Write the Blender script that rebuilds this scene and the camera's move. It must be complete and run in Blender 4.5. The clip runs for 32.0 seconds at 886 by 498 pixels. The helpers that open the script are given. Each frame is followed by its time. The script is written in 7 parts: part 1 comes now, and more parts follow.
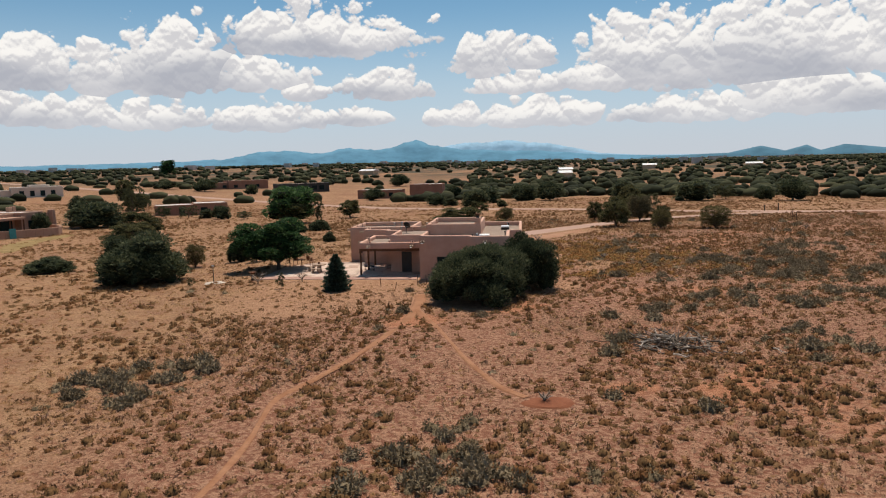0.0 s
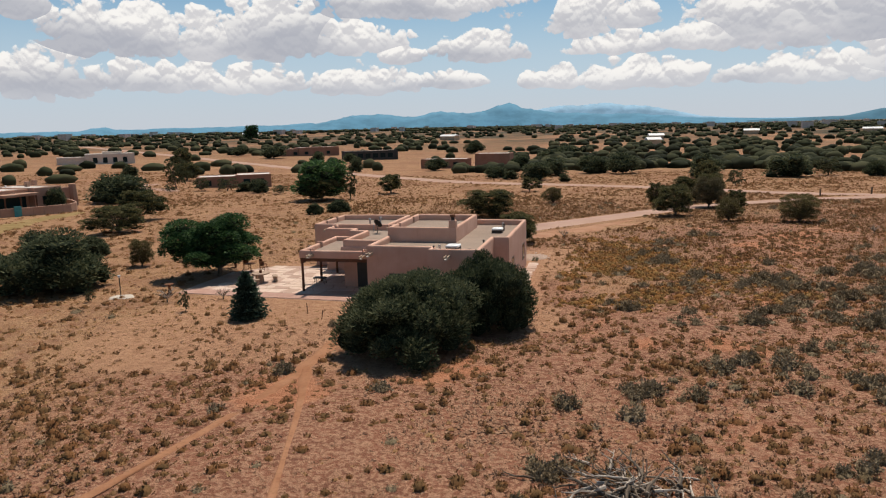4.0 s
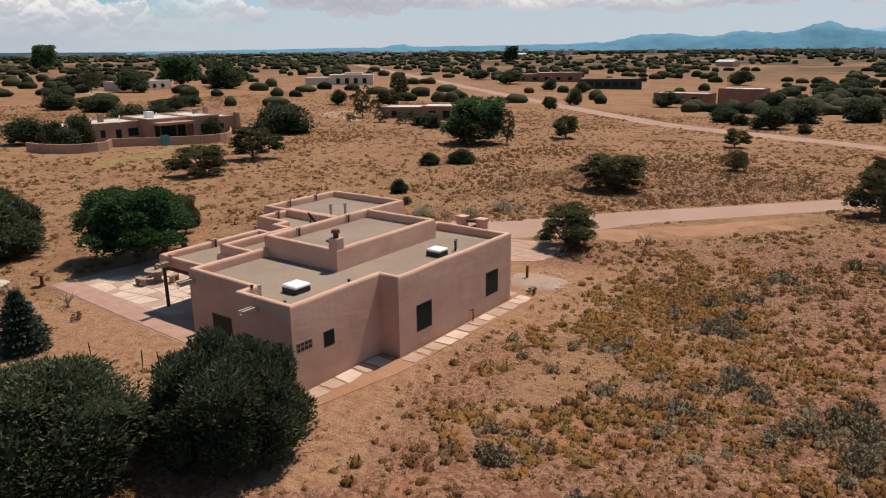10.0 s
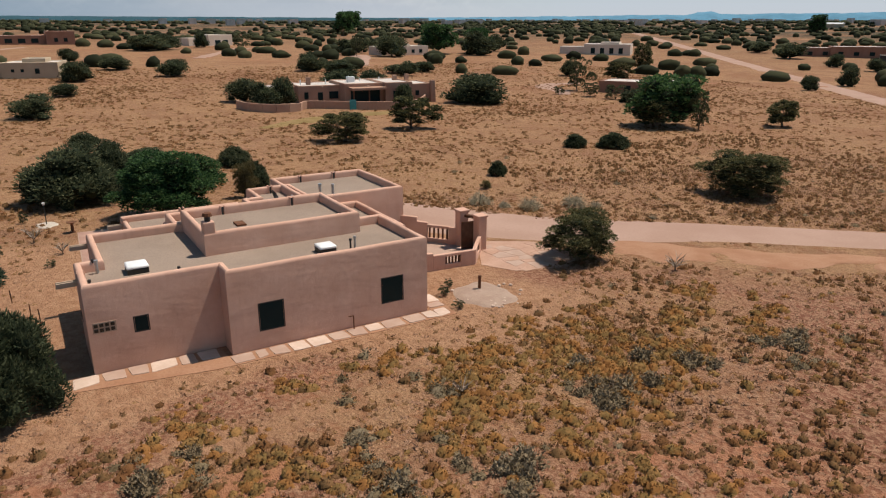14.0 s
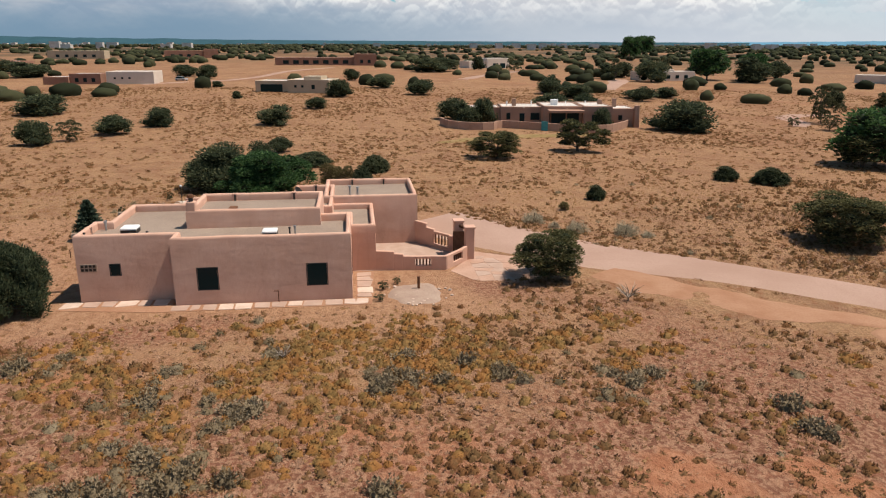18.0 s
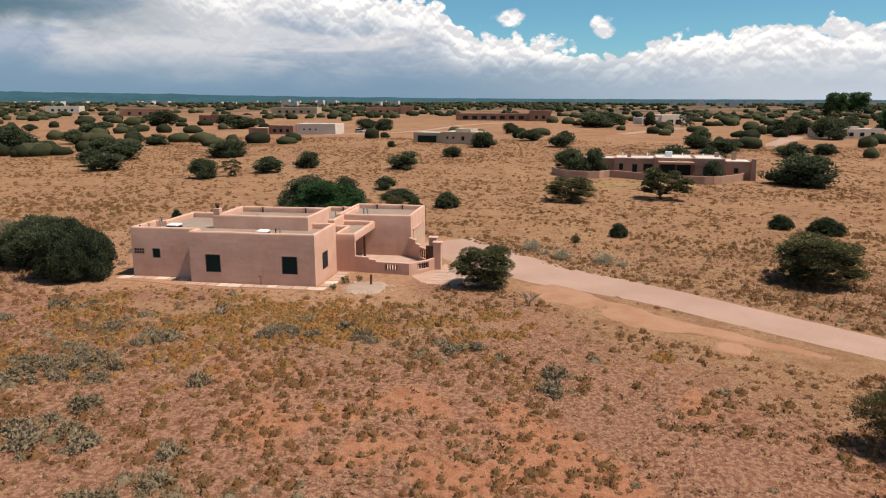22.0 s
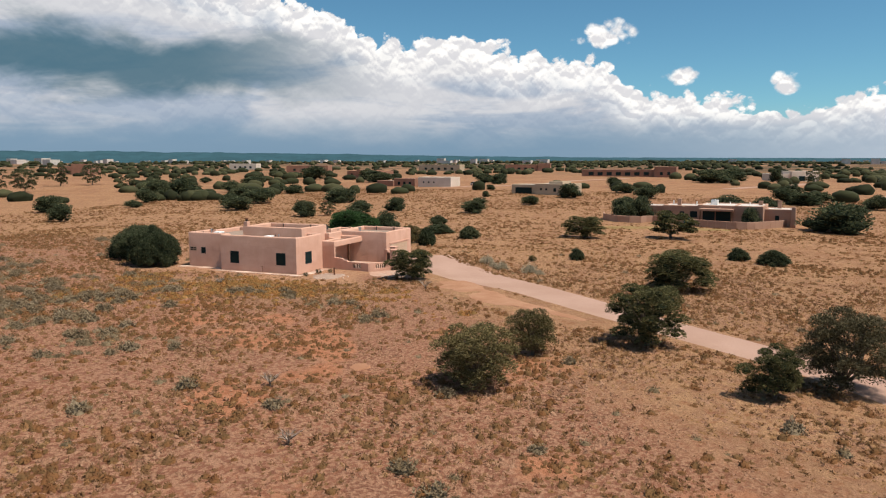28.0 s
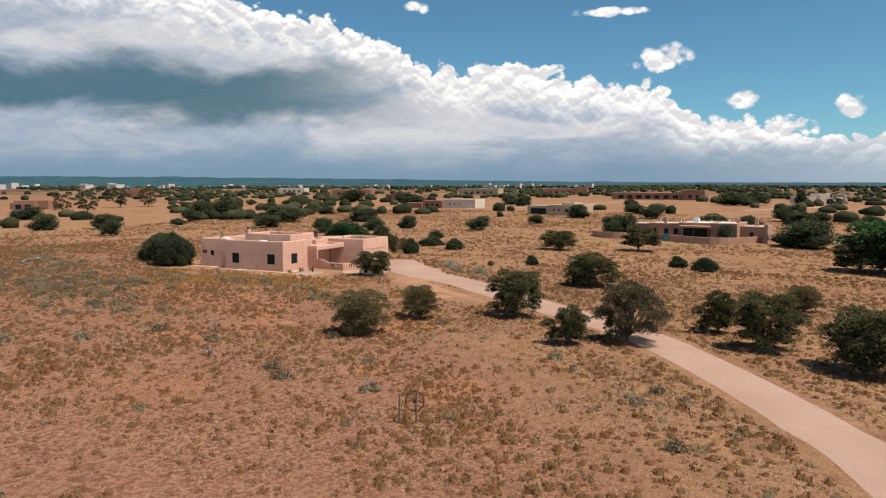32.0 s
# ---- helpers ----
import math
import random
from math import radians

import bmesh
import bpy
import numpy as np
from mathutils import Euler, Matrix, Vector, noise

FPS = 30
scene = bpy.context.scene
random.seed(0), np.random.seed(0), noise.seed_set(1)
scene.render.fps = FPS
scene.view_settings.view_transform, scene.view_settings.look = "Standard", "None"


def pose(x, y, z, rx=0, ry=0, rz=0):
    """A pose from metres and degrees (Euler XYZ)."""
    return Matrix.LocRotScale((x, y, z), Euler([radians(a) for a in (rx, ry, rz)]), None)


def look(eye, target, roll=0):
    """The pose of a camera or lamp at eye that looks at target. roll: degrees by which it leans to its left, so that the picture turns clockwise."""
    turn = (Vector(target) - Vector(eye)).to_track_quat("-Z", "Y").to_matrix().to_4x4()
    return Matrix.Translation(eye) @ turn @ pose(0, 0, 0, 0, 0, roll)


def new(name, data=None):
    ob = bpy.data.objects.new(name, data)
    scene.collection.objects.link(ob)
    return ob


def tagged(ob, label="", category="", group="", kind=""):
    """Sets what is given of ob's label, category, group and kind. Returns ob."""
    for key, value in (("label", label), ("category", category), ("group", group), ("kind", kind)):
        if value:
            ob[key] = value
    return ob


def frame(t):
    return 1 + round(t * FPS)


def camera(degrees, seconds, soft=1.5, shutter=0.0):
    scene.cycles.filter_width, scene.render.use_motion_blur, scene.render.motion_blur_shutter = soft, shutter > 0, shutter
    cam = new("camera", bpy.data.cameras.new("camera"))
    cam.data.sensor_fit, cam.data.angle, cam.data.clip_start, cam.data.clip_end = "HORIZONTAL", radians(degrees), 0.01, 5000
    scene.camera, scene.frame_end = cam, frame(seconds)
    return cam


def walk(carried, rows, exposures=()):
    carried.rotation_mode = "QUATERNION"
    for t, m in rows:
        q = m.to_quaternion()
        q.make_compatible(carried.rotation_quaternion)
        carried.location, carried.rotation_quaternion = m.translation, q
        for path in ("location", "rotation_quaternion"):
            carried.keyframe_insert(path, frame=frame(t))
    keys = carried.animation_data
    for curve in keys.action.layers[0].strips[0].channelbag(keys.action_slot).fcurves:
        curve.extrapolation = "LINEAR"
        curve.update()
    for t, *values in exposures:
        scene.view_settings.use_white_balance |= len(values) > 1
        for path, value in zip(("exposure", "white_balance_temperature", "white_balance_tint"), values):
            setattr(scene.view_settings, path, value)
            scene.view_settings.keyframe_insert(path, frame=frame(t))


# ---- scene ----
cam = camera(63.9, 32.0, 1.15)
METRES, EYE, TILT, LEAN, TURN = 160.0, 10.75, 0.0, 0.0, 6.4
ROWS = [
    (0.0, 0.0, 0.0, 0.0, -0.17, -6.96, 1.41),
    (0.5, 0.0076, 0.0134, 0.0012, 0.71, -7.26, 1.39),
    (1.0, 0.0151, 0.0267, 0.0023, 1.69, -7.53, 1.36),
    (1.5, 0.0226, 0.0398, 0.0036, 2.6, -7.81, 1.36),
    (2.0, 0.0303, 0.053, 0.0047, 3.48, -8.2, 1.39),
    (2.5, 0.0378, 0.0662, 0.0057, 4.39, -8.51, 1.4),
    (3.0, 0.0452, 0.0796, 0.0068, 5.33, -8.85, 1.38),
    (3.5, 0.0526, 0.093, 0.0076, 6.31, -9.26, 1.39),
    (5.5, 0.0846, 0.1448, 0.0122, 11.15, -10.93, 1.21),
    (6.0, 0.0923, 0.1585, 0.0133, 13.0, -11.36, 1.14),
    (6.5, 0.1, 0.1728, 0.0143, 14.8, -11.84, 1.07),
    (7.0, 0.1079, 0.1867, 0.0155, 16.22, -12.32, 0.99),
    (7.5, 0.1158, 0.2002, 0.0168, 17.95, -12.83, 0.9),
    (8.0, 0.1238, 0.2137, 0.0178, 19.88, -13.41, 0.82),
    (8.5, 0.132, 0.227, 0.0187, 22.12, -13.94, 0.71),
    (9.0, 0.1402, 0.2402, 0.0194, 24.64, -14.5, 0.65),
    (9.5, 0.1487, 0.2535, 0.0203, 27.09, -15.0, 0.6),
    (10.0, 0.1573, 0.2667, 0.0211, 29.69, -15.52, 0.52),
    (10.5, 0.166, 0.2798, 0.0215, 32.27, -16.1, 0.43),
    (11.0, 0.1749, 0.2924, 0.022, 34.86, -16.45, 0.44),
    (11.5, 0.1842, 0.305, 0.0223, 37.76, -16.81, 0.4),
    (12.0, 0.1934, 0.3179, 0.0224, 40.18, -17.04, 0.33),
    (12.5, 0.2026, 0.3305, 0.0226, 43.39, -17.31, 0.23),
    (13.0, 0.2115, 0.3428, 0.023, 46.68, -17.55, 0.15),
    (13.5, 0.2207, 0.3549, 0.0233, 49.76, -17.68, 0.13),
    (14.0, 0.2302, 0.367, 0.0236, 52.68, -17.86, 0.04),
    (14.5, 0.2396, 0.3796, 0.0235, 55.56, -17.82, 0.04),
    (16.5, 0.2777, 0.4292, 0.0246, 67.48, -17.18, 0.0),
    (17.0, 0.2873, 0.4425, 0.0243, 70.44, -16.86, -0.02),
    (17.5, 0.297, 0.4556, 0.0242, 73.47, -16.52, -0.01),
    (18.0, 0.3063, 0.4683, 0.0239, 76.55, -16.04, -0.04),
    (18.5, 0.3157, 0.4809, 0.0235, 79.28, -15.56, -0.05),
    (19.0, 0.3253, 0.4937, 0.0232, 81.65, -14.96, 0.02),
    (19.5, 0.3351, 0.5065, 0.0231, 83.57, -14.44, -0.06),
    (20.0, 0.3452, 0.5194, 0.0224, 84.86, -13.81, 0.03),
    (20.5, 0.3549, 0.5321, 0.0216, 86.43, -13.15, -0.01),
    (21.0, 0.3639, 0.5446, 0.0207, 88.54, -12.56, 0.01),
    (21.5, 0.3725, 0.5573, 0.0198, 91.0, -11.98, 0.0),
    (22.0, 0.3808, 0.5699, 0.0189, 92.7, -11.62, 0.0),
    (22.5, 0.3895, 0.5823, 0.0179, 94.28, -11.14, 0.03),
    (23.0, 0.3978, 0.5941, 0.0171, 95.59, -10.71, 0.05),
    (23.5, 0.4068, 0.6067, 0.016, 96.84, -10.18, 0.11),
    (24.0, 0.416, 0.6193, 0.0151, 98.04, -9.88, 0.11),
    (24.5, 0.4251, 0.632, 0.0142, 99.1, -9.44, 0.07),
    (25.0, 0.4342, 0.6448, 0.0133, 100.05, -9.0, 0.11),
    (25.5, 0.4434, 0.6575, 0.0126, 101.09, -8.58, 0.11),
    (27.5, 0.4815, 0.7086, 0.0098, 104.88, -7.32, 0.05),
    (28.0, 0.4909, 0.7211, 0.0091, 105.79, -6.94, 0.04),
    (28.5, 0.5001, 0.7337, 0.0082, 106.64, -6.68, 0.06),
    (29.0, 0.5092, 0.7463, 0.0074, 107.27, -6.37, 0.05),
    (29.5, 0.5185, 0.759, 0.0066, 107.95, -6.16, 0.07),
    (30.0, 0.5276, 0.7718, 0.006, 108.41, -5.85, 0.08),
    (30.5, 0.5369, 0.7846, 0.0052, 108.71, -5.58, 0.08),
    (31.0, 0.546, 0.7972, 0.0046, 109.14, -5.29, 0.09),
    (31.5, 0.5552, 0.8098, 0.0037, 109.63, -5.1, 0.09),
    (32.0, 0.5644, 0.8224, 0.0029, 110.08, -4.93, 0.08),
]
walk(cam, [(t, pose(0, 0, EYE, TILT, LEAN, TURN) @ pose(METRES * x, METRES * y, METRES * z, 90 + pitch, roll, yaw)) for t, x, y, z, yaw, pitch, roll in ROWS],
     [(0.0, 0.0), (8.0, -0.03), (13.0, -0.04), (17.0, 0.12), (21.0, 0.2), (26.0, 0.22), (32.0, 0.2)])

# ---- world, sun and sky ----
SUN_TO = Vector((0.02, 1.0, 0)).normalized() * math.cos(radians(65)) + Vector((0, 0, math.sin(radians(65))))


class Graph:
    """Short hand for building node trees."""

    def __init__(self, tree, keep=False):
        self.t = tree
        if not keep:
            tree.nodes.clear()

    def node(self, kind):
        return self.t.nodes.new(kind)

    def put(self, socket, value):
        if isinstance(value, bpy.types.NodeSocket):
            self.t.links.new(value, socket)
        elif value is not None:
            socket.default_value = value

    def math(self, op, a, b=None, c=None, clamp=False):
        n = self.node("ShaderNodeMath")
        n.operation, n.use_clamp = op, clamp
        for s, v in zip(n.inputs, (a, b, c)):
            self.put(s, v)
        return n.outputs[0]

    def mix(self, fac, a, b, blend="MIX"):
        n = self.node("ShaderNodeMix")
        n.data_type, n.blend_type = "RGBA", blend
        self.put(n.inputs[0], fac), self.put(n.inputs[6], a), self.put(n.inputs[7], b)
        return n.outputs[2]

    def ramp(self, x, lo, hi, a=0.0, b=1.0, smooth=True):
        n = self.node("ShaderNodeMapRange")
        n.interpolation_type = "SMOOTHSTEP" if smooth else "LINEAR"
        for s, v in zip(n.inputs, (x, lo, hi, a, b)):
            self.put(s, v)
        return n.outputs[0]

    def noise(self, vec, scale, detail=4.0, rough=0.55, distort=0.0):
        n = self.node("ShaderNodeTexNoise")
        self.put(n.inputs["Vector"], vec)
        n.inputs["Scale"].default_value, n.inputs["Detail"].default_value = scale, detail
        n.inputs["Roughness"].default_value, n.inputs["Distortion"].default_value = rough, distort
        return n.outputs[0]

    def vec(self, x, y, z):
        n = self.node("ShaderNodeCombineXYZ")
        for s, v in zip(n.inputs, (x, y, z)):
            self.put(s, v)
        return n.outputs[0]


def rgb(r, g, b):
    return (r, g, b, 1.0)


def build_world():
    world = bpy.data.worlds.new("world")
    scene.world = world
    world.use_nodes = True
    g = Graph(world.node_tree)
    direction = g.node("ShaderNodeTexCoord").outputs["Generated"]
    sep = g.node("ShaderNodeSeparateXYZ")
    g.put(sep.inputs[0], direction)
    x, y, z = sep.outputs
    yaw = g.math("MULTIPLY", g.math("ARCTAN2", g.math("MULTIPLY", x, -1.0), y), 57.2958)
    el = g.math("MULTIPLY", g.math("ARCSINE", z), 57.2958)
    sky = g.node("ShaderNodeTexSky")
    sky.sky_type, sky.sun_disc, sky.sun_elevation, sky.sun_rotation = "NISHITA", False, radians(65), 0.02
    sky.altitude, sky.air_density, sky.dust_density, sky.ozone_density = 2000.0, 1.0, 1.2, 1.6
    blue = g.mix(1.0, sky.outputs[0], rgb(*SKY_GAIN), "MULTIPLY")
    # clouds are laid out by compass bearing and elevation, in degrees
    def place(lift=0.0):
        return g.vec(g.math("MULTIPLY", yaw, 0.1), g.math("MULTIPLY_ADD", el, 0.215, lift), 0.37)

    def round_place(lift=0.0):
        return g.vec(g.math("MULTIPLY", yaw, 0.17), g.math("MULTIPLY_ADD", el, 0.19, lift), 0.37)

    def billow(p, s, steps=4):
        total = None
        for k in range(steps):
            n = g.math("ABSOLUTE", g.math("MULTIPLY_ADD", g.noise(p, s * 2.1 ** k, 0.0), 2.0, -1.0))
            n = g.math("MULTIPLY", n, 0.46 ** k)
            total = n if total is None else g.math("ADD", total, n)
        return total

    p = place()
    bumps, bumps_up = billow(round_place(), 2.3, 5), billow(round_place(0.045), 2.3, 5)
    bank_bumps = billow(round_place(), 2.6, 5)
    soft = g.noise(p, 1.1, 5.0, 0.55, 0.3)
    # a long cloud bank whose top climbs towards the south-west
    crest = g.node("ShaderNodeFloatCurve")
    knots = [(40, 1.0), (55, 3.0), (64, 4.6), (76, 5.2), (82, 4.8), (87, 3.7), (91, 4.7), (97, 5.5), (100, 7.8), (107, 8.6), (112, 9.8), (116, 9.2), (120, 11.2), (126, 12.8), (133, 14.2), (150, 16.0), (180, 14.0)]
    curve = crest.mapping.curves[0]
    while len(curve.points) < len(knots):
        curve.points.new(0.5, 0.5)
    for q, (ky, ke) in zip(curve.points, knots):
        q.location, q.handle_type = ((ky - 40) / 140.0, ke / 20.0), "AUTO"
    crest.mapping.update()
    g.put(crest.inputs["Value"], g.math("DIVIDE", g.math("SUBTRACT", yaw, 40.0), 140.0, clamp=True))
    top = g.math("ADD", g.math("MULTIPLY", crest.outputs[0], 20.0), g.math("MULTIPLY", g.math("SUBTRACT", bank_bumps, 0.38), 2.0))
    drop = g.math("SUBTRACT", top, el)
    fade = g.ramp(yaw, 46.0, 64.0, 0.0, 1.0)
    bank = g.math("MULTIPLY", g.ramp(drop, 0.0, 0.35), fade)
    # small loose puffs beside the bank
    for py, pe, ry, re in ((99.3, 9.6, 2.6, 1.1), (93.9, 6.4, 1.6, 0.8), (87.0, 5.6, 1.2, 1.1), (118.5, 13.9, 1.3, 0.5), (104.0, 13.2, 3.4, 0.4)):
        dy, de = g.math("DIVIDE", g.math("SUBTRACT", yaw, py), ry), g.math("DIVIDE", g.math("SUBTRACT", el, pe), re)
        inside = g.math("SUBTRACT", 1.0, g.math("ADD", g.math("MULTIPLY", dy, dy), g.math("MULTIPLY", de, de)))
        inside = g.math("ADD", inside, g.math("MULTIPLY", g.math("SUBTRACT", bank_bumps, 0.52), 1.5))
        bank = g.math("MAXIMUM", bank, g.ramp(inside, 0.0, 0.7))
    # cumulus heaps towards the north: bearing, elevation of the base's middle, half width, height, all in degrees
    heaps = None
    belly_n = None
    for hy, he, hw, hh in ((39.4, 6.6, 3.2, 3.4), (35.4, 6.4, 3.0, 3.6), (31.5, 6.2, 2.6, 3.0), (26.4, 6.6, 5.2, 4.6), (20.5, 6.4, 4.6, 2.4), (17.0, 5.3, 2.0, 1.3), (10.4, 5.5, 3.7, 2.1), (15.8, 9.0, 9.0, 3.2), (2.6, 7.2, 2.8, 3.3), (-0.6, 7.6, 3.2, 2.2),
                           (0.4, 5.6, 4.2, 1.6), (-6.2, 5.8, 4.0, 2.4), (-10.5, 6.4, 8.0, 5.2), (-19.0, 6.4, 9.5, 6.0), (-20.5, 3.6, 7.0, 2.8), (-13.0, 3.0, 5.5, 1.9), (35.5, 3.6, 5.6, 2.0), (28.0, 3.4, 5.0, 1.8), (20.0, 3.2, 5.0, 1.9), (13.0, 3.4, 3.0, 1.2),
                           (4.8, 3.2, 3.2, 1.4), (-2.0, 3.1, 5.5, 2.0), (47.4, 3.8, 2.2, 2.6), (43.0, 3.4, 3.6, 3.0), (54.0, 2.6, 5.0, 1.8), (44.0, 8.6, 3.0, 2.6)):
        dy = g.math("DIVIDE", g.math("SUBTRACT", yaw, hy), hw)
        de = g.math("DIVIDE", g.math("SUBTRACT", el, he), hh)
        down = g.math("MAXIMUM", de, g.math("MULTIPLY", de, -3.4))
        inside = g.math("SUBTRACT", 1.0, g.math("ADD", g.math("MULTIPLY", dy, dy), g.math("MULTIPLY", down, down)))
        if heaps is None:
            heaps, belly_n = inside, de
        else:
            belly_n = g.math("ADD", belly_n, g.math("MULTIPLY", g.math("GREATER_THAN", inside, heaps), g.math("SUBTRACT", de, belly_n)))
            heaps = g.math("MAXIMUM", heaps, inside)
    puffs = g.math("ADD", heaps, g.math("MULTIPLY", g.math("SUBTRACT", bumps, 0.40), 1.7))
    puffs = g.math("MULTIPLY", g.ramp(puffs, 0.0, 0.22), g.math("SUBTRACT", 1.0, fade))
    mask = g.math("MULTIPLY", g.math("MAXIMUM", puffs, bank), g.ramp(el, 20.0, 42.0, 1.0, 0.12))
    # white crowns, grey flat bellies
    lit = g.ramp(g.math("ADD", belly_n, g.math("MULTIPLY", g.math("SUBTRACT", soft, 0.5), 1.1)), -0.12, 0.50)
    under = g.math("MULTIPLY", g.math("SUBTRACT", 1.0, lit), g.math("SUBTRACT", 1.0, fade))
    relief = g.ramp(g.math("SUBTRACT", bumps, bumps_up), -0.14, 0.14)
    white = g.mix(relief, rgb(0.74, 0.73, 0.75), rgb(1.08, 1.05, 1.01))
    grey = g.mix(g.ramp(soft, 0.36, 0.64), rgb(0.46, 0.48, 0.55), rgb(0.66, 0.66, 0.70))
    cloud = g.mix(g.math("MULTIPLY", under, 0.85), white, grey)
    deep = g.math("MULTIPLY", fade, g.ramp(drop, 0.8, 4.2))
    folds = g.mix(g.ramp(g.noise(g.vec(g.math("MULTIPLY", yaw, 0.07), g.math("MULTIPLY", el, 0.33), 2.0), 1.3, 5.0, 0.55, 0.5), 0.40, 0.60), rgb(0.30, 0.38, 0.50), rgb(0.60, 0.61, 0.65))
    cloud = g.mix(g.math("MULTIPLY", deep, 0.85), cloud, folds)
    # blue rain shade low under the bank, and a dark slate belly towards the south-west
    low = g.math("MULTIPLY", fade, g.ramp(g.math("ADD", el, g.math("MULTIPLY", g.math("SUBTRACT", soft, 0.5), 5.0)), 1.2, 3.6, 1.0, 0.0))
    cloud = g.mix(g.math("MULTIPLY", low, g.ramp(yaw, 60.0, 115.0, 0.35, 0.9)), cloud, rgb(0.20, 0.32, 0.45))
    wob = g.math("MULTIPLY", g.math("SUBTRACT", soft, 0.5), 7.0)
    line = g.math("SUBTRACT", g.math("ADD", el, wob), g.ramp(yaw, 112.0, 150.0, 6.6, 7.4, False))
    belly = g.math("MULTIPLY", g.ramp(g.math("ABSOLUTE", line), 0.8, 3.0, 1.0, 0.0), g.ramp(yaw, 114.0, 132.0))
    cloud = g.mix(g.math("MULTIPLY", belly, 0.92), cloud, rgb(0.062, 0.155, 0.215))
    milky = g.math("MULTIPLY", g.math("SUBTRACT", 1.0, fade), g.ramp(el, 2.5, 13.0, 0.9, 0.12))
    both = g.mix(mask, g.mix(milky, blue, rgb(0.60, 0.70, 0.80)), cloud)
    # pale haze low over the plain
    haze = g.mix(g.ramp(yaw, 60.0, 105.0), rgb(0.64, 0.68, 0.74), rgb(0.20, 0.31, 0.42))
    both = g.mix(g.ramp(el, 0.0, 4.6, 0.85, 0.0), both, haze)
    both = g.mix(g.ramp(el, -1.5, -0.2, 1.0, 0.0), both, rgb(0.16, 0.11, 0.08))
    bg = g.node("ShaderNodeBackground")
    g.put(bg.inputs[0], both)
    bg.inputs[1].default_value = SKY_STRENGTH
    g.put(g.node("ShaderNodeOutputWorld").inputs[0], bg.outputs[0])


SKY_GAIN, SKY_STRENGTH = (0.060, 0.095, 0.097), 0.88
build_world()
sun_data = bpy.data.lights.new("sun", "SUN")
sun_data.energy, sun_data.angle, sun_data.color = 5.0, radians(0.55), (1.0, 0.91, 0.795)
sun = new("sun", sun_data)
sun.matrix_world = look(SUN_TO * 200, (0, 0, 0))


# ---- materials ----
def material(name, build, rough=0.9, metal=0.0, bump=0.0, thin=0.0, up=0.0):
    """build(g, pos) gives a colour socket or value, and a height socket or None."""
    m = bpy.data.materials.new(name)
    m.use_nodes = True
    g = Graph(m.node_tree)
    pos = g.node("ShaderNodeTexCoord").outputs["Object"]
    bsdf = g.node("ShaderNodeBsdfPrincipled")
    out = g.node("ShaderNodeOutputMaterial")
    g.t.links.new(bsdf.outputs[0], out.inputs[0])
    colour, height = build(g, pos)
    g.put(bsdf.inputs["Base Color"], colour)
    bsdf.inputs["Roughness"].default_value, bsdf.inputs["Metallic"].default_value = rough, metal
    bsdf.inputs["Specular IOR Level"].default_value = 0.125 if rough > 0.6 else 0.5
    if thin:
        bsdf.inputs["Specular IOR Level"].default_value = 0.08
        back, both = g.node("ShaderNodeBsdfTranslucent"), g.node("ShaderNodeMixShader")
        g.put(back.inputs[0], colour)
        both.inputs[0].default_value = thin
        g.t.links.new(bsdf.outputs[0], both.inputs[1])
        g.t.links.new(back.outputs[0], both.inputs[2])
        g.t.links.new(both.outputs[0], out.inputs[0])
    if up:
        # tangled leaves seen from afar shade more like one soft mound than like single blades
        soft = g.node("ShaderNodeVectorMath")
        soft.operation = "NORMALIZE"
        blend = g.mix(up, g.node("ShaderNodeNewGeometry").outputs["Normal"], (0.0, 0.0, 1.0, 1.0))
        g.put(soft.inputs[0], blend)
        g.put(bsdf.inputs["Normal"], soft.outputs[0])
    elif height is not None and bump:
        b = g.node("ShaderNodeBump")
        b.inputs["Strength"].default_value, b.inputs["Distance"].default_value = 1.0, bump
        g.put(b.inputs["Height"], height)
        g.put(bsdf.inputs["Normal"], b.outputs[0])
    return m


def two_scale(a, b, big, small, c=None):
    """Colour that drifts from a to b over big patches, speckled by c at a small scale."""
    def build(g, pos):
        n1, n2 = g.noise(pos, 1.0 / big, 4.0), g.noise(pos, 1.0 / small, 5.0, 0.6)
        col = g.mix(g.ramp(n1, 0.32, 0.68), rgb(*a), rgb(*b))
        col = g.mix(g.ramp(n2, 0.42, 0.72, 0.0, 0.6), col, rgb(*(c or b)))
        return col, n2
    return build


def by_island(cols, spread=1.0, by_object=0.3):
    """Leaf colours: each leaf its own tone, each plant its own shift."""
    def build(g, pos):
        r = g.node("ShaderNodeNewGeometry").outputs["Random Per Island"]
        o = g.node("ShaderNodeObjectInfo").outputs["Random"]
        ramp = g.node("ShaderNodeValToRGB")
        ramp.color_ramp.interpolation = "LINEAR"
        while len(ramp.color_ramp.elements) < len(cols):
            ramp.color_ramp.elements.new(0.5)
        for i, (e, c) in enumerate(zip(ramp.color_ramp.elements, cols)):
            e.position, e.color = i / (len(cols) - 1), rgb(*c)
        g.put(ramp.inputs[0], g.math("ADD", g.math("MULTIPLY", r, spread), g.math("MULTIPLY", g.math("SUBTRACT", o, 0.5), by_object)))
        return ramp.outputs[0], None
    return build


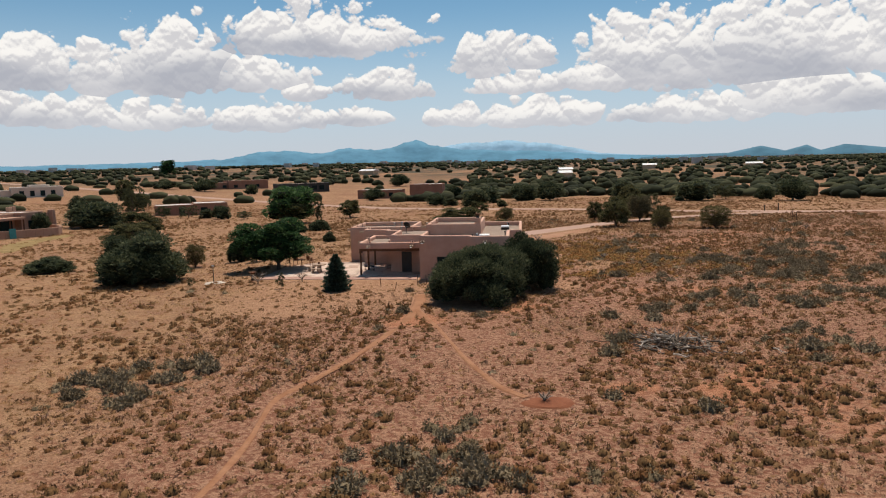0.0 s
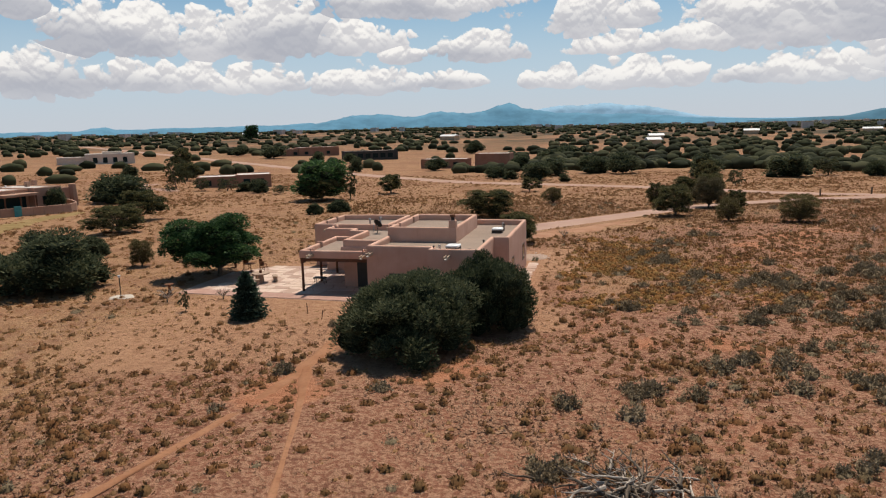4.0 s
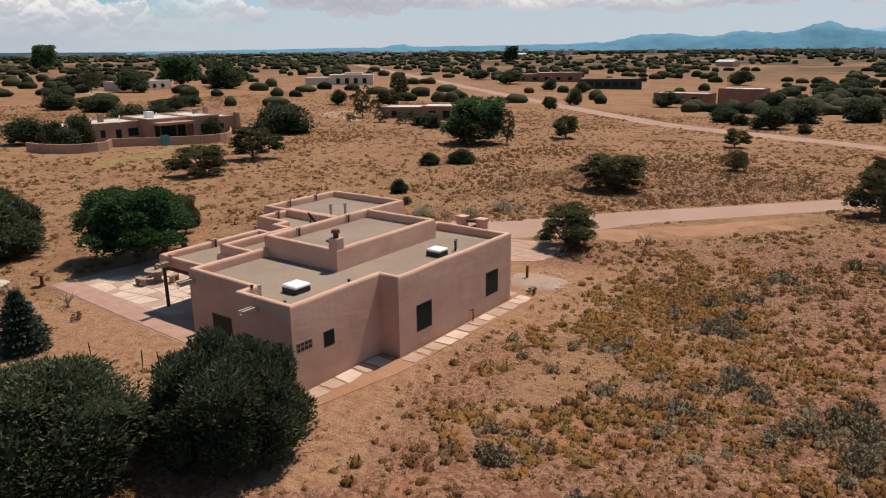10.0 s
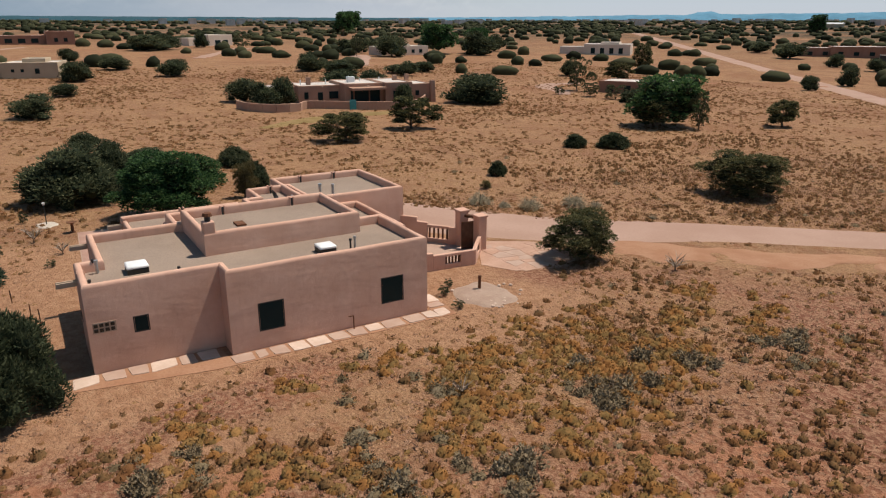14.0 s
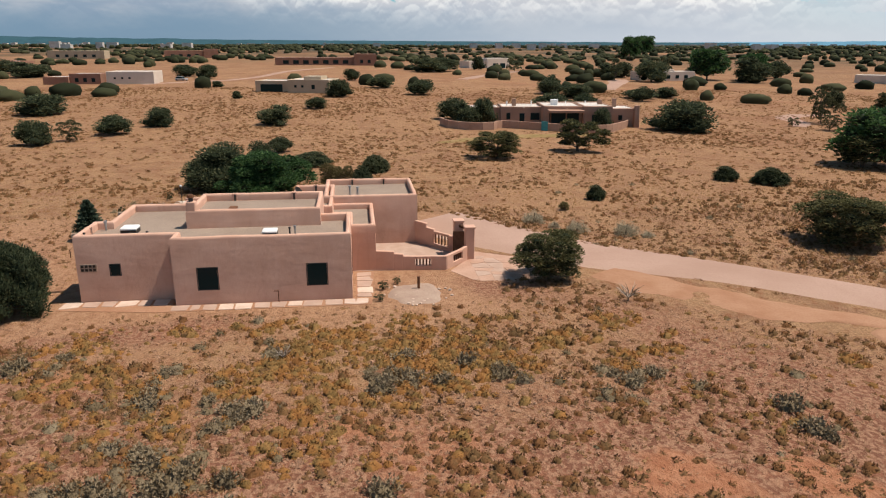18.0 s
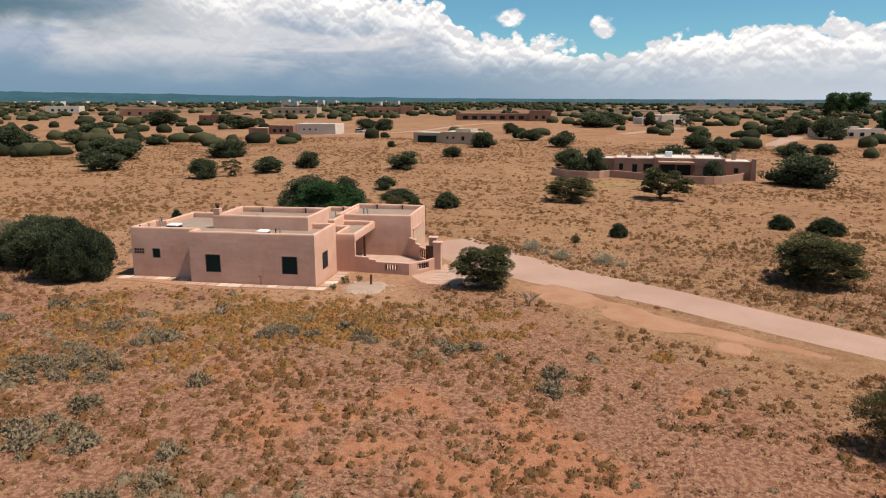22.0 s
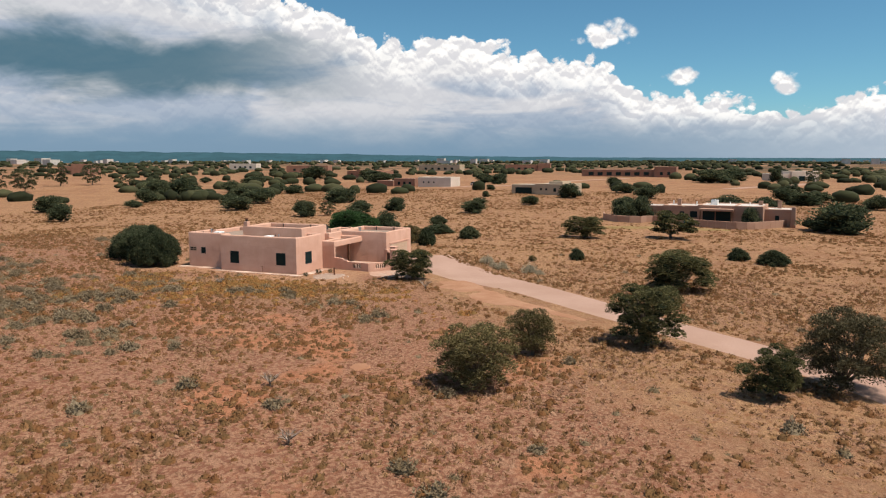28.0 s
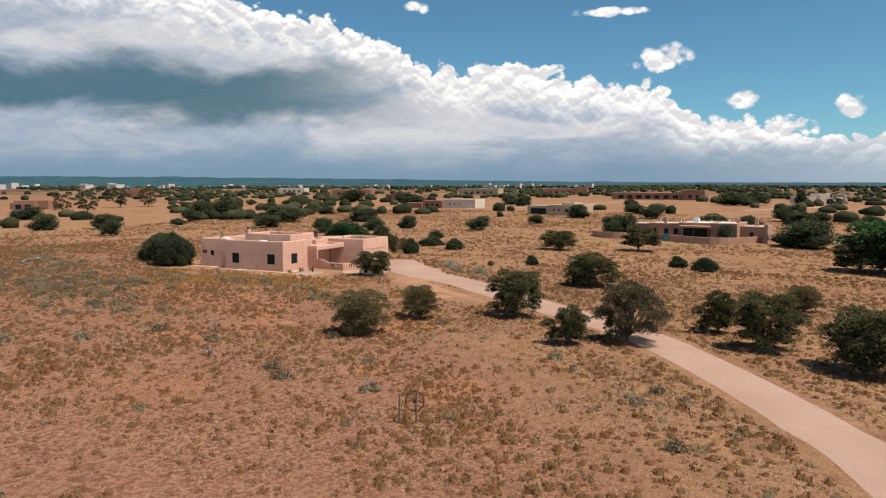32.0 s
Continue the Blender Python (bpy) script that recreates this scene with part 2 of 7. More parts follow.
def ground_colour(g, pos):
    """Short grey grass, bare red soil, trodden yard and pale straw, each with its own grain."""
    def share(name):
        n = g.node("ShaderNodeAttribute")
        n.attribute_name = name
        return n.outputs["Fac"]
    mid, blot = g.noise(pos, 0.5, 5.0, 0.65, 0.4), g.noise(pos, 1.7, 5.0, 0.68)
    stub, fine, grit = g.noise(pos, 4.2, 3.0, 0.6), g.noise(pos, 9.0, 4.0, 0.7), g.noise(pos, 26.0, 3.0, 0.6)
    # tussocks of short dead grass with soil between them, darkened to carry their shadows
    tuft = g.ramp(stub, 0.43, 0.57)
    soil = g.mix(g.ramp(mid, 0.38, 0.62), rgb(0.180, 0.077, 0.046), rgb(0.232, 0.099, 0.058))
    blade = g.mix(g.ramp(fine, 0.35, 0.65), rgb(0.272, 0.138, 0.083), rgb(0.378, 0.211, 0.130))
    col = g.mix(tuft, soil, blade)
    # bare red soil with grit and a few dead stalks
    red = g.mix(g.ramp(blot, 0.34, 0.66), rgb(0.313, 0.118, 0.056), rgb(0.413, 0.189, 0.102))
    red = g.mix(g.ramp(fine, 0.56, 0.70, 0.0, 0.45), red, rgb(0.265, 0.102, 0.055))
    edge = g.math("ADD", share("red_soil"), g.math("MULTIPLY", g.math("SUBTRACT", blot, 0.5), 1.3))
    col = g.mix(g.ramp(edge, 0.34, 0.95, 0.0, 0.85), col, red)
    # straw-coloured grass
    straw = g.mix(g.ramp(fine, 0.33, 0.66), rgb(0.237, 0.129, 0.066), rgb(0.413, 0.247, 0.131))
    straw = g.mix(g.ramp(g.noise(pos, 0.21, 5.0, 0.7, 0.6), 0.46, 0.64, 0.0, 0.75), straw, rgb(0.220, 0.114, 0.063))
    straw = g.mix(g.ramp(blot, 0.48, 0.64, 0.0, 0.7), straw, rgb(0.230, 0.094, 0.043))
    col = g.mix(g.math("MULTIPLY", share("straw"), g.ramp(mid, 0.30, 0.56, 0.45, 0.95)), col, straw)
    # the yard, trodden bare
    yard = g.mix(g.ramp(blot, 0.36, 0.64), rgb(0.303, 0.156, 0.085), rgb(0.423, 0.244, 0.142))
    yard = g.mix(g.ramp(stub, 0.55, 0.68, 0.0, 0.5), yard, rgb(0.292, 0.121, 0.059))
    col = g.mix(g.ramp(g.math("ADD", share("trodden"), g.math("MULTIPLY", g.math("SUBTRACT", blot, 0.5), 0.7)), 0.32, 0.85, 0.0, 0.85), col, yard)
    col = g.mix(g.ramp(grit, 0.54, 0.78, 0.0, 0.4), col, rgb(0.431, 0.240, 0.149))
    # the far plain is darker, covered by scrub
    sep = g.node("ShaderNodeSeparateXYZ")
    g.put(sep.inputs[0], pos)
    far = g.math("POWER", g.math("ADD", g.math("MULTIPLY", sep.outputs[0], sep.outputs[0]), g.math("MULTIPLY", sep.outputs[1], sep.outputs[1])), 0.5)
    scrub = g.math("MULTIPLY", g.ramp(far, 260.0, 800.0), g.ramp(g.noise(pos, 0.011, 6.0, 0.65), 0.36, 0.56))
    col = g.mix(scrub, col, rgb(0.040, 0.045, 0.028))
    wide = g.math("MULTIPLY", g.ramp(far, 90.0, 200.0, 0.0, 0.55), g.ramp(g.noise(pos, 0.055, 5.0, 0.65), 0.44, 0.62))
    col = g.mix(wide, col, rgb(0.222, 0.102, 0.055))
    return col, g.math("ADD", g.math("MULTIPLY", fine, 0.5), g.math("ADD", stub, g.math("MULTIPLY", grit, 0.25)))


def stucco_colour(g, pos):
    cloudy, streak, grain = g.noise(pos, 0.55, 5.0, 0.6), g.noise(g.vec_scale(pos, (2.6, 2.6, 0.35)), 1.0, 4.0), g.noise(pos, 38.0, 4.0, 0.6)
    col = g.mix(g.ramp(cloudy, 0.3, 0.7), rgb(0.545, 0.320, 0.232), rgb(0.610, 0.375, 0.282))
    col = g.mix(g.ramp(streak, 0.55, 0.75, 0.0, 0.25), col, rgb(0.43, 0.240, 0.172))
    trowel = g.noise(g.vec_scale(pos, (0.4, 0.4, 1.3)), 1.0, 2.0, 0.45, 0.3)
    return col, g.math("ADD", g.math("ADD", g.math("MULTIPLY", cloudy, 6.0), g.math("MULTIPLY", trowel, 5.0)), grain)


def vec_scale(self, v, s):
    n = self.node("ShaderNodeVectorMath")
    n.operation = "MULTIPLY"
    self.put(n.inputs[0], v)
    n.inputs[1].default_value = s
    return n.outputs[0]


Graph.vec_scale = vec_scale
GROUND = material("ground_soil", ground_colour, 0.95, bump=0.16)
DIRT = material("packed_gravel", two_scale((0.35, 0.22, 0.165), (0.405, 0.265, 0.205), 6.0, 0.12, (0.30, 0.185, 0.138)), 0.95, bump=0.01)
PATH = material("foot_path_soil", two_scale((0.270, 0.122, 0.062), (0.330, 0.165, 0.090), 1.2, 0.15, (0.20, 0.090, 0.048)), 0.95, bump=0.01)
REDSOIL = material("red_soil", two_scale((0.19, 0.064, 0.031), (0.23, 0.085, 0.043), 0.7, 0.1, (0.13, 0.052, 0.028)), 0.95, bump=0.02)
STUCCO = material("pink_stucco", stucco_colour, 0.92, bump=0.007)
ROOFING = material("roof_gravel", two_scale((0.262, 0.196, 0.152), (0.310, 0.235, 0.184), 2.5, 0.06, (0.19, 0.142, 0.11)), 0.95, bump=0.008)
FLAG = material("flagstone", two_scale((0.52, 0.38, 0.30), (0.62, 0.48, 0.39), 1.1, 0.15, (0.50, 0.36, 0.28)), 0.85, bump=0.006)
BRICK = material("brick_paving", two_scale((0.36, 0.212, 0.16), (0.42, 0.26, 0.205), 0.8, 0.1, (0.30, 0.17, 0.13)), 0.9, bump=0.006)
WOOD = material("weathered_brown_wood", two_scale((0.10, 0.048, 0.028), (0.15, 0.075, 0.045), 0.5, 0.05), 0.8, bump=0.004)
BARK = material("bark", two_scale((0.10, 0.075, 0.055), (0.16, 0.125, 0.095), 0.4, 0.05), 0.95, bump=0.01)
DEADWOOD = material("bleached_dead_wood", two_scale((0.50, 0.43, 0.36), (0.30, 0.24, 0.19), 0.7, 0.06), 0.9, bump=0.005)
METAL = material("galvanised_metal", two_scale((0.35, 0.34, 0.33), (0.45, 0.44, 0.42), 0.4, 0.04), 0.5, 0.7, bump=0.001)
RUST = material("rusted_iron", two_scale((0.12, 0.055, 0.03), (0.20, 0.09, 0.05), 0.3, 0.03), 0.85, 0.3, bump=0.002)
DARKIRON = material("dark_iron", two_scale((0.03, 0.03, 0.03), (0.05, 0.045, 0.04), 0.3, 0.03), 0.6, 0.4)
DOME = material("white_acrylic", two_scale((0.75, 0.74, 0.71), (0.82, 0.81, 0.79), 0.5, 0.05), 0.35)
SANDSTONE = material("tan_cast_stone", two_scale((0.33, 0.235, 0.17), (0.40, 0.29, 0.215), 0.8, 0.05, (0.26, 0.18, 0.13)), 0.9, bump=0.004)
CONCRETE = material("concrete", two_scale((0.47, 0.40, 0.33), (0.55, 0.48, 0.40), 0.8, 0.05, (0.38, 0.32, 0.27)), 0.9, bump=0.004)
GRAVEL = material("grey_gravel", two_scale((0.33, 0.225, 0.17), (0.39, 0.28, 0.215), 0.8, 0.07, (0.25, 0.18, 0.14)), 0.95, bump=0.02)
FRAME = material("dark_window_frame", two_scale((0.014, 0.014, 0.013), (0.024, 0.022, 0.020), 0.5, 0.05), 0.5)
GLASS = material("dark_glass", lambda g, p: (rgb(0.010, 0.024, 0.025), None), 0.12)
GLASS.node_tree.nodes["Principled BSDF"].inputs["Specular IOR Level"].default_value = 0.12
BLOCKGLASS = material("glass_block", two_scale((0.020, 0.019, 0.016), (0.045, 0.040, 0.032), 0.3, 0.05), 0.25)
DOORTAN = material("tan_door_paint", two_scale((0.50, 0.35, 0.24), (0.54, 0.39, 0.28), 0.8, 0.05), 0.7)
TEAL = material("teal_paint", two_scale((0.03, 0.20, 0.21), (0.04, 0.25, 0.25), 0.5, 0.05), 0.6)
ADOBE = {
    "pink": material("neighbour_stucco", two_scale((0.36, 0.21, 0.145), (0.42, 0.26, 0.185), 3.0, 0.3), 0.92, bump=0.01),
    "brown": material("brown_stucco", two_scale((0.26, 0.135, 0.09), (0.31, 0.17, 0.12), 3.0, 0.3), 0.92, bump=0.01),
    "tan": material("tan_stucco", two_scale((0.42, 0.32, 0.22), (0.47, 0.37, 0.26), 3.0, 0.3), 0.92, bump=0.01),
    "white": material("cream_stucco", two_scale((0.58, 0.48, 0.39), (0.64, 0.54, 0.45), 3.0, 0.3), 0.92, bump=0.01),
    "dark": material("dark_siding", two_scale((0.045, 0.045, 0.042), (0.065, 0.062, 0.058), 3.0, 0.3), 0.8, bump=0.01),
}
PALEROOF = material("pale_roof_coating", two_scale((0.52, 0.46, 0.41), (0.64, 0.58, 0.53), 4.0, 0.4, (0.40, 0.34, 0.30)), 0.85)
TINROOF = material("white_metal_roof", two_scale((0.55, 0.54, 0.52), (0.62, 0.61, 0.59), 4.0, 0.4), 0.5)
JUNIPER = material("juniper_foliage", by_island([(0.026, 0.036, 0.019), (0.068, 0.080, 0.041), (0.138, 0.144, 0.075)]), 0.8, thin=0.3, up=0.15)
PINON = material("pinon_foliage", by_island([(0.032, 0.034, 0.014), (0.084, 0.082, 0.034), (0.175, 0.156, 0.070)]), 0.8, thin=0.3, up=0.15)
ELM = material("elm_leaves", by_island([(0.018, 0.042, 0.017), (0.046, 0.094, 0.032), (0.098, 0.165, 0.055)]), 0.6, thin=0.35, up=0.2)
SPRUCE = material("blue_spruce_needles", by_island([(0.022, 0.036, 0.024), (0.052, 0.076, 0.050), (0.10, 0.132, 0.088)]), 0.8, thin=0.25, up=0.25)
OLIVE = material("grey_green_leaves", by_island([(0.04, 0.045, 0.022), (0.085, 0.09, 0.045), (0.14, 0.14, 0.078)]), 0.8, thin=0.35)
FARWOOD = material("far_juniper_foliage", by_island([(0.018, 0.021, 0.011), (0.040, 0.044, 0.021), (0.078, 0.076, 0.038)]), 0.9, thin=0.15)
# near-black green: the shade inside crowns, put into the colour of inner shells
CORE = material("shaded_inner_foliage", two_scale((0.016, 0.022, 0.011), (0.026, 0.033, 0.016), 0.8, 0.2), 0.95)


def clump_colour(cols):
    """Tone that drifts from clump to clump, with a little of each leaf's own."""
    def build(g, pos):
        r = g.node("ShaderNodeNewGeometry").outputs["Random Per Island"]
        n = g.ramp(g.noise(pos, 1.5, 1.0), 0.3, 0.7, 0.0, 1.0, False)
        ramp = g.node("ShaderNodeValToRGB")
        while len(ramp.color_ramp.elements) < len(cols):
            ramp.color_ramp.elements.new(0.5)
        for i, (e, c) in enumerate(zip(ramp.color_ramp.elements, cols)):
            e.position, e.color = i / (len(cols) - 1), rgb(*c)
        g.put(ramp.inputs[0], g.math("ADD", g.math("MULTIPLY", n, 0.75), g.math("MULTIPLY", r, 0.25)))
        # noise specks darken the colour to paint in the shade between twigs
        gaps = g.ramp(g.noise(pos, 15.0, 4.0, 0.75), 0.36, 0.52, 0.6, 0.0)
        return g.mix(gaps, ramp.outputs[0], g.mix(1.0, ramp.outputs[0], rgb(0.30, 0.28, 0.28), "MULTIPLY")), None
    return build


SAGE = material("sage_leaves", by_island([(0.119, 0.084, 0.046), (0.206, 0.154, 0.093), (0.302, 0.236, 0.156)], 1.0, 0.4), 0.9, thin=0.2, up=0.5)
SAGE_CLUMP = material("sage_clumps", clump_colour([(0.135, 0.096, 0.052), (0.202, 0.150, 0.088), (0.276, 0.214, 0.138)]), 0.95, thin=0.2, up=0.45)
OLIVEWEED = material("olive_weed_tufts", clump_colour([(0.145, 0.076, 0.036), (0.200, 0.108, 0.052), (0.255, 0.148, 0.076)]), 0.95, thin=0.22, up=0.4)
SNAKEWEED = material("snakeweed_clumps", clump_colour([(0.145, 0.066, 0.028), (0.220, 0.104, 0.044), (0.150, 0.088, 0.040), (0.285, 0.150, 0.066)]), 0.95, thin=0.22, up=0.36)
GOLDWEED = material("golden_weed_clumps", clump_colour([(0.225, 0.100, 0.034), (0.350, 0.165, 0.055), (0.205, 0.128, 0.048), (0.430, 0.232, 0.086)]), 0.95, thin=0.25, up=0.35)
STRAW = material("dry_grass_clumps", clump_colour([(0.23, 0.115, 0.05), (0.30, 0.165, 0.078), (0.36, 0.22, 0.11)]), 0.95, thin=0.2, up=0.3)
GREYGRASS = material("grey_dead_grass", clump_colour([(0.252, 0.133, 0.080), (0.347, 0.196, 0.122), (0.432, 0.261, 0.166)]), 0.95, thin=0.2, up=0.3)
BROWNLEAF = material("half_dead_leaves", by_island([(0.05, 0.042, 0.022), (0.10, 0.085, 0.046), (0.17, 0.14, 0.082)]), 0.9, thin=0.3, up=0.2)
GNARL = material("juniper_sunlit_foliage", by_island([(0.048, 0.042, 0.018), (0.118, 0.098, 0.042), (0.215, 0.172, 0.078)]), 0.8, thin=0.3, up=0.2)
PINKSTONE = material("pink_paving", two_scale((0.40, 0.240, 0.170), (0.47, 0.300, 0.222), 1.3, 0.12, (0.34, 0.195, 0.135)), 0.9, bump=0.006)
RABBIT = material("rabbitbrush_leaves", by_island([(0.28, 0.235, 0.15), (0.38, 0.325, 0.225), (0.48, 0.42, 0.31)], 1.0, 0.3), 0.9, thin=0.35, up=0.5)
LAWN = material("dry_lawn", two_scale((0.21, 0.145, 0.055), (0.29, 0.195, 0.085), 2.5, 0.2, (0.19, 0.115, 0.05)), 0.95, bump=0.03)
SAND = material("orange_sand", two_scale((0.31, 0.155, 0.088), (0.37, 0.205, 0.125), 2.0, 0.12, (0.27, 0.13, 0.074)), 0.95, bump=0.015)


# ---- geometry helpers ----
def height(x, y):
    """The ground's height: the plot is nearly flat, dips towards the north-west and rises with the far plain."""
    a, b = 1.3 * np.tanh(x / 130.0), 1.1 * np.tanh((y - 75.0) / 110.0)
    z = 0.069 + 1.598 * a - 0.989 * b - 0.394 * a * a + 0.065 * a * b - 1.563 * b * b - 2.667 * a ** 3 + 0.175 * a * a * b
    yard = np.clip(np.maximum(np.maximum(-27.0 - x, x - 2.5), np.maximum(61.5 - y, y - 89.0)) / 9.0, 0.0, 1.0)
    z = z * yard * yard * (3.0 - 2.0 * yard)
    s = np.clip((np.hypot(x + 20.0, y - 90.0) - 160.0) / 1000.0, 0.0, 1.0)
    return z + 9.0 * s * s * (3.0 - 2.0 * s)


def field(x, y, size, seed, octaves=3):
    """Smooth random patches about that many metres across, from 0 to 1, for arrays of places."""
    total, weight = 0.0, 0.0
    for k in range(octaves):
        u, v = np.asarray(x) * 2.03 ** k / size + seed * 17.3, np.asarray(y) * 2.03 ** k / size - seed * 9.1
        i, j = np.floor(u), np.floor(v)
        fu, fv = u - i, v - j
        fu, fv = fu * fu * (3 - 2 * fu), fv * fv * (3 - 2 * fv)

        def corner(di, dj):
            h = np.sin((i + di) * 127.1 + (j + dj) * 311.7 + k * 74.7) * 43758.5453
            return h - np.floor(h)
        n = (corner(0, 0) * (1 - fu) + corner(1, 0) * fu) * (1 - fv) + (corner(0, 1) * (1 - fu) + corner(1, 1) * fu) * fv
        total, weight = total + n * 0.5 ** k, weight + 0.5 ** k
    return total / weight


def ramp01(v, low, high):
    t = np.clip((v - low) / (high - low), 0.0, 1.0)
    return t * t * (3 - 2 * t)


def spots(x, y, rows, soft=1.2, ragged=1.6, seed=3.0):
    """How far a place lies inside any of the round patches (x, y, radius), 0 to 1, with ragged rims."""
    wob = (field(x, y, 2.2, seed, 2) - 0.5) * 2 * ragged
    out = np.zeros(np.shape(x))
    for cx, cy, r in rows:
        out = np.maximum(out, ramp01(r - np.hypot(x - cx, y - cy) + wob, -soft * 0.5, soft * 0.5))
    return out


# bare red soil, short grey grass, and sagebrush: where each holds the ground (x, y, radius)
RED_SPOTS = [(14.6, 77.6, 1.9), (10.8, 79.7, 1.2), (9.2, 67.3, 1.3), (21.2, 95.8, 2.0), (24.0, 96.8, 2.2), (23.2, 86.0, 2.0), (20.4, 91.6, 1.9), (18.0, 104.2, 1.5), (27.0, 98.9, 2.0), (26.0, 94.0, 1.8),
             (31.8, 100.6, 2.0), (23.6, 112.0, 2.2), (24.9, 90.0, 1.6), (9.2, 57.7, 1.5), (13.4, 56.2, 1.4), (-1.6, 51.0, 2.8), (17.0, 67.0, 1.2), (5.0, 31.9, 1.5), (9.2, 31.4, 1.8), (11.8, 34.2, 2.0), (39.7, 124.4, 1.8),
             (45.0, 128.0, 1.6), (38.6, 116.5, 1.8), (37.0, 100.2, 2.2), (39.2, 139.0, 1.5), (-7.0, 47.5, 2.2), (7.6, 62.0, 1.2)]
GREY_SPOTS = [(9.0, 97.0, 4.5), (20.0, 100.4, 3.4), (12.5, 85.5, 3.4), (7.5, 79.6, 2.2), (25.0, 105.3, 3.4), (14.0, 102.6, 4.0), (29.0, 121.0, 6.0), (37.0, 130.5, 5.0), (-2.0, 38.0, 5.0), (2.0, 43.0, 4.0), (8.0, 47.0, 3.0), (11.0, 61.5, 3.0)]
SAGE_SPOTS = [(20.5, 66.0, 5.5), (18.0, 73.0, 4.0), (18.5, 54.0, 5.0), (13.6, 51.6, 2.6), (10.0, 49.6, 1.8), (12.0, 60.8, 1.8), (16.0, 60.5, 3.0), (27.0, 60.0, 7.0), (27.0, 74.0, 4.5), (31.0, 86.0, 3.5), (13.2, 91.0, 2.2), (12.3, 82.0, 1.6),
              (11.4, 70.8, 1.6), (14.6, 73.6, 2.0), (8.6, 65.0, 1.8), (6.0, 76.6, 1.2), (11.2, 86.0, 1.5), (16.4, 97.6, 1.3), (15.0, 56.0, 2.0), (7.4, 40.4, 1.5), (44.1, 121.3, 0.9), (36.5, 133.8, 1.4), (-3.5, 23.6, 3.4), (16.5, 40.0, 3.0), (-20.0, 33.0, 3.5)]
HOUSE_X, HOUSE_Y = (-19.0, 0.6), (62.0, 84.0)


def zones(x, y):
    """Shares of bare red soil, trodden yard and pale straw at a place."""
    dx, dy = np.maximum(np.maximum(HOUSE_X[0] - x, x - HOUSE_X[1]), 0.0), np.maximum(np.maximum(HOUSE_Y[0] - y, y - HOUSE_Y[1]), 0.0)
    ragged = (field(x, y, 6.0, 2.0) - 0.5) * 9.0
    yard = ramp01(np.hypot(dx, dy) + ragged, 7.0, 2.0)
    south = ramp01(np.hypot((x + 14.0) * 0.8, (y - 56.0) * 1.1) + ragged, 12.0, 6.0)
    yard = np.maximum(yard, 0.72 * south)
    red = 0.6 * ramp01(field(x, y, 9.0, 1.0), 0.53, 0.72) * ramp01(x, -22.0, -8.0)
    red = np.maximum(red * (1 - spots(x, y, GREY_SPOTS, 3.0)), spots(x, y, RED_SPOTS, 1.6, 2.0))
    straw = np.maximum(ramp01(x, -12.0, -24.0), ramp01(y - 0.9 * x, 88.0, 98.0))
    gold = ramp01(np.hypot(x - 6.5, (y - 81.0) * 0.62) + ragged, 10.0, 4.0)
    return red * (1 - yard), yard, np.maximum(straw, gold * 0.8)


def link(name, bm, mat, parent=None, smooth=False):
    me = bpy.data.meshes.new(name)
    bm.to_mesh(me)
    bm.free()
    me.materials.append(mat)
    if smooth:
        me.shade_smooth()
        me.set_sharp_from_angle(angle=radians(38))
    ob = new(name, me)
    ob.parent = parent
    return ob


def part(name, bm, mat, parent, label="", smooth=False):
    ob = link(name, bm, mat, parent, smooth)
    return tagged(ob, label) if label else ob


def mesh_object(name, verts, faces, mat, parent=None, smooth=False):
    me = bpy.data.meshes.new(name)
    me.from_pydata(verts, [], faces)
    me.materials.append(mat)
    if smooth:
        me.shade_smooth()
    ob = new(name, me)
    ob.parent = parent
    return ob


def thing(name, x, y, z, label, category, group="", kind="", turn=0.0):
    ob = new(name)
    ob.matrix_basis = pose(x, y, z, 0, 0, turn)
    return tagged(ob, label, category, group, kind)


def box(bm, x0, x1, y0, y1, z0, z1, bevel=0.0, taper=0.0):
    c = ((x0 + x1) / 2, (y0 + y1) / 2, (z0 + z1) / 2)
    made = bmesh.ops.create_cube(bm, size=1.0)["verts"]
    for v in made:
        k = 1.0 - taper if v.co.z > 0 else 1.0
        v.co = (c[0] + v.co.x * (x1 - x0) * k, c[1] + v.co.y * (y1 - y0) * k, c[2] + v.co.z * (z1 - z0))
    if bevel:
        edges = list({e for v in made for e in v.link_edges})
        bmesh.ops.bevel(bm, geom=edges, offset=bevel, segments=2, affect="EDGES", profile=0.5)
    return made


def boxed(x0, x1, y0, y1, z0, z1, bevel=0.0, taper=0.0):
    bm = bmesh.new()
    box(bm, x0, x1, y0, y1, z0, z1, bevel, taper)
    return bm


def tube(bm, a, b, r0, r1=None, sides=8, caps=True):
    """A tapered round bar from a to b."""
    a, b, r1 = Vector(a), Vector(b), r0 if r1 is None else r1
    q = (b - a).to_track_quat("Z", "Y").to_matrix()
    rings = []
    for p, r in ((a, r0), (b, r1)):
        rings.append([bm.verts.new(p + q @ Vector((r * math.cos(6.28318 * i / sides), r * math.sin(6.28318 * i / sides), 0))) for i in range(sides)])
    for i in range(sides):
        bm.faces.new((rings[0][i], rings[0][(i + 1) % sides], rings[1][(i + 1) % sides], rings[1][i]))
    if caps:
        bm.faces.new(rings[0][::-1])
        bm.faces.new(rings[1])


def tubed(a, b, r0, r1=None, sides=10):
    bm = bmesh.new()
    tube(bm, a, b, r0, r1, sides)
    return bm


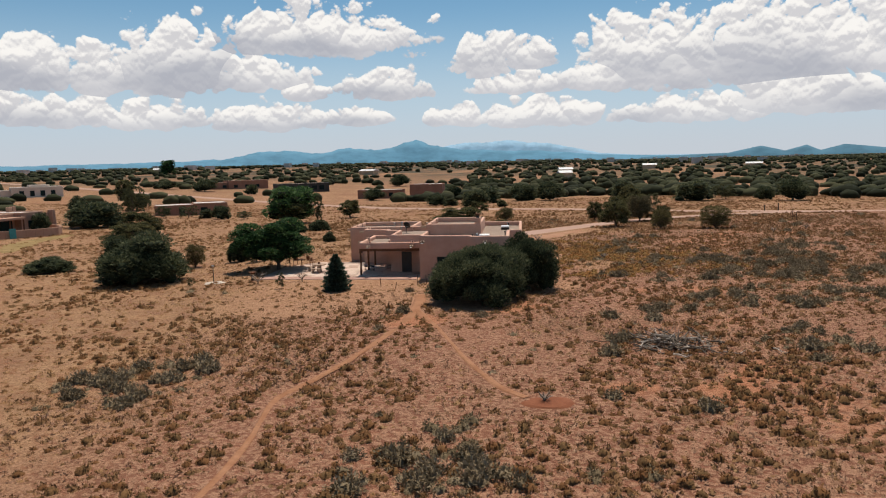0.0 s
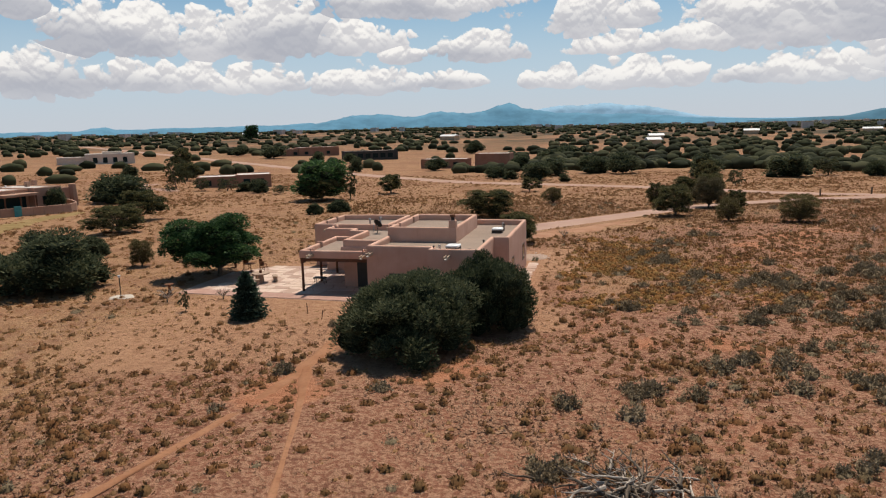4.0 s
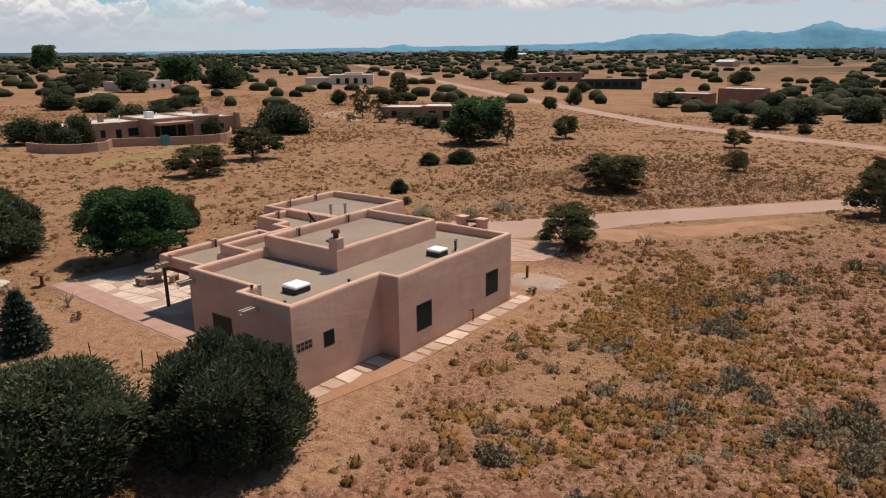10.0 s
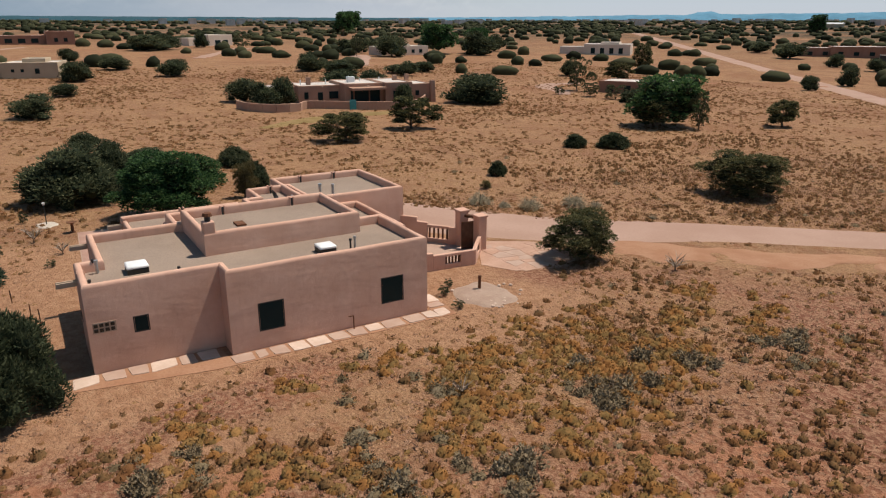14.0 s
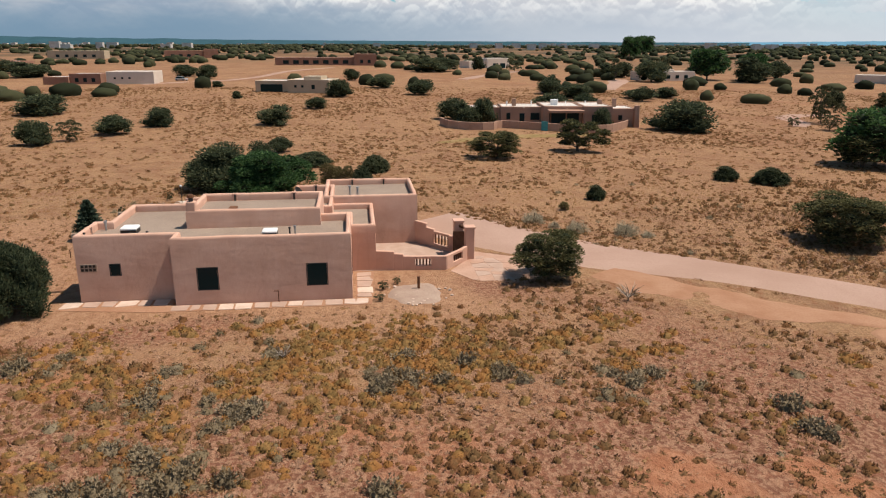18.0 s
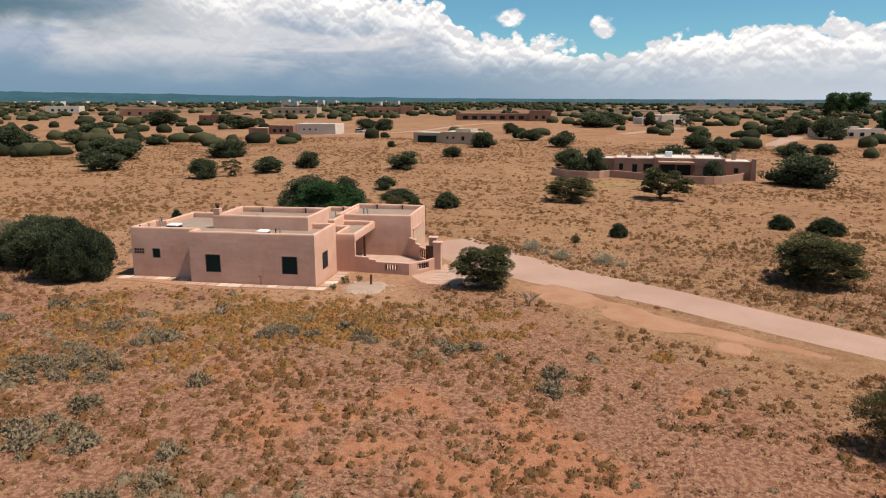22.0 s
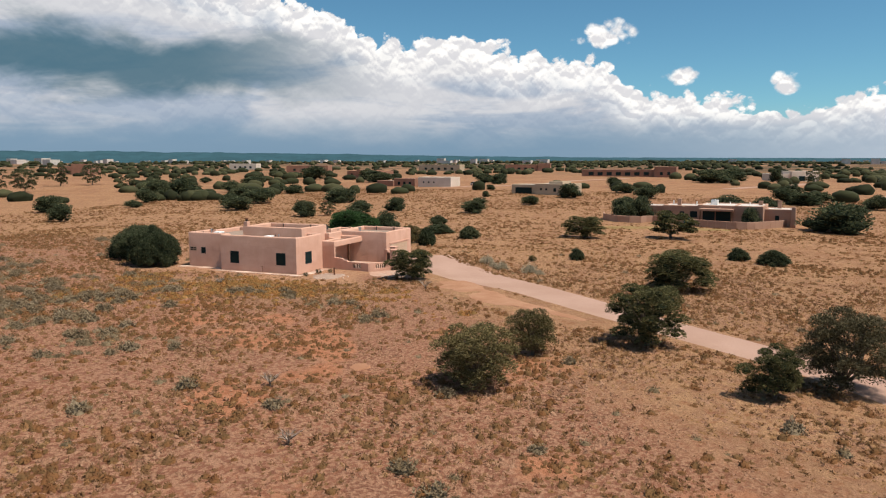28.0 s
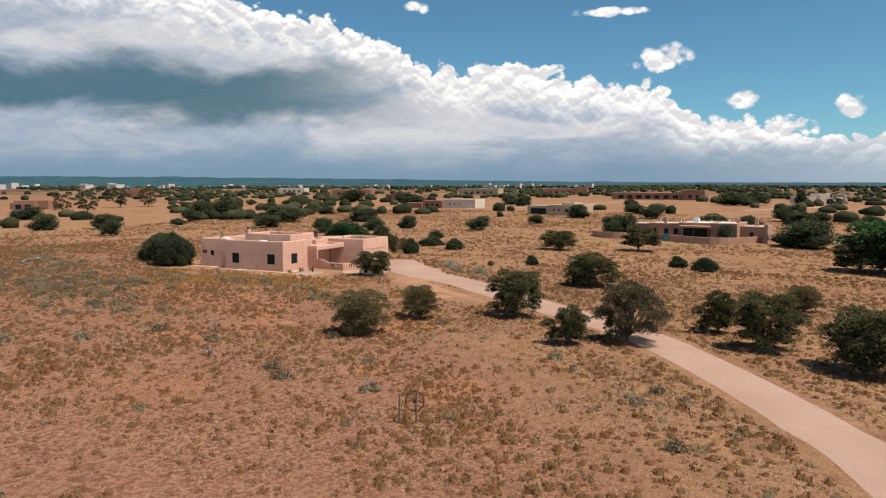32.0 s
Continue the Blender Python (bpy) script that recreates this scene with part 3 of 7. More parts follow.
def inset_poly(poly, d):
    """A polygon, given counter-clockwise, moved inwards by d."""
    out, n = [], len(poly)
    for i in range(n):
        p0, p1, p2 = (Vector((*poly[(i + k) % n], 0)) for k in (-1, 0, 1))
        e1, e2 = (p1 - p0).normalized(), (p2 - p1).normalized()
        n1, n2 = Vector((-e1.y, e1.x, 0)), Vector((-e2.y, e2.x, 0))
        k = (n1 + n2) / (1.0 + n1.dot(n2))
        out.append(((p1 + k * d).x, (p1 + k * d).y))
    return out


def wall_ring(poly, z0, z1, thick, roof_z, steps=1.1):
    """Thick plastered walls round a polygon, with a hand-rounded parapet that wavers a little."""
    bm = bmesh.new()
    dense = []
    n = len(poly)
    for i in range(n):
        p, q = Vector(poly[i]), Vector(poly[(i + 1) % n])
        k = max(1, round((q - p).length / steps))
        for j in range(k):
            dense.append((i, j / k))
    offs = [0.0, 0.0, 0.025, 0.09, thick - 0.09, thick - 0.025, thick, thick]
    zs = [z0, z1 - 0.14, z1 - 0.05, z1, z1, z1 - 0.05, z1 - 0.14, roof_z - 0.25]
    rings = []
    for d, z in zip(offs, zs):
        ring = []
        pl = inset_poly(poly, d) if d else poly
        for i, f in dense:
            p = Vector(pl[i]).lerp(Vector(pl[(i + 1) % n]), f)
            w = noise.noise(Vector((p.x * 0.35, p.y * 0.35, 3.0))) * 0.035 if z > z0 else 0.0
            s = noise.noise(Vector((p.x * 0.5, p.y * 0.5, z))) * 0.018
            ring.append(bm.verts.new((p.x + s, p.y - s, z + (w if z > z1 - 0.2 else 0.0))))
        rings.append(ring)
    m = len(dense)
    for a, b in zip(rings, rings[1:]):
        for i in range(m):
            bm.faces.new((a[i], a[(i + 1) % m], b[(i + 1) % m], b[i]))
    return bm


def slab(poly, z0, z1):
    bm = bmesh.new()
    low, high = [bm.verts.new((x, y, z0)) for x, y in poly], [bm.verts.new((x, y, z1)) for x, y in poly]
    bm.faces.new(low[::-1])
    bm.faces.new(high)
    n = len(poly)
    for i in range(n):
        bm.faces.new((low[i], low[(i + 1) % n], high[(i + 1) % n], high[i]))
    return bm


def smooth_line(points, step):
    """Points along a soft curve through the given ones."""
    pts = [Vector(p) for p in points]
    out = []
    for i in range(len(pts) - 1):
        p0, p1, p2, p3 = pts[max(i - 1, 0)], pts[i], pts[i + 1], pts[min(i + 2, len(pts) - 1)]
        k = max(1, int((p2 - p1).length / step))
        for j in range(k):
            t = j / k
            out.append(0.5 * ((2 * p1) + (p2 - p0) * t + (2 * p0 - 5 * p1 + 4 * p2 - p3) * t * t + (3 * p1 - p0 - 3 * p2 + p3) * t ** 3))
    out.append(pts[-1])
    return out


def strip(name, points, widths, mat, lift, label, category, ragged=0.25, step=1.0):
    """A track laid on the ground: its middle line, its width at each point, edges that fray."""
    line = smooth_line([(*p, w) for p, w in zip(points, widths)], step)
    verts, faces = [], []
    across = 6
    for i, p in enumerate(line):
        a, b = line[max(i - 1, 0)], line[min(i + 1, len(line) - 1)]
        d = Vector((b.x - a.x, b.y - a.y)).normalized()
        for j in range(across + 1):
            f = j / across - 0.5
            fray = 1.0 + (ragged * noise.noise(Vector((p.x * 0.6, p.y * 0.6, f * 3))) if j in (0, across) else 0.0)
            x, y = p.x - d.y * p.z * f * fray, p.y + d.x * p.z * f * fray
            verts.append((x, y, height(x, y) + (lift if 0 < j < across else -0.01)))
    for i in range(len(line) - 1):
        for j in range(across):
            a = i * (across + 1) + j
            faces.append((a, a + 1, a + across + 2, a + across + 1))
    ob = mesh_object(name, verts, faces, mat, None, True)
    return tagged(ob, label, category, kind="structure")


def line_gap(x, y, points):
    """The distance from places to a broken line."""
    best = np.full(np.shape(x), 1e9)
    for (ax, ay), (bx, by) in zip(points, points[1:]):
        dx, dy = bx - ax, by - ay
        t = np.clip(((x - ax) * dx + (y - ay) * dy) / (dx * dx + dy * dy), 0.0, 1.0)
        best = np.minimum(best, np.hypot(ax + t * dx - x, ay + t * dy - y))
    return best


# ---- the ground and the tracks ----
def build_ground():
    def axis(mid, n):
        u = np.linspace(-1, 1, n)
        return mid + np.sign(u) * (95 * np.abs(u) + 4800 * np.abs(u) ** 7)
    gx, gy = np.meshgrid(axis(-15, 280), axis(85, 280))
    x, y = gx.ravel(), gy.ravel()
    d = np.hypot(x + 10, y - 75)
    bump = np.where(d > 260, 0.0, (field(x, y, 8.0, 5.0) - 0.5) * 0.24 + (field(x, y, 2.0, 6.0, 2) - 0.5) * 0.07)
    keep = np.clip((np.hypot(x + 10, y - 74) - 17) / 10, 0.0, 1.0) * np.clip((line_gap(x, y, DRIVE) - 4.0) / 2.0, 0, 1) * np.clip((line_gap(x, y, ROAD) - 4.5) / 2.0, 0, 1)
    verts = np.stack([x, y, height(x, y) + bump * keep], 1)
    n = gx.shape[1]
    a = (np.arange(n - 1)[:, None] * n + np.arange(n - 1)[None, :]).ravel()
    ob = mesh_object("ground", verts.tolist(), np.stack([a, a + 1, a + n + 1, a + n], 1).tolist(), GROUND, None, True)
    for name, values in zip(("red_soil", "trodden", "straw"), zones(x, y)):
        ob.data.attributes.new(name, "FLOAT", "POINT").data.foreach_set("value", values.astype(np.float32))
    tagged(ob, "reddish high-desert soil with dry tan grass patches", "ground", kind="structure")


DRIVE = [(-19.5, 86.0), (-13.0, 91.5), (-8.0, 97.5), (-3.5, 104.5), (2.8, 112.0), (9.5, 120.0), (17.5, 129.6), (26.5, 136.4), (35.2, 141.7), (42.6, 145.4), (60.0, 150.0), (90.0, 154.0)]
ROAD = [(-420.0, 520.0), (-200.0, 342.0), (-128.0, 286.5), (-85.0, 253.0), (-55.0, 227.5), (-33.0, 208.0), (-5.0, 190.5), (12.0, 178.5), (30.0, 163.0), (41.0, 155.5), (60.0, 150.0)]
LANE = [(-480.0, 40.0), (-310.0, 86.0), (-243.0, 122.0), (-200.0, 150.0), (-180.0, 184.0), (-120.0, 215.0), (-85.0, 253.0)]
SANDY = [(-4.0, 96.5), (0.4, 99.8), (3.2, 103.0), (6.4, 108.0), (9.5, 113.0)]
PATH_A = [(-8.2, 56.5), (-7.9, 51.0), (-8.0, 46.2), (-9.2, 38.7), (-10.4, 34.0), (-11.4, 30.9), (-11.1, 28.0), (-10.7, 25.0), (-10.7, 20.0), (-11.5, 12.0), (-13.0, 0.0)]
PATH_B = [(-7.6, 50.0), (-5.6, 44.8), (-4.4, 41.2), (-2.9, 36.7), (-1.2, 32.6), (0.1, 30.8)]
build_ground()
strip("driveway", DRIVE, [8.0, 8.5, 7.5, 5.6, 5.1, 4.8, 4.4, 4.1, 4.1, 4.1, 4.2, 4.2], DIRT, 0.045, "pale pinkish gravel driveway with frayed edges", "driveway", 0.05, 0.8)
strip("road", ROAD, [7.0] * 6 + [6.0, 5.6, 5.4, 5.2, 5.0], DIRT, 0.05, "pale gravel road across the plain", "road", 0.15, 2.0)
strip("road_far", LANE, [3.0] * 7, PATH, 0.06, "narrow pale dirt lane between far houses", "road", 0.2, 4.0)
strip("sandy_verge", SANDY, [3.0, 4.6, 3.8, 2.2, 0.8], SAND, 0.055, "smooth orange sandy verge beside the driveway", "soil", 0.5, 0.6)
strip("dry_lawn", [(-73.0, 93.0), (-77.0, 99.3), (-79.6, 104.0), (-81.8, 110.6), (-82.8, 117.0), (-83.5, 123.0)], [1.5, 4.0, 5.0, 4.5, 4.0, 2.0], LAWN, 0.11, "yellow-green strip of dry lawn along a garden wall", "grass", 0.5, 1.0)
strip("foot_path", PATH_A, [1.0, 0.8, 0.65, 0.42, 0.36, 0.36, 0.34, 0.36, 0.4, 0.36, 0.36], PATH, 0.06, "worn dirt foot path through the dry grass", "path", 0.5, 0.5)
strip("foot_path_branch", PATH_B, [0.6, 0.42, 0.3, 0.3, 0.38, 0.5], PATH, 0.065, "faint dirt foot path ending at a bare red patch", "path", 0.5, 0.5)


def soil_patch(name, x, y, rx, ry, mat, label, mound=0.06, seed=1.0):
    bm = bmesh.new()
    rings = []
    for k in range(6):
        f = k / 5
        ring = []
        for i in range(28):
            a = 6.28318 * i / 28
            r = f * (1.0 + 0.3 * noise.noise(Vector((math.cos(a) * 1.6, math.sin(a) * 1.6, seed))))
            px, py = x + rx * r * math.cos(a), y + ry * r * math.sin(a)
            ring.append(bm.verts.new((px, py, height(px, py) + 0.07 + mound * (1 - f * f) - (0.14 if k == 5 else 0.0))))
        rings.append(ring)
    for a, b in zip(rings, rings[1:]):
        for i in range(28):
            bm.faces.new((a[i], a[(i + 1) % 28], b[(i + 1) % 28], b[i]))
    bmesh.ops.remove_doubles(bm, verts=bm.verts[:], dist=0.0005)
    return tagged(link(name, bm, mat, None, True), label, "soil", kind="structure")


soil_patch("bare_soil", 1.1, 30.1, 1.35, 0.85, REDSOIL, "bare ring of dark red soil in dry grass", 0.02, 1.0)
soil_patch("pale_mound", 28.9, 103.2, 0.9, 0.6, SAND, "low pale mound of bare earth", 0.03, 2.0)
soil_patch("pale_scrape", 8.9, 107.9, 1.5, 1.1, SAND, "pale bare scrape of sand near the drive", 0.02, 3.0)


# ---- the adobe house ----
WALL_T = 0.31
house = thing("house", -8.0, 73.0, 0.0, "single-storey pink stucco pueblo-style house with flat parapet roofs", "house")
house.matrix_basis = Matrix.Identity(4)


def block(poly, top, roof_z, name="wall"):
    """One volume of the house: its walls with the parapet, and its gravelled roof."""
    part(name, wall_ring(poly, -0.45, top, WALL_T, roof_z), STUCCO, house, "", True)
    part("roof", slab(inset_poly(poly, WALL_T - 0.04), roof_z - 0.2, roof_z), ROOFING, house, "flat grey-brown gravel roof")


MAIN = [(-1.15, 63.7), (-1.15, 69.3), (0.0, 69.3), (0.0, 79.5), (-5.35, 79.5), (-5.35, 76.9), (-9.45, 76.9), (-9.45, 64.65), (-4.75, 64.65), (-4.75, 63.7)]
CENTRE = [(-4.0, 69.4), (-4.0, 77.6), (-9.4, 77.6), (-9.4, 69.4)]
MIDWEST = [(-9.0, 69.15), (-9.0, 78.2), (-17.0, 78.2), (-17.0, 75.1), (-14.4, 75.1), (-14.4, 74.1), (-13.0, 74.1), (-13.0, 69.15)]
GARAGE = [(-12.0, 77.45), (-12.0, 84.45), (-19.05, 84.45), (-19.05, 77.45)]


def window(name, wall, a, b, z0, z1, at, panes=1):
    """A window sunk into a wall. wall 'x' or 'y': the axis that the wall stands across; at: its face; out: +1 or -1."""
    face, out = at
    win = new(name)
    win.parent = house
    tagged(win, "recessed dark-framed window")

    def put(nm, u0, u1, v0, v1, d0, d1, mat, bev=0.0):
        p, q = sorted((face - out * d0, face - out * d1))
        bm = boxed(p, q, u0, u1, v0, v1, bev) if wall == "x" else boxed(u0, u1, p, q, v0, v1, bev)
        return part(nm, bm, mat, win)
    f = 0.05
    put("frame", a, b, z0, z0 + f, 0.02, -0.014, FRAME)
    put("frame", a, b, z1 - f, z1, 0.02, -0.014, FRAME)
    put("frame", a, a + f, z0 + f, z1 - f, 0.02, -0.014, FRAME)
    put("frame", b - f, b, z0 + f, z1 - f, 0.02, -0.014, FRAME)
    w = (b - a - 2 * f) / panes
    for i in range(panes):
        put("pane", a + f + i * w + 0.01, a + f + (i + 1) * w - 0.01, z0 + f, z1 - f, 0.015, -0.008, GLASS)
    for i in range(1, panes):
        put("mullion", a + f + i * w - 0.025, a + f + i * w + 0.025, z0 + f, z1 - f, 0.015, -0.012, FRAME)
    return win


def build_house():
    block(MAIN, 4.06, 3.58)
    block(CENTRE, 4.72, 4.22)
    block(MIDWEST, 3.72, 3.25)
    block(GARAGE, 3.78, 3.3)
    # the windows of the east side
    window("window", "x", 70.62, 71.85, 0.87, 2.26, (0.0, 1), 1)
    window("window", "x", 76.85, 78.1, 0.92, 2.3, (0.0, 1), 1)
    window("window", "x", 65.5, 66.15, 1.58, 2.33, (-1.15, 1), 1)
    # glass blocks high in the wall of the bathroom
    gb = new("glass_block_window")
    gb.parent = house
    tagged(gb, "two rows of small glass blocks")
    for i in range(4):
        for j in range(2):
            y0, z0 = 63.93 + i * 0.22, 1.9 + j * 0.22
            part("glass_block", boxed(-1.18, -1.118, y0 + 0.012, y0 + 0.172, z0 + 0.012, z0 + 0.172, 0.015), BLOCKGLASS, gb)
    part("mortar_panel", boxed(-1.19, -1.132, 63.9, 64.83, 1.87, 2.34, 0.01), SANDSTONE, gb)
    window("window", "y", -7.85, -6.4, 0.95, 2.1, (64.65, -1), 2)
    window("window", "y", -4.36, -3.65, 1.55, 2.18, (63.7, -1), 1)
    window("window", "y", -3.05, -1.75, 0.95, 2.3, (79.5, 1), 1)
    # garage door in a deep recess
    door = new("garage_door")
    door.parent = house
    tagged(door, "tan sectional garage door")
    for k in range(4):
        part("panel", boxed(-17.9, -13.1, 84.43, 84.49, -0.25 + k * 0.6, 0.33 + k * 0.6, 0.012), DOORTAN, door)
    part("lintel", boxed(-18.1, -12.9, 84.44, 84.52, 2.2, 2.4, 0.02), STUCCO, door)

    # back portal: roof on round posts, open to the patio
    portal = new("portal")
    portal.parent = house
    tagged(portal, "covered porch with stucco parapet and wooden posts")
    outline = [(-9.3, 67.0), (-9.3, 69.3), (-12.9, 69.3), (-12.9, 74.2), (-15.75, 74.2), (-15.75, 67.0)]
    part("parapet", wall_ring(outline, 2.62, 3.2, 0.28, 2.85), STUCCO, portal, "", True)
    part("roof", slab(inset_poly(outline, 0.22), 2.66, 2.84), ROOFING, portal)
    for x0, x1, y0, y1 in ((-15.7, -9.45, 67.03, 67.25), (-15.72, -15.5, 67.25, 74.15)):
        part("beam", boxed(x0, x1, y0, y1, 2.36, 2.64, 0.02), WOOD, portal)
    for x, y in ((-15.6, 67.15), (-15.6, 70.6), (-15.6, 73.95)):
        part("post", tubed((x, y, -0.3), (x, y, 2.2), 0.105, 0.095, 12), WOOD, portal)
        part("corbel", boxed(x - 0.11, x + 0.11, y - 0.45 if y > 67.5 else y - 0.1, y + 0.45, 2.18, 2.37, 0.03), WOOD, portal)
    part("door", boxed(-13.06, -12.98, 70.9, 71.9, -0.1, 2.05, 0.01), FRAME, portal, "dark glazed patio door")
    part("door", boxed(-11.9, -10.9, 69.08, 69.14, -0.1, 2.05, 0.01), FRAME, portal, "dark glazed patio door")

    # entry porch between the bedroom wing and the garage
    entry = new("entry_porch")
    entry.parent = house
    tagged(entry, "recessed entry porch with a stucco beam")
    outline = [(-5.35, 79.3), (-5.35, 81.1), (-12.1, 81.1), (-12.1, 77.9), (-9.0, 77.9), (-9.0, 79.3)]
    part("parapet", wall_ring(outline, 2.55, 3.2, 0.3, 2.8), STUCCO, entry, "", True)
    part("roof", slab(inset_poly(outline, 0.25), 2.6, 2.79), ROOFING, entry)
    part("side_wall", boxed(-5.68, -5.36, 79.4, 81.09, -0.45, 2.6, 0.03), STUCCO, entry)
    part("rear_wall", boxed(-12.1, -5.3, 78.6, 78.9, -0.45, 2.7, 0.02), STUCCO, entry)
    part("door", boxed(-8.6, -7.6, 78.9, 78.96, -0.1, 2.1, 0.01), WOOD, entry, "dark wooden front door")
    part("window_pane", boxed(-7.1, -6.1, 78.9, 78.95, 0.5, 2.0, 0.01), GLASS, entry)
    part("post", boxed(-9.0, -8.8, 80.85, 81.05, -0.3, 2.56, 0.02), WOOD, entry, "square wooden porch post")

    # canales, the spouts that drain the roofs, each with an open trough outside
    for x, y, z, turn in ((-9.1, 64.65, 3.45, 0), (-3.3, 63.7, 3.5, 0), (-14.7, 67.0, 2.8, 0), (-10.5, 67.0, 2.8, 0), (-9.4, 71.6, 4.2, -90), (-9.4, 75.6, 4.2, -90), (-19.05, 79.6, 3.28, -90), (-19.05, 82.2, 3.28, -90), (-17.0, 76.7, 3.25, -90), (-15.75, 70.6, 2.8, -90)):
        spout = new("canale")
        spout.parent = house
        spout.matrix_basis = pose(x, y, z, 0, 0, turn)
        tagged(spout, "open metal-lined roof spout")
        for side in (-0.11, 0.11):
            part("side", boxed(side - 0.035, side + 0.035, -0.85, -0.012, -0.06, 0.17, 0.012), DOORTAN, spout)
            part("cheek", boxed(side - 0.04, side + 0.04, -0.01, 0.345, -0.02, 0.53, 0.015), STUCCO, spout)
        part("trough", boxed(-0.075, 0.075, -0.86, 0.36, -0.05, -0.01, 0.008), METAL, spout)
        # added dark plate on the roof side, in place of the parapet slot's shade
        part("sleeve", boxed(-0.07, 0.07, 0.30, 0.335, 0.0, 0.46, 0.006), DARKIRON, spout)

    # skylights
    for x, y, s in ((-3.5, 66.2, 0.46), (-1.75, 74.7, 0.42)):
        sky = new("skylight")
        sky.parent = house
        tagged(sky, "white domed acrylic skylight on a dark curb")
        part("curb", boxed(x - s, x + s, y - s, y + s, 3.56, 3.82, 0.02), FRAME, sky)
        part("dome", boxed(x - s - 0.04, x + s + 0.04, y - s - 0.04, y + s + 0.04, 3.825, 3.98, 0.07, 0.08), DOME, sky, "", True)
    # chimney with its spark arrestor
    chim = new("chimney")
    chim.parent = house
    tagged(chim, "stucco chimney with a metal spark cap")
    part("stack", boxed(-4.62, -4.02, 69.42, 70.02, 4.2, 5.25, 0.06, 0.08), STUCCO, chim)
    part("flue", tubed((-4.32, 69.72, 5.24), (-4.32, 69.72, 5.5), 0.14), DARKIRON, chim)
    part("cap", tubed((-4.32, 69.72, 5.5), (-4.32, 69.72, 5.66), 0.24, 0.2), RUST, chim)
    # vents and pipes
    for x, y, z, h, r, mat in ((-4.5, 64.5, 3.56, 0.5, 0.05, DARKIRON), (-4.1, 64.6, 3.56, 0.55, 0.07, METAL), (-1.6, 67.7, 3.56, 0.45, 0.05, DARKIRON), (-1.4, 75.9, 3.56, 0.5, 0.05, DARKIRON), (-1.55, 76.2, 3.56, 0.55, 0.06, METAL),
                               (-14.4, 79.4, 3.28, 0.7, 0.09, METAL), (-13.6, 80.0, 3.28, 0.75, 0.09, METAL), (-13.2, 77.0, 3.23, 0.5, 0.05, METAL), (-1.9, 64.1, 3.56, 0.4, 0.05, DARKIRON)):
        pipe = part("vent_pipe", tubed((x, y, z), (x, y, z + h), r), mat, house)
        part("vent_cap", tubed((x, y, z + h), (x, y, z + h + 0.1), r * 1.5, r * 1.3), mat, pipe)
    part("roof_hatch", boxed(-7.0, -6.2, 71.6, 72.1, 4.2, 4.32, 0.02), RUST, house, "low brown roof vent")
    # standpipe by the east wall
    part("standpipe", tubed((0.25, 75.2, -0.05), (0.25, 75.2, 0.75), 0.03), RUST, house, "thin rusty pipe at the wall")
    part("standpipe", tubed((0.25, 75.2, 0.75), (0.25, 74.95, 0.75), 0.03), RUST, house)


build_house()


def satellite_dish():
    dish = thing("satellite_dish", -12.4, 75.6, 3.25, "dark grey satellite dish on a roof mast", "dish")
    part("mast", tubed((0, 0, 0), (0, 0, 0.75), 0.03), DARKIRON, dish)
    bm = bmesh.new()
    rings = [[bm.verts.new((0.42 * f * math.cos(6.2832 * i / 20), 0.42 * f * math.sin(6.2832 * i / 20), 0.13 * f * f)) for i in range(20)] for f in (0.05, 0.35, 0.7, 1.0)]
    bm.faces.new(rings[0])
    for a, b in zip(rings, rings[1:]):
        for i in range(20):
            bm.faces.new((a[i], a[(i + 1) % 20], b[(i + 1) % 20], b[i]))
    bmesh.ops.solidify(bm, geom=bm.faces[:], thickness=0.02)
    bm.transform(pose(0, 0, 0.8, 58, 0, 155))
    part("reflector", bm, DARKIRON, dish, "", True)
    part("arm", tubed((0, 0, 0.7), (0.25, -0.5, 0.75), 0.015), METAL, dish)


satellite_dish()


# ---- courtyard wall with its gate ----
def thick_line(bm, p, q, z0, z1, z2, t=0.26):
    """A straight piece of wall from p to q whose top runs from z1 to z2."""
    p, q = Vector(p), Vector(q)
    d = (q - p).normalized()
    n = Vector((-d.y, d.x)) * t / 2
    low, high = [], []
    for c, z in ((p + n, z1), (q + n, z2), (q - n, z2), (p - n, z1)):
        low.append(bm.verts.new((c.x, c.y, z0)))
        high.append(bm.verts.new((c.x, c.y, z)))
    faces = [bm.faces.new(low), bm.faces.new(high[::-1])]
    for i in range(4):
        faces.append(bm.faces.new((low[i], high[i], high[(i + 1) % 4], low[(i + 1) % 4])))
    bmesh.ops.bevel(bm, geom=list({e for f in faces for e in f.edges}), offset=0.05, segments=2, affect="EDGES", profile=0.5)


def lined(p, q, z0, z1, z2, t=0.26):
    bm = bmesh.new()
    thick_line(bm, p, q, z0, z1, z2, t)
    bmesh.ops.recalc_face_normals(bm, faces=bm.faces[:])
    return bm


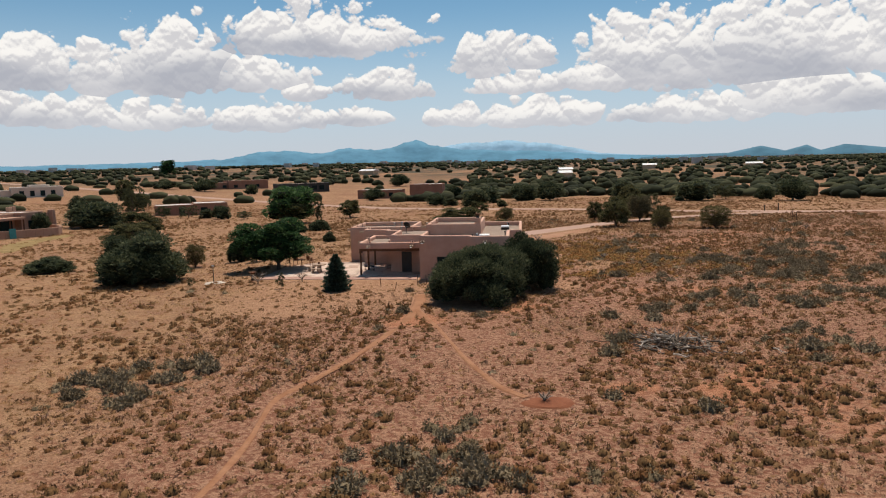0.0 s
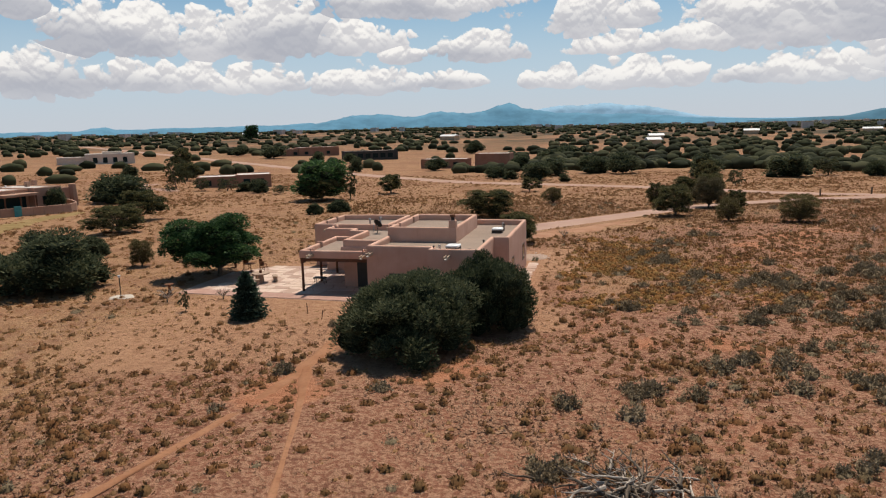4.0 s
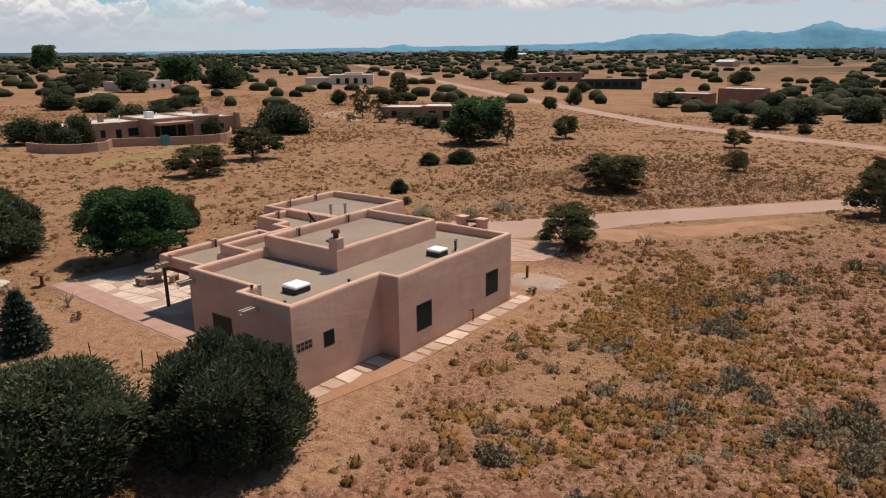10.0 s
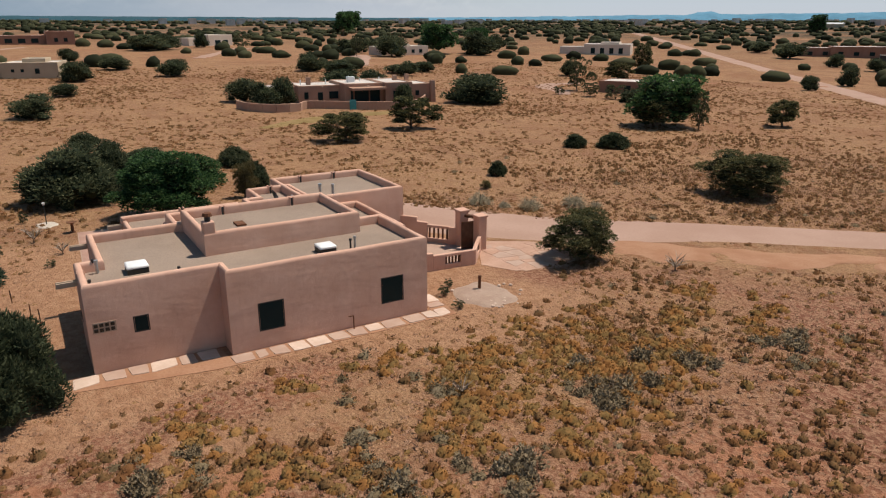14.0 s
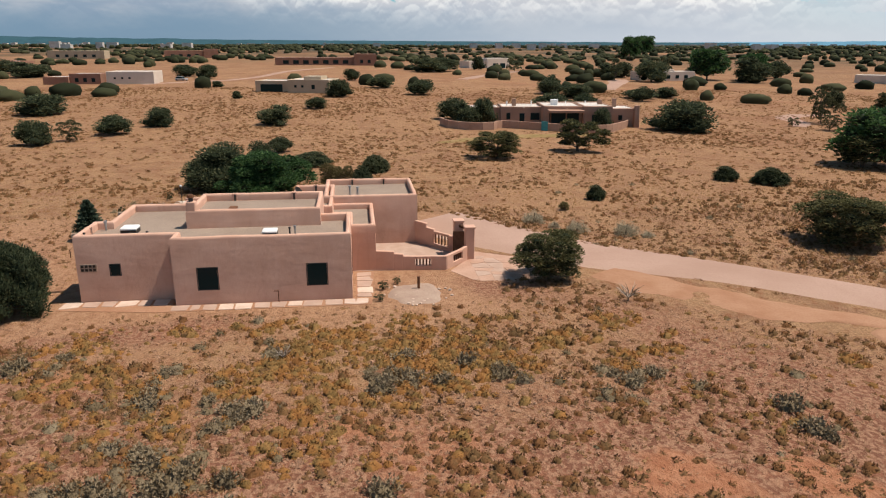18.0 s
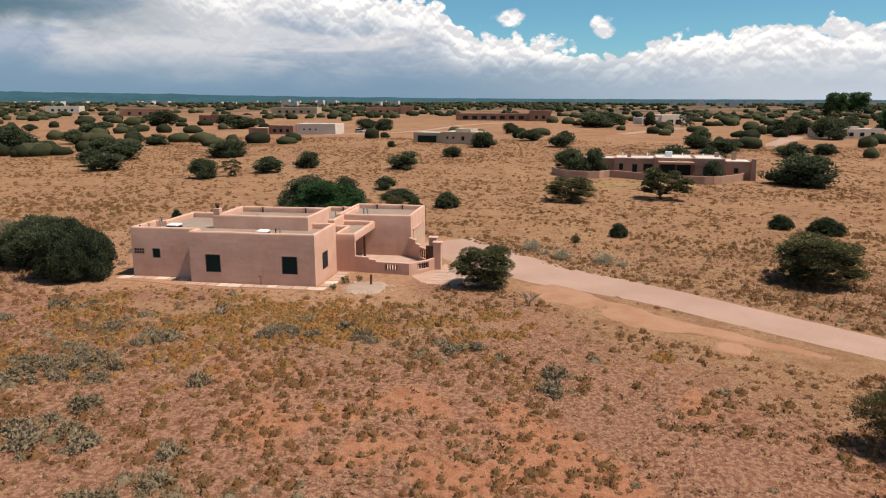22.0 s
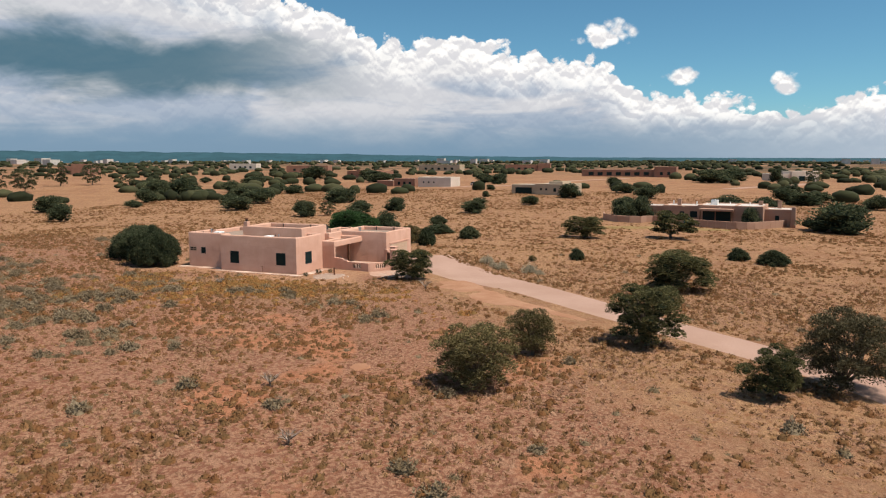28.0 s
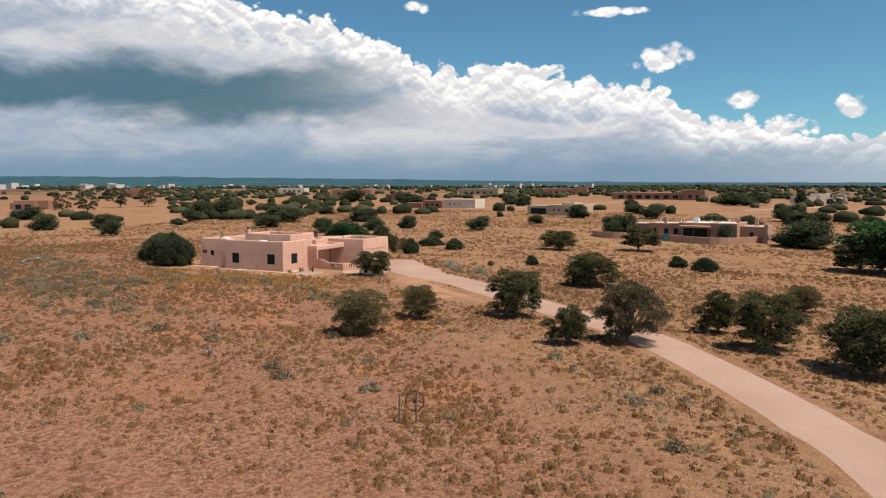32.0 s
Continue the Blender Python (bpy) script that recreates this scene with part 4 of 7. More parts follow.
court = thing("courtyard_wall", 0, 0, 0, "low stepped pink stucco courtyard wall with an open gateway", "wall")
for p, q, z1, z2 in (((-5.5, 81.0), (-5.35, 82.3), 1.35, 1.3), ((-5.35, 82.25), (-5.28, 82.9), 1.16, 1.12), ((-5.28, 82.85), (-5.2, 83.7), 0.98, 0.97),
                     ((-5.12, 84.75), (-5.0, 85.8), 0.97, 0.97), ((-5.05, 85.72), (-5.65, 86.25), 0.97, 0.97), ((-6.55, 87.0), (-7.0, 87.42), 0.97, 1.05),
                     ((-12.1, 84.3), (-11.2, 85.1), 1.75, 1.7), ((-11.25, 85.05), (-10.6, 85.6), 1.42, 1.38), ((-9.4, 86.55), (-8.8, 87.0), 1.2, 1.2)):
    part("wall_section", lined(p, q, -0.4, z1, z2), STUCCO, court)
# three gaps with upright bars
for p, q, top in (((-5.2, 83.65), (-5.12, 84.8), 0.97), ((-5.62, 86.2), (-6.6, 87.05), 0.97), ((-10.65, 85.55), (-9.35, 86.6), 1.25)):
    part("sill", lined(p, q, -0.4, 0.32, 0.32), STUCCO, court)
    part("lintel", lined(p, q, top - 0.2, top, top), STUCCO, court)
    for k in range(5):
        f = 0.12 + 0.19 * k
        x, y = p[0] + (q[0] - p[0]) * f, p[1] + (q[1] - p[1]) * f
        part("bar", boxed(x - 0.05, x + 0.05, y - 0.05, y + 0.05, 0.28, top - 0.16, 0.01), WOOD, court)
for x, y, h in ((-7.35, 87.7, 2.38), (-8.65, 87.1, 2.55)):
    pier = part("gate_pier", boxed(x - 0.33, x + 0.33, y - 0.33, y + 0.33, -0.4, h - 0.12, 0.05), STUCCO, court)
    part("cap", boxed(x - 0.4, x + 0.4, y - 0.4, y + 0.4, h - 0.14, h, 0.04), STUCCO, pier)
part("gate_lintel", lined((-7.35, 87.7), (-8.65, 87.1), 2.05, 2.25, 2.25, 0.3), WOOD, court, "dark wooden beam over the gateway")
part("gate_leaf", lined((-7.68, 87.55), (-7.9, 86.6), 0.0, 1.9, 1.9, 0.06), WOOD, court, "wooden gate standing open")


# ---- paving ----
FLAG2 = material("flagstone_pink", two_scale((0.38, 0.25, 0.19), (0.45, 0.32, 0.25), 1.1, 0.15, (0.40, 0.28, 0.22)), 0.85, bump=0.006)
def stones(name, cells, z, parent, mats, thick=0.05):
    """Irregular flagstones from a jittered grid; each cell is given by its four corners."""
    for quad in cells:
        bm = bmesh.new()
        c = sum((Vector((x, y, 0)) for x, y in quad), Vector()) / len(quad)
        ring = []
        for i in range(len(quad)):
            p, q = Vector((*quad[i], 0)), Vector((*quad[(i + 1) % len(quad)], 0))
            for f in (0.07, 0.36, 0.64, 0.93):
                r = p.lerp(q, f)
                r = c + (r - c) * (0.975 + random.uniform(-0.035, 0.01))
                ring.append(r)
        zt = z + random.uniform(-0.005, 0.005)
        low = [bm.verts.new((r.x, r.y, zt - thick)) for r in ring]
        high = [bm.verts.new((c.x + (r.x - c.x) * 0.97, c.y + (r.y - c.y) * 0.97, zt)) for r in ring]
        bm.faces.new(high)
        n = len(ring)
        for i in range(n):
            bm.faces.new((low[i], low[(i + 1) % n], high[(i + 1) % n], high[i]))
        ob = link(name, bm, random.choice(mats), parent)


def grid_cells(x0, x1, y0, y1, size, jitter, keep):
    nx, ny = max(1, round((x1 - x0) / size)), max(1, round((y1 - y0) / size))
    pt = {}
    for i in range(nx + 1):
        for j in range(ny + 1):
            jx = 0 if i in (0, nx) else random.uniform(-jitter, jitter)
            jy = 0 if j in (0, ny) else random.uniform(-jitter, jitter)
            pt[i, j] = (x0 + (x1 - x0) * i / nx + jx, y0 + (y1 - y0) * j / ny + jy)
    return [(pt[i, j], pt[i + 1, j], pt[i + 1, j + 1], pt[i, j + 1]) for i in range(nx) for j in range(ny) if keep(*pt[i, j])]


def patio_keep(x, y):
    return not (x > -13.3 and y > 68.6) and (x > -24.0 + (y - 66.0) * 0.1) and y < 76.5 - max(0.0, (-x - 20)) * 0.3


patio = tagged(link("patio", slab([(-25.4, 65.05), (-9.7, 64.3), (-9.5, 69.1), (-13.0, 69.1), (-13.0, 74.0), (-15.6, 76.6), (-22.5, 76.4), (-25.2, 73.0)], -0.4, 0.018), FLAG2), "pale flagstone patio edged with pink brick paving", "patio", kind="structure")
part("brick_border", slab([(-25.3, 65.1), (-9.8, 64.4), (-9.75, 65.7), (-24.9, 66.6)], -0.2, 0.05), BRICK, patio, "band of pinkish brick paving")
stones("flagstone", grid_cells(-24.6, -9.7, 66.3, 76.4, 1.05, 0.36, patio_keep), 0.034, patio, [FLAG, FLAG, FLAG2])

walkway = tagged(link("walkway", slab([(-1.4, 62.7), (0.1, 62.7), (1.05, 68.4), (1.15, 80.6), (-5.0, 80.9), (-5.0, 79.7), (0.05, 79.7), (0.05, 69.1), (-1.0, 69.0), (-1.0, 63.8)], -0.4, 0.02), SAND), "row of pinkish flagstones along the house wall", "walkway", kind="structure")
edge_cells = []


def stone_row(start, end, depth, ahead, side):
    """Flagstones of uneven length laid end to end from start to end, their outer edge ragged."""
    p, q = Vector(start), Vector(end)
    way, total, at = (q - p).normalized(), (q - p).length, 0.0
    out = Vector(side)
    while at < total - 0.3:
        long = min(random.uniform(0.6, 1.25), total - at)
        a, b = p + way * (at + random.uniform(0.02, 0.07)), p + way * (at + long - random.uniform(0.02, 0.07))
        d0, d1 = depth * random.uniform(0.78, 1.12), depth * random.uniform(0.78, 1.12)
        edge_cells.append([tuple(v) for v in (a, a + out * d0 + way * random.uniform(-0.1, 0.1), b + out * d1 + way * random.uniform(-0.1, 0.1), b)][::ahead])
        at += long


stone_row((-1.1, 62.75), (-1.1, 69.0), 1.05, -1, (1, 0))
stone_row((0.12, 69.1), (0.12, 80.6), 0.92, -1, (1, 0))
stone_row((-0.1, 79.75), (-4.9, 79.75), 1.0, -1, (0, 1))
stones("flagstone", edge_cells, 0.045, walkway, [FLAG, FLAG2])
gate_walk = tagged(link("gate_walk", slab([(-9.2, 88.0), (-6.6, 87.2), (-4.6, 86.0), (-2.6, 87.2), (-1.6, 90.4), (-3.5, 92.6), (-7.0, 91.6)], -0.5, 0.015), PINKSTONE), "flagstone apron outside the courtyard gate", "walkway", kind="structure")
stones("flagstone", grid_cells(-7.8, -2.2, 87.6, 91.8, 0.95, 0.4, lambda x, y: x + 8 > (y - 88) * 0.3 and x < -2.6 + (y - 87) * 0.2), 0.03, gate_walk, [PINKSTONE, FLAG2])
court_floor = tagged(link("courtyard_floor", slab([(-5.3, 79.6), (-5.1, 85.7), (-7.0, 87.4), (-8.6, 87.0), (-12.0, 84.4), (-12.0, 79.0)], -0.4, 0.03), FLAG2), "pale pink flagstone courtyard floor", "floor", kind="structure")

soil_patch("gravel_pad", -0.35, 83.4, 2.0, 1.9, GRAVEL, "grey-tan gravel bed beside the walkway", 0.02, 7.0)


# ---- loose things round the house ----
marker = thing("marker_post", -1.15, 83.55, 0.05, "short dark rusted pipe standing in the gravel bed", "post")
part("pipe", tubed((0, 0, 0), (0, 0, 0.75), 0.09), RUST, marker)
part("cap", tubed((0, 0, 0.75), (0, 0, 0.8), 0.11), RUST, marker)

rock_rng = random.Random(5)


def rock(x, y, s, mat=FLAG, label="pale rounded stone on the gravel bed", group="stones on the gravel bed"):
    bm = bmesh.new()
    bmesh.ops.create_icosphere(bm, subdivisions=2, radius=s)
    for v in bm.verts:
        v.co *= 1.0 + 0.25 * noise.noise(v.co / s * 1.3 + Vector((x, y, 0)))
        v.co.z *= 0.62
    ob = link("stone", bm, mat, None, True)
    ob.location = (x, y, height(x, y) + s * 0.3)
    return tagged(ob, label, "stone", group)


for k in range(24):
    a, r = rock_rng.uniform(0, 6.2832), rock_rng.uniform(0.9, 2.2)
    rock(-0.4 + r * math.cos(a), 83.4 + r * math.sin(a), rock_rng.uniform(0.06, 0.13))


def patio_table():
    t = thing("patio_table", -20.5, 69.6, 0.05, "round tan cast-stone garden table on a pedestal", "table")
    part("tabletop", tubed((0, 0, 0.68), (0, 0, 0.76), 0.72, 0.74, 28), SANDSTONE, t)
    part("pedestal", tubed((0, 0, 0), (0, 0, 0.68), 0.26, 0.2, 16), SANDSTONE, t)
    part("pot", tubed((0, 0, 0.76), (0, 0, 0.96), 0.1, 0.14, 14), RUST, t, "small dark pot")
    for k in range(3):
        a = 6.2832 * k / 3 + 0.5
        b = thing("curved_bench", -20.5 + 1.15 * math.cos(a), 69.6 + 1.15 * math.sin(a), 0.05, "curved tan cast-stone garden bench", "bench", "benches round the patio table", turn=math.degrees(a))
        bm = bmesh.new()
        rings = []
        for i in range(9):
            u = -0.42 + 0.84 * i / 8
            rings.append([bm.verts.new(((r * math.cos(u)) - 1.15, r * math.sin(u), z)) for r, z in ((0.98, 0.38), (1.34, 0.38), (1.34, 0.46), (0.98, 0.46))])
        for p, q in zip(rings, rings[1:]):
            for i in range(4):
                bm.faces.new((p[i], p[(i + 1) % 4], q[(i + 1) % 4], q[i]))
        bm.faces.new(rings[0]), bm.faces.new(rings[-1][::-1])
        bmesh.ops.recalc_face_normals(bm, faces=bm.faces[:])
        part("seat", bm, SANDSTONE, b)
        for s in (-0.3, 0.3):
            part("leg", boxed(-0.16, 0.16, s - 0.07, s + 0.07, 0, 0.385, 0.02), SANDSTONE, b)


patio_table()


def grill():
    g = thing("fire_table", -15.3, 69.6, 0.05, "low black iron side table on thin legs", "table")
    part("tray", boxed(-0.5, 0.5, -0.28, 0.28, 0.46, 0.54, 0.02), DARKIRON, g)
    for x in (-0.44, 0.44):
        for y in (-0.22, 0.22):
            part("leg", tubed((x, y, 0), (x * 0.9, y * 0.9, 0.47), 0.022), DARKIRON, g)


grill()


def chair(x, y, turn):
    c = thing("patio_chair", x, y, 0.05, "dark metal patio chair with slatted back", "chair", "chairs on the patio", turn=turn)
    part("seat", boxed(-0.24, 0.24, -0.24, 0.24, 0.41, 0.45, 0.015), RUST, c)
    part("backrest", boxed(-0.24, 0.24, 0.22, 0.25, 0.5, 0.92, 0.012), RUST, c)
    for sx in (-0.22, 0.22):
        for sy in (-0.22, 0.22):
            part("leg", tubed((sx, sy, 0), (sx, sy, 0.42 if sy < 0 else 0.9), 0.018), RUST, c)
        part("armrest", boxed(sx - 0.025, sx + 0.025, -0.22, 0.24, 0.63, 0.66, 0.008), RUST, c)


for x, y, turn in ((-24.6, 74.6, 200), (-23.1, 74.9, 150), (-22.3, 73.6, 80), (-24.9, 72.9, 280)):
    chair(x, y, turn)
side = thing("side_table", -23.6, 73.6, 0.05, "small round rust-brown metal patio table", "table")
part("tabletop", tubed((0, 0, 0.68), (0, 0, 0.72), 0.45, 0.45, 20), RUST, side)
part("stem", tubed((0, 0, 0.03), (0, 0, 0.69), 0.04), RUST, side)
part("foot", tubed((0, 0, 0), (0, 0, 0.04), 0.25, 0.2, 16), RUST, side)

bath = thing("bird_bath", -25.7, 64.8, height(-25.7, 64.8), "terracotta-brown bird bath on a stem", "bird bath")
part("foot", tubed((0, 0, -0.05), (0, 0, 0.1), 0.22, 0.18, 16), RUST, bath)
part("stem", tubed((0, 0, 0.1), (0, 0, 0.66), 0.11, 0.09, 14), RUST, bath)
part("bowl", tubed((0, 0, 0.66), (0, 0, 0.78), 0.14, 0.36, 20), RUST, bath)

feeder = thing("feeder_pole", -28.9, 63.3, height(-28.9, 63.3), "thin dark garden pole with a small pale top", "pole")
part("pole", tubed((0, 0, -0.2), (0, 0, 1.55), 0.035), DARKIRON, feeder)
part("head", tubed((0, 0, 1.55), (0, 0, 1.72), 0.07, 0.12, 12), DOME, feeder)
soil_patch("feeder_pad", -28.9, 63.3, 1.1, 0.9, CONCRETE, "pale sandy pad round a garden pole", 0.01, 4.0)

for x, y, h, lean in ((-9.3, 61.6, 0.95, 2), (-8.5, 62.0, 0.9, -3), (-7.9, 61.2, 0.8, 4), (-12.4, 60.8, 0.85, -2), (-10.9, 59.6, 0.7, 5)):
    st = thing("garden_stake", x, y, height(x, y) - 0.1, "thin rusty garden stake in bare soil", "stake", "stakes in the yard")
    part("rod", tubed((0, 0, 0), (0.02 * lean, 0.01 * lean, h), 0.028), RUST, st)
    part("tie", tubed((0.014 * lean, 0.007 * lean, h * 0.7), (0.014 * lean, 0.007 * lean, h * 0.74), 0.04), DARKIRON, st)


def brush_pile(x, y):
    """A heap of bleached cut branches."""
    pile = thing("brush_pile", x, y, height(x, y), "heap of bleached dead juniper branches on dry grass", "branches")
    rng = random.Random(11)
    for k in range(90):
        a, r = rng.uniform(0, 6.2832), abs(rng.gauss(0, 1.05))
        bm = bmesh.new()
        p = Vector((r * math.cos(a) * 1.5, r * math.sin(a) * 1.1, rng.uniform(0.03, 0.6) * max(0.12, 1 - r / 2.4)))
        turn, length, rad = rng.uniform(0, 6.2832), rng.uniform(0.6, 1.9), rng.uniform(0.035, 0.085)
        d = Vector((math.cos(turn), math.sin(turn), rng.uniform(-0.1, 0.3)))
        last = p
        for j in range(4):
            nxt = last + d * length / 4
            tube(bm, last, nxt, rad * (1 - j * 0.2), rad * (0.8 - j * 0.2), 6)
            if j:
                s = (d + Vector((rng.uniform(-1, 1), rng.uniform(-1, 1), rng.uniform(-0.1, 0.7)))).normalized()
                tube(bm, nxt, nxt + s * rng.uniform(0.2, 0.6), rad * 0.5, rad * 0.15, 5)
            d = (d + Vector((rng.uniform(-0.4, 0.4), rng.uniform(-0.4, 0.4), rng.uniform(-0.3, 0.1)))).normalized()
            last = nxt
            if last.z < 0.03:
                last.z = 0.03
                d.z = abs(d.z) * 0.3
        part("branch", bm, BARK if k % 5 < 3 else DEADWOOD, pile)


brush_pile(8.3, 39.6)


def wheel_sculpture(x, y):
    """An old iron wheel held upright by two posts."""
    w = thing("iron_wheel", x, y, height(x, y), "rusted iron wheel hung upright between two old posts", "wheel", turn=118)
    w.scale = (0.82, 0.82, 0.82)
    part("post", tubed((-0.75, 0, -0.3), (-0.72, 0.03, 1.75), 0.06, 0.05), BARK, w, "weathered wooden post")
    part("post", tubed((0.28, 0, -0.3), (0.3, 0, 1.95), 0.06, 0.05), BARK, w, "weathered wooden post")
    bm = bmesh.new()
    n = 28
    pts = [Vector((0.2 + 0.55 * math.cos(6.2832 * i / n), 0.1, 1.25 + 0.62 * math.sin(6.2832 * i / n))) for i in range(n)]
    for i in range(n):
        tube(bm, pts[i], pts[(i + 1) % n], 0.045, None, 6, False)
    rim = part("wheel", bm, RUST, w)
    part("hub", tubed((0.2, 0.02, 1.25), (0.2, 0.18, 1.25), 0.09), RUST, rim)
    for k in range(8):
        a = 6.2832 * k / 8
        part("spoke", tubed((0.2, 0.1, 1.25), (0.2 + 0.54 * math.cos(a), 0.1, 1.25 + 0.6 * math.sin(a)), 0.02, None, 6), RUST, rim)
    part("crossbar", tubed((-0.75, 0.02, 0.72), (0.3, 0.02, 0.8), 0.03), BARK, w)


wheel_sculpture(45.2, 124.2)

for x, y, h in ((41.0, 149.6, 1.1), (50.0, 153.4, 1.2), (53.0, 154.2, 1.5)):
    gp = thing("gate_post", x, y, height(x, y), "short weathered post beside the gravel drive", "post", "posts along the drive")
    part("post", boxed(-0.11, 0.11, -0.11, 0.11, -0.3, h, 0.02), BARK, gp)
    part("cap", boxed(-0.14, 0.14, -0.14, 0.14, h, h + 0.06, 0.015), BARK, gp)


# ---- trees and shrubs ----
def leaf_cloud(lobes, count, size, rng, stretch=1.0, rise=0.35, loose=0.0):
    """Leaf sprays scattered over rounded lobes: many small triangles, each an island of its own."""
    lob = np.array(lobes)
    area = lob[:, 3] * lob[:, 4]
    pick = rng.choice(len(lob), size=count, p=area / area.sum())
    d = rng.normal(size=(count, 3))
    d /= np.linalg.norm(d, axis=1)[:, None]
    d[:, 2] = np.where(d[:, 2] < -0.45, -d[:, 2], d[:, 2])
    r = rng.uniform(0.78 - loose, 1.1 + loose, count)[:, None]
    L = lob[pick]
    c = L[:, :3] + d * r * np.stack([L[:, 3], L[:, 3], L[:, 4]], 1)
    out = d + rng.normal(scale=0.55, size=(count, 3)) + np.array([0, 0, rise])
    out /= np.linalg.norm(out, axis=1)[:, None]
    side = np.cross(out, rng.normal(size=(count, 3)))
    side /= np.linalg.norm(side, axis=1)[:, None]
    s = size * rng.uniform(0.6, 1.35, count)[:, None]
    v = np.empty((count, 3, 3))
    v[:, 0], v[:, 1], v[:, 2] = c - side * s * 0.42, c + side * s * 0.42, c + out * s * 1.25 * stretch
    v[:, :, 2] = np.maximum(v[:, :, 2], 0.004)
    return v.reshape(-1, 3)


def tri_mesh(name, verts, mat, inner=None):
    """Loose triangles as one mesh; inner ones, if given, take the dark material that paints in a crown's shade."""
    me = bpy.data.meshes.new(name)
    leafy = len(verts) // 3
    if inner is not None:
        verts = np.concatenate([verts, inner])
    n = len(verts) // 3
    me.vertices.add(n * 3), me.loops.add(n * 3), me.polygons.add(n)
    me.vertices.foreach_set("co", np.asarray(verts, dtype=np.float32).ravel())
    me.loops.foreach_set("vertex_index", np.arange(n * 3, dtype=np.int32))
    me.polygons.foreach_set("loop_start", np.arange(0, n * 3, 3, dtype=np.int32))
    me.update(calc_edges=True)
    me.validate()
    me.materials.append(mat)
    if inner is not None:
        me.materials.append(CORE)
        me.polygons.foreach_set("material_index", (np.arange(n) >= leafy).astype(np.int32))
    return me


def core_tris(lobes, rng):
    """Added dark shells that paint in a crown's inner shade, so that one does not look through it everywhere."""
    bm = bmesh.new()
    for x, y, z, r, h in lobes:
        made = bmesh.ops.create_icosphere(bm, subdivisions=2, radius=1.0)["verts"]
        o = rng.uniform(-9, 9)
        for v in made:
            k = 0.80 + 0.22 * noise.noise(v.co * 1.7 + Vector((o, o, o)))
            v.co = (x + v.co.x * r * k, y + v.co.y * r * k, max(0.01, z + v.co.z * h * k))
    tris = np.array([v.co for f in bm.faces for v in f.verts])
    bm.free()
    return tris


def trunk_mesh(name, tips, base_r, mat, base=(0, 0, -0.06)):
    """A short trunk that forks into bent, tapering limbs."""
    bm = bmesh.new()
    fork = Vector((0.02, 0.01, min(t[2] for t in tips) * 0.55))
    tube(bm, base, fork, base_r * 1.15, base_r * 0.85, 8)
    for x, y, z in tips:
        end = Vector((x, y, z))
        mid = fork.lerp(end, 0.45) + Vector((y * 0.16, -x * 0.16, 0.05 - 0.06 * abs(x + y)))
        tube(bm, fork, mid, base_r * 0.55, base_r * 0.36, 6)
        tube(bm, mid, end, base_r * 0.36, base_r * 0.12, 5)
    me = bpy.data.meshes.new(name)
    bm.to_mesh(me)
    bm.free()
    me.materials.append(mat)
    return me


def lobes_bush(rng, n, flat=0.0):
    """Unit crown that reaches the ground: rounded masses of many sizes with gaps between them."""
    out = [(0, 0, 0.36, 0.30, 0.38)]
    lop = rng.uniform(0, 6.2832)
    for k in range(n):
        a, r = 6.2832 * k / n * 2.4 + rng.uniform(-0.5, 0.5), 0.36 * rng.random() ** 0.6
        s = rng.uniform(0.09, 0.19) * (1.15 if k % 3 else 0.8)
        z = rng.uniform(0.12, 0.8) * (1.12 - r * 1.1) * (1.0 + 0.16 * math.cos(a - lop))
        out.append((r * math.cos(a), r * math.sin(a), z, s, s * rng.uniform(0.8, 1.35)))
    return out


def lobes_dome(rng, n):
    """Unit crown of upright tufts packed into a dome that reaches the ground."""
    out = [(0, 0, 0.34, 0.33, 0.40)]
    for k in range(n):
        u = (k + 0.5) / n
        a, flat = k * 2.39996 + rng.uniform(-0.2, 0.2), math.sqrt(1 - u * u)
        r = 0.41 * flat * rng.uniform(0.80, 1.06)
        s = rng.uniform(0.07, 0.115)
        out.append((r * math.cos(a), r * math.sin(a), 0.10 + 0.70 * u * rng.uniform(0.86, 1.08), s, s * rng.uniform(1.3, 2.1)))
    return out


def lobes_tree(rng, n, low=0.15):
    """Unit crown on a bare short trunk: separate flattened masses at the ends of limbs, with gaps between."""
    out = []
    lop = rng.uniform(0, 6.2832)
    for k in range(n):
        a, u = k * 2.39996 + rng.uniform(-0.3, 0.3), (k + 0.5) / n
        z = low + (0.92 - low) * u
        wide = math.sin(math.pi * (0.26 + 0.58 * u)) ** 0.7
        r = 0.39 * wide * rng.uniform(0.45, 1.0) * (1.0 + 0.18 * math.cos(a - lop))
        s = rng.uniform(0.085, 0.15)
        out.append((r * math.cos(a), r * math.sin(a), z, s, s * rng.uniform(0.65, 1.0)))
    rng.shuffle(out)
    return out


TREE_KINDS = {}


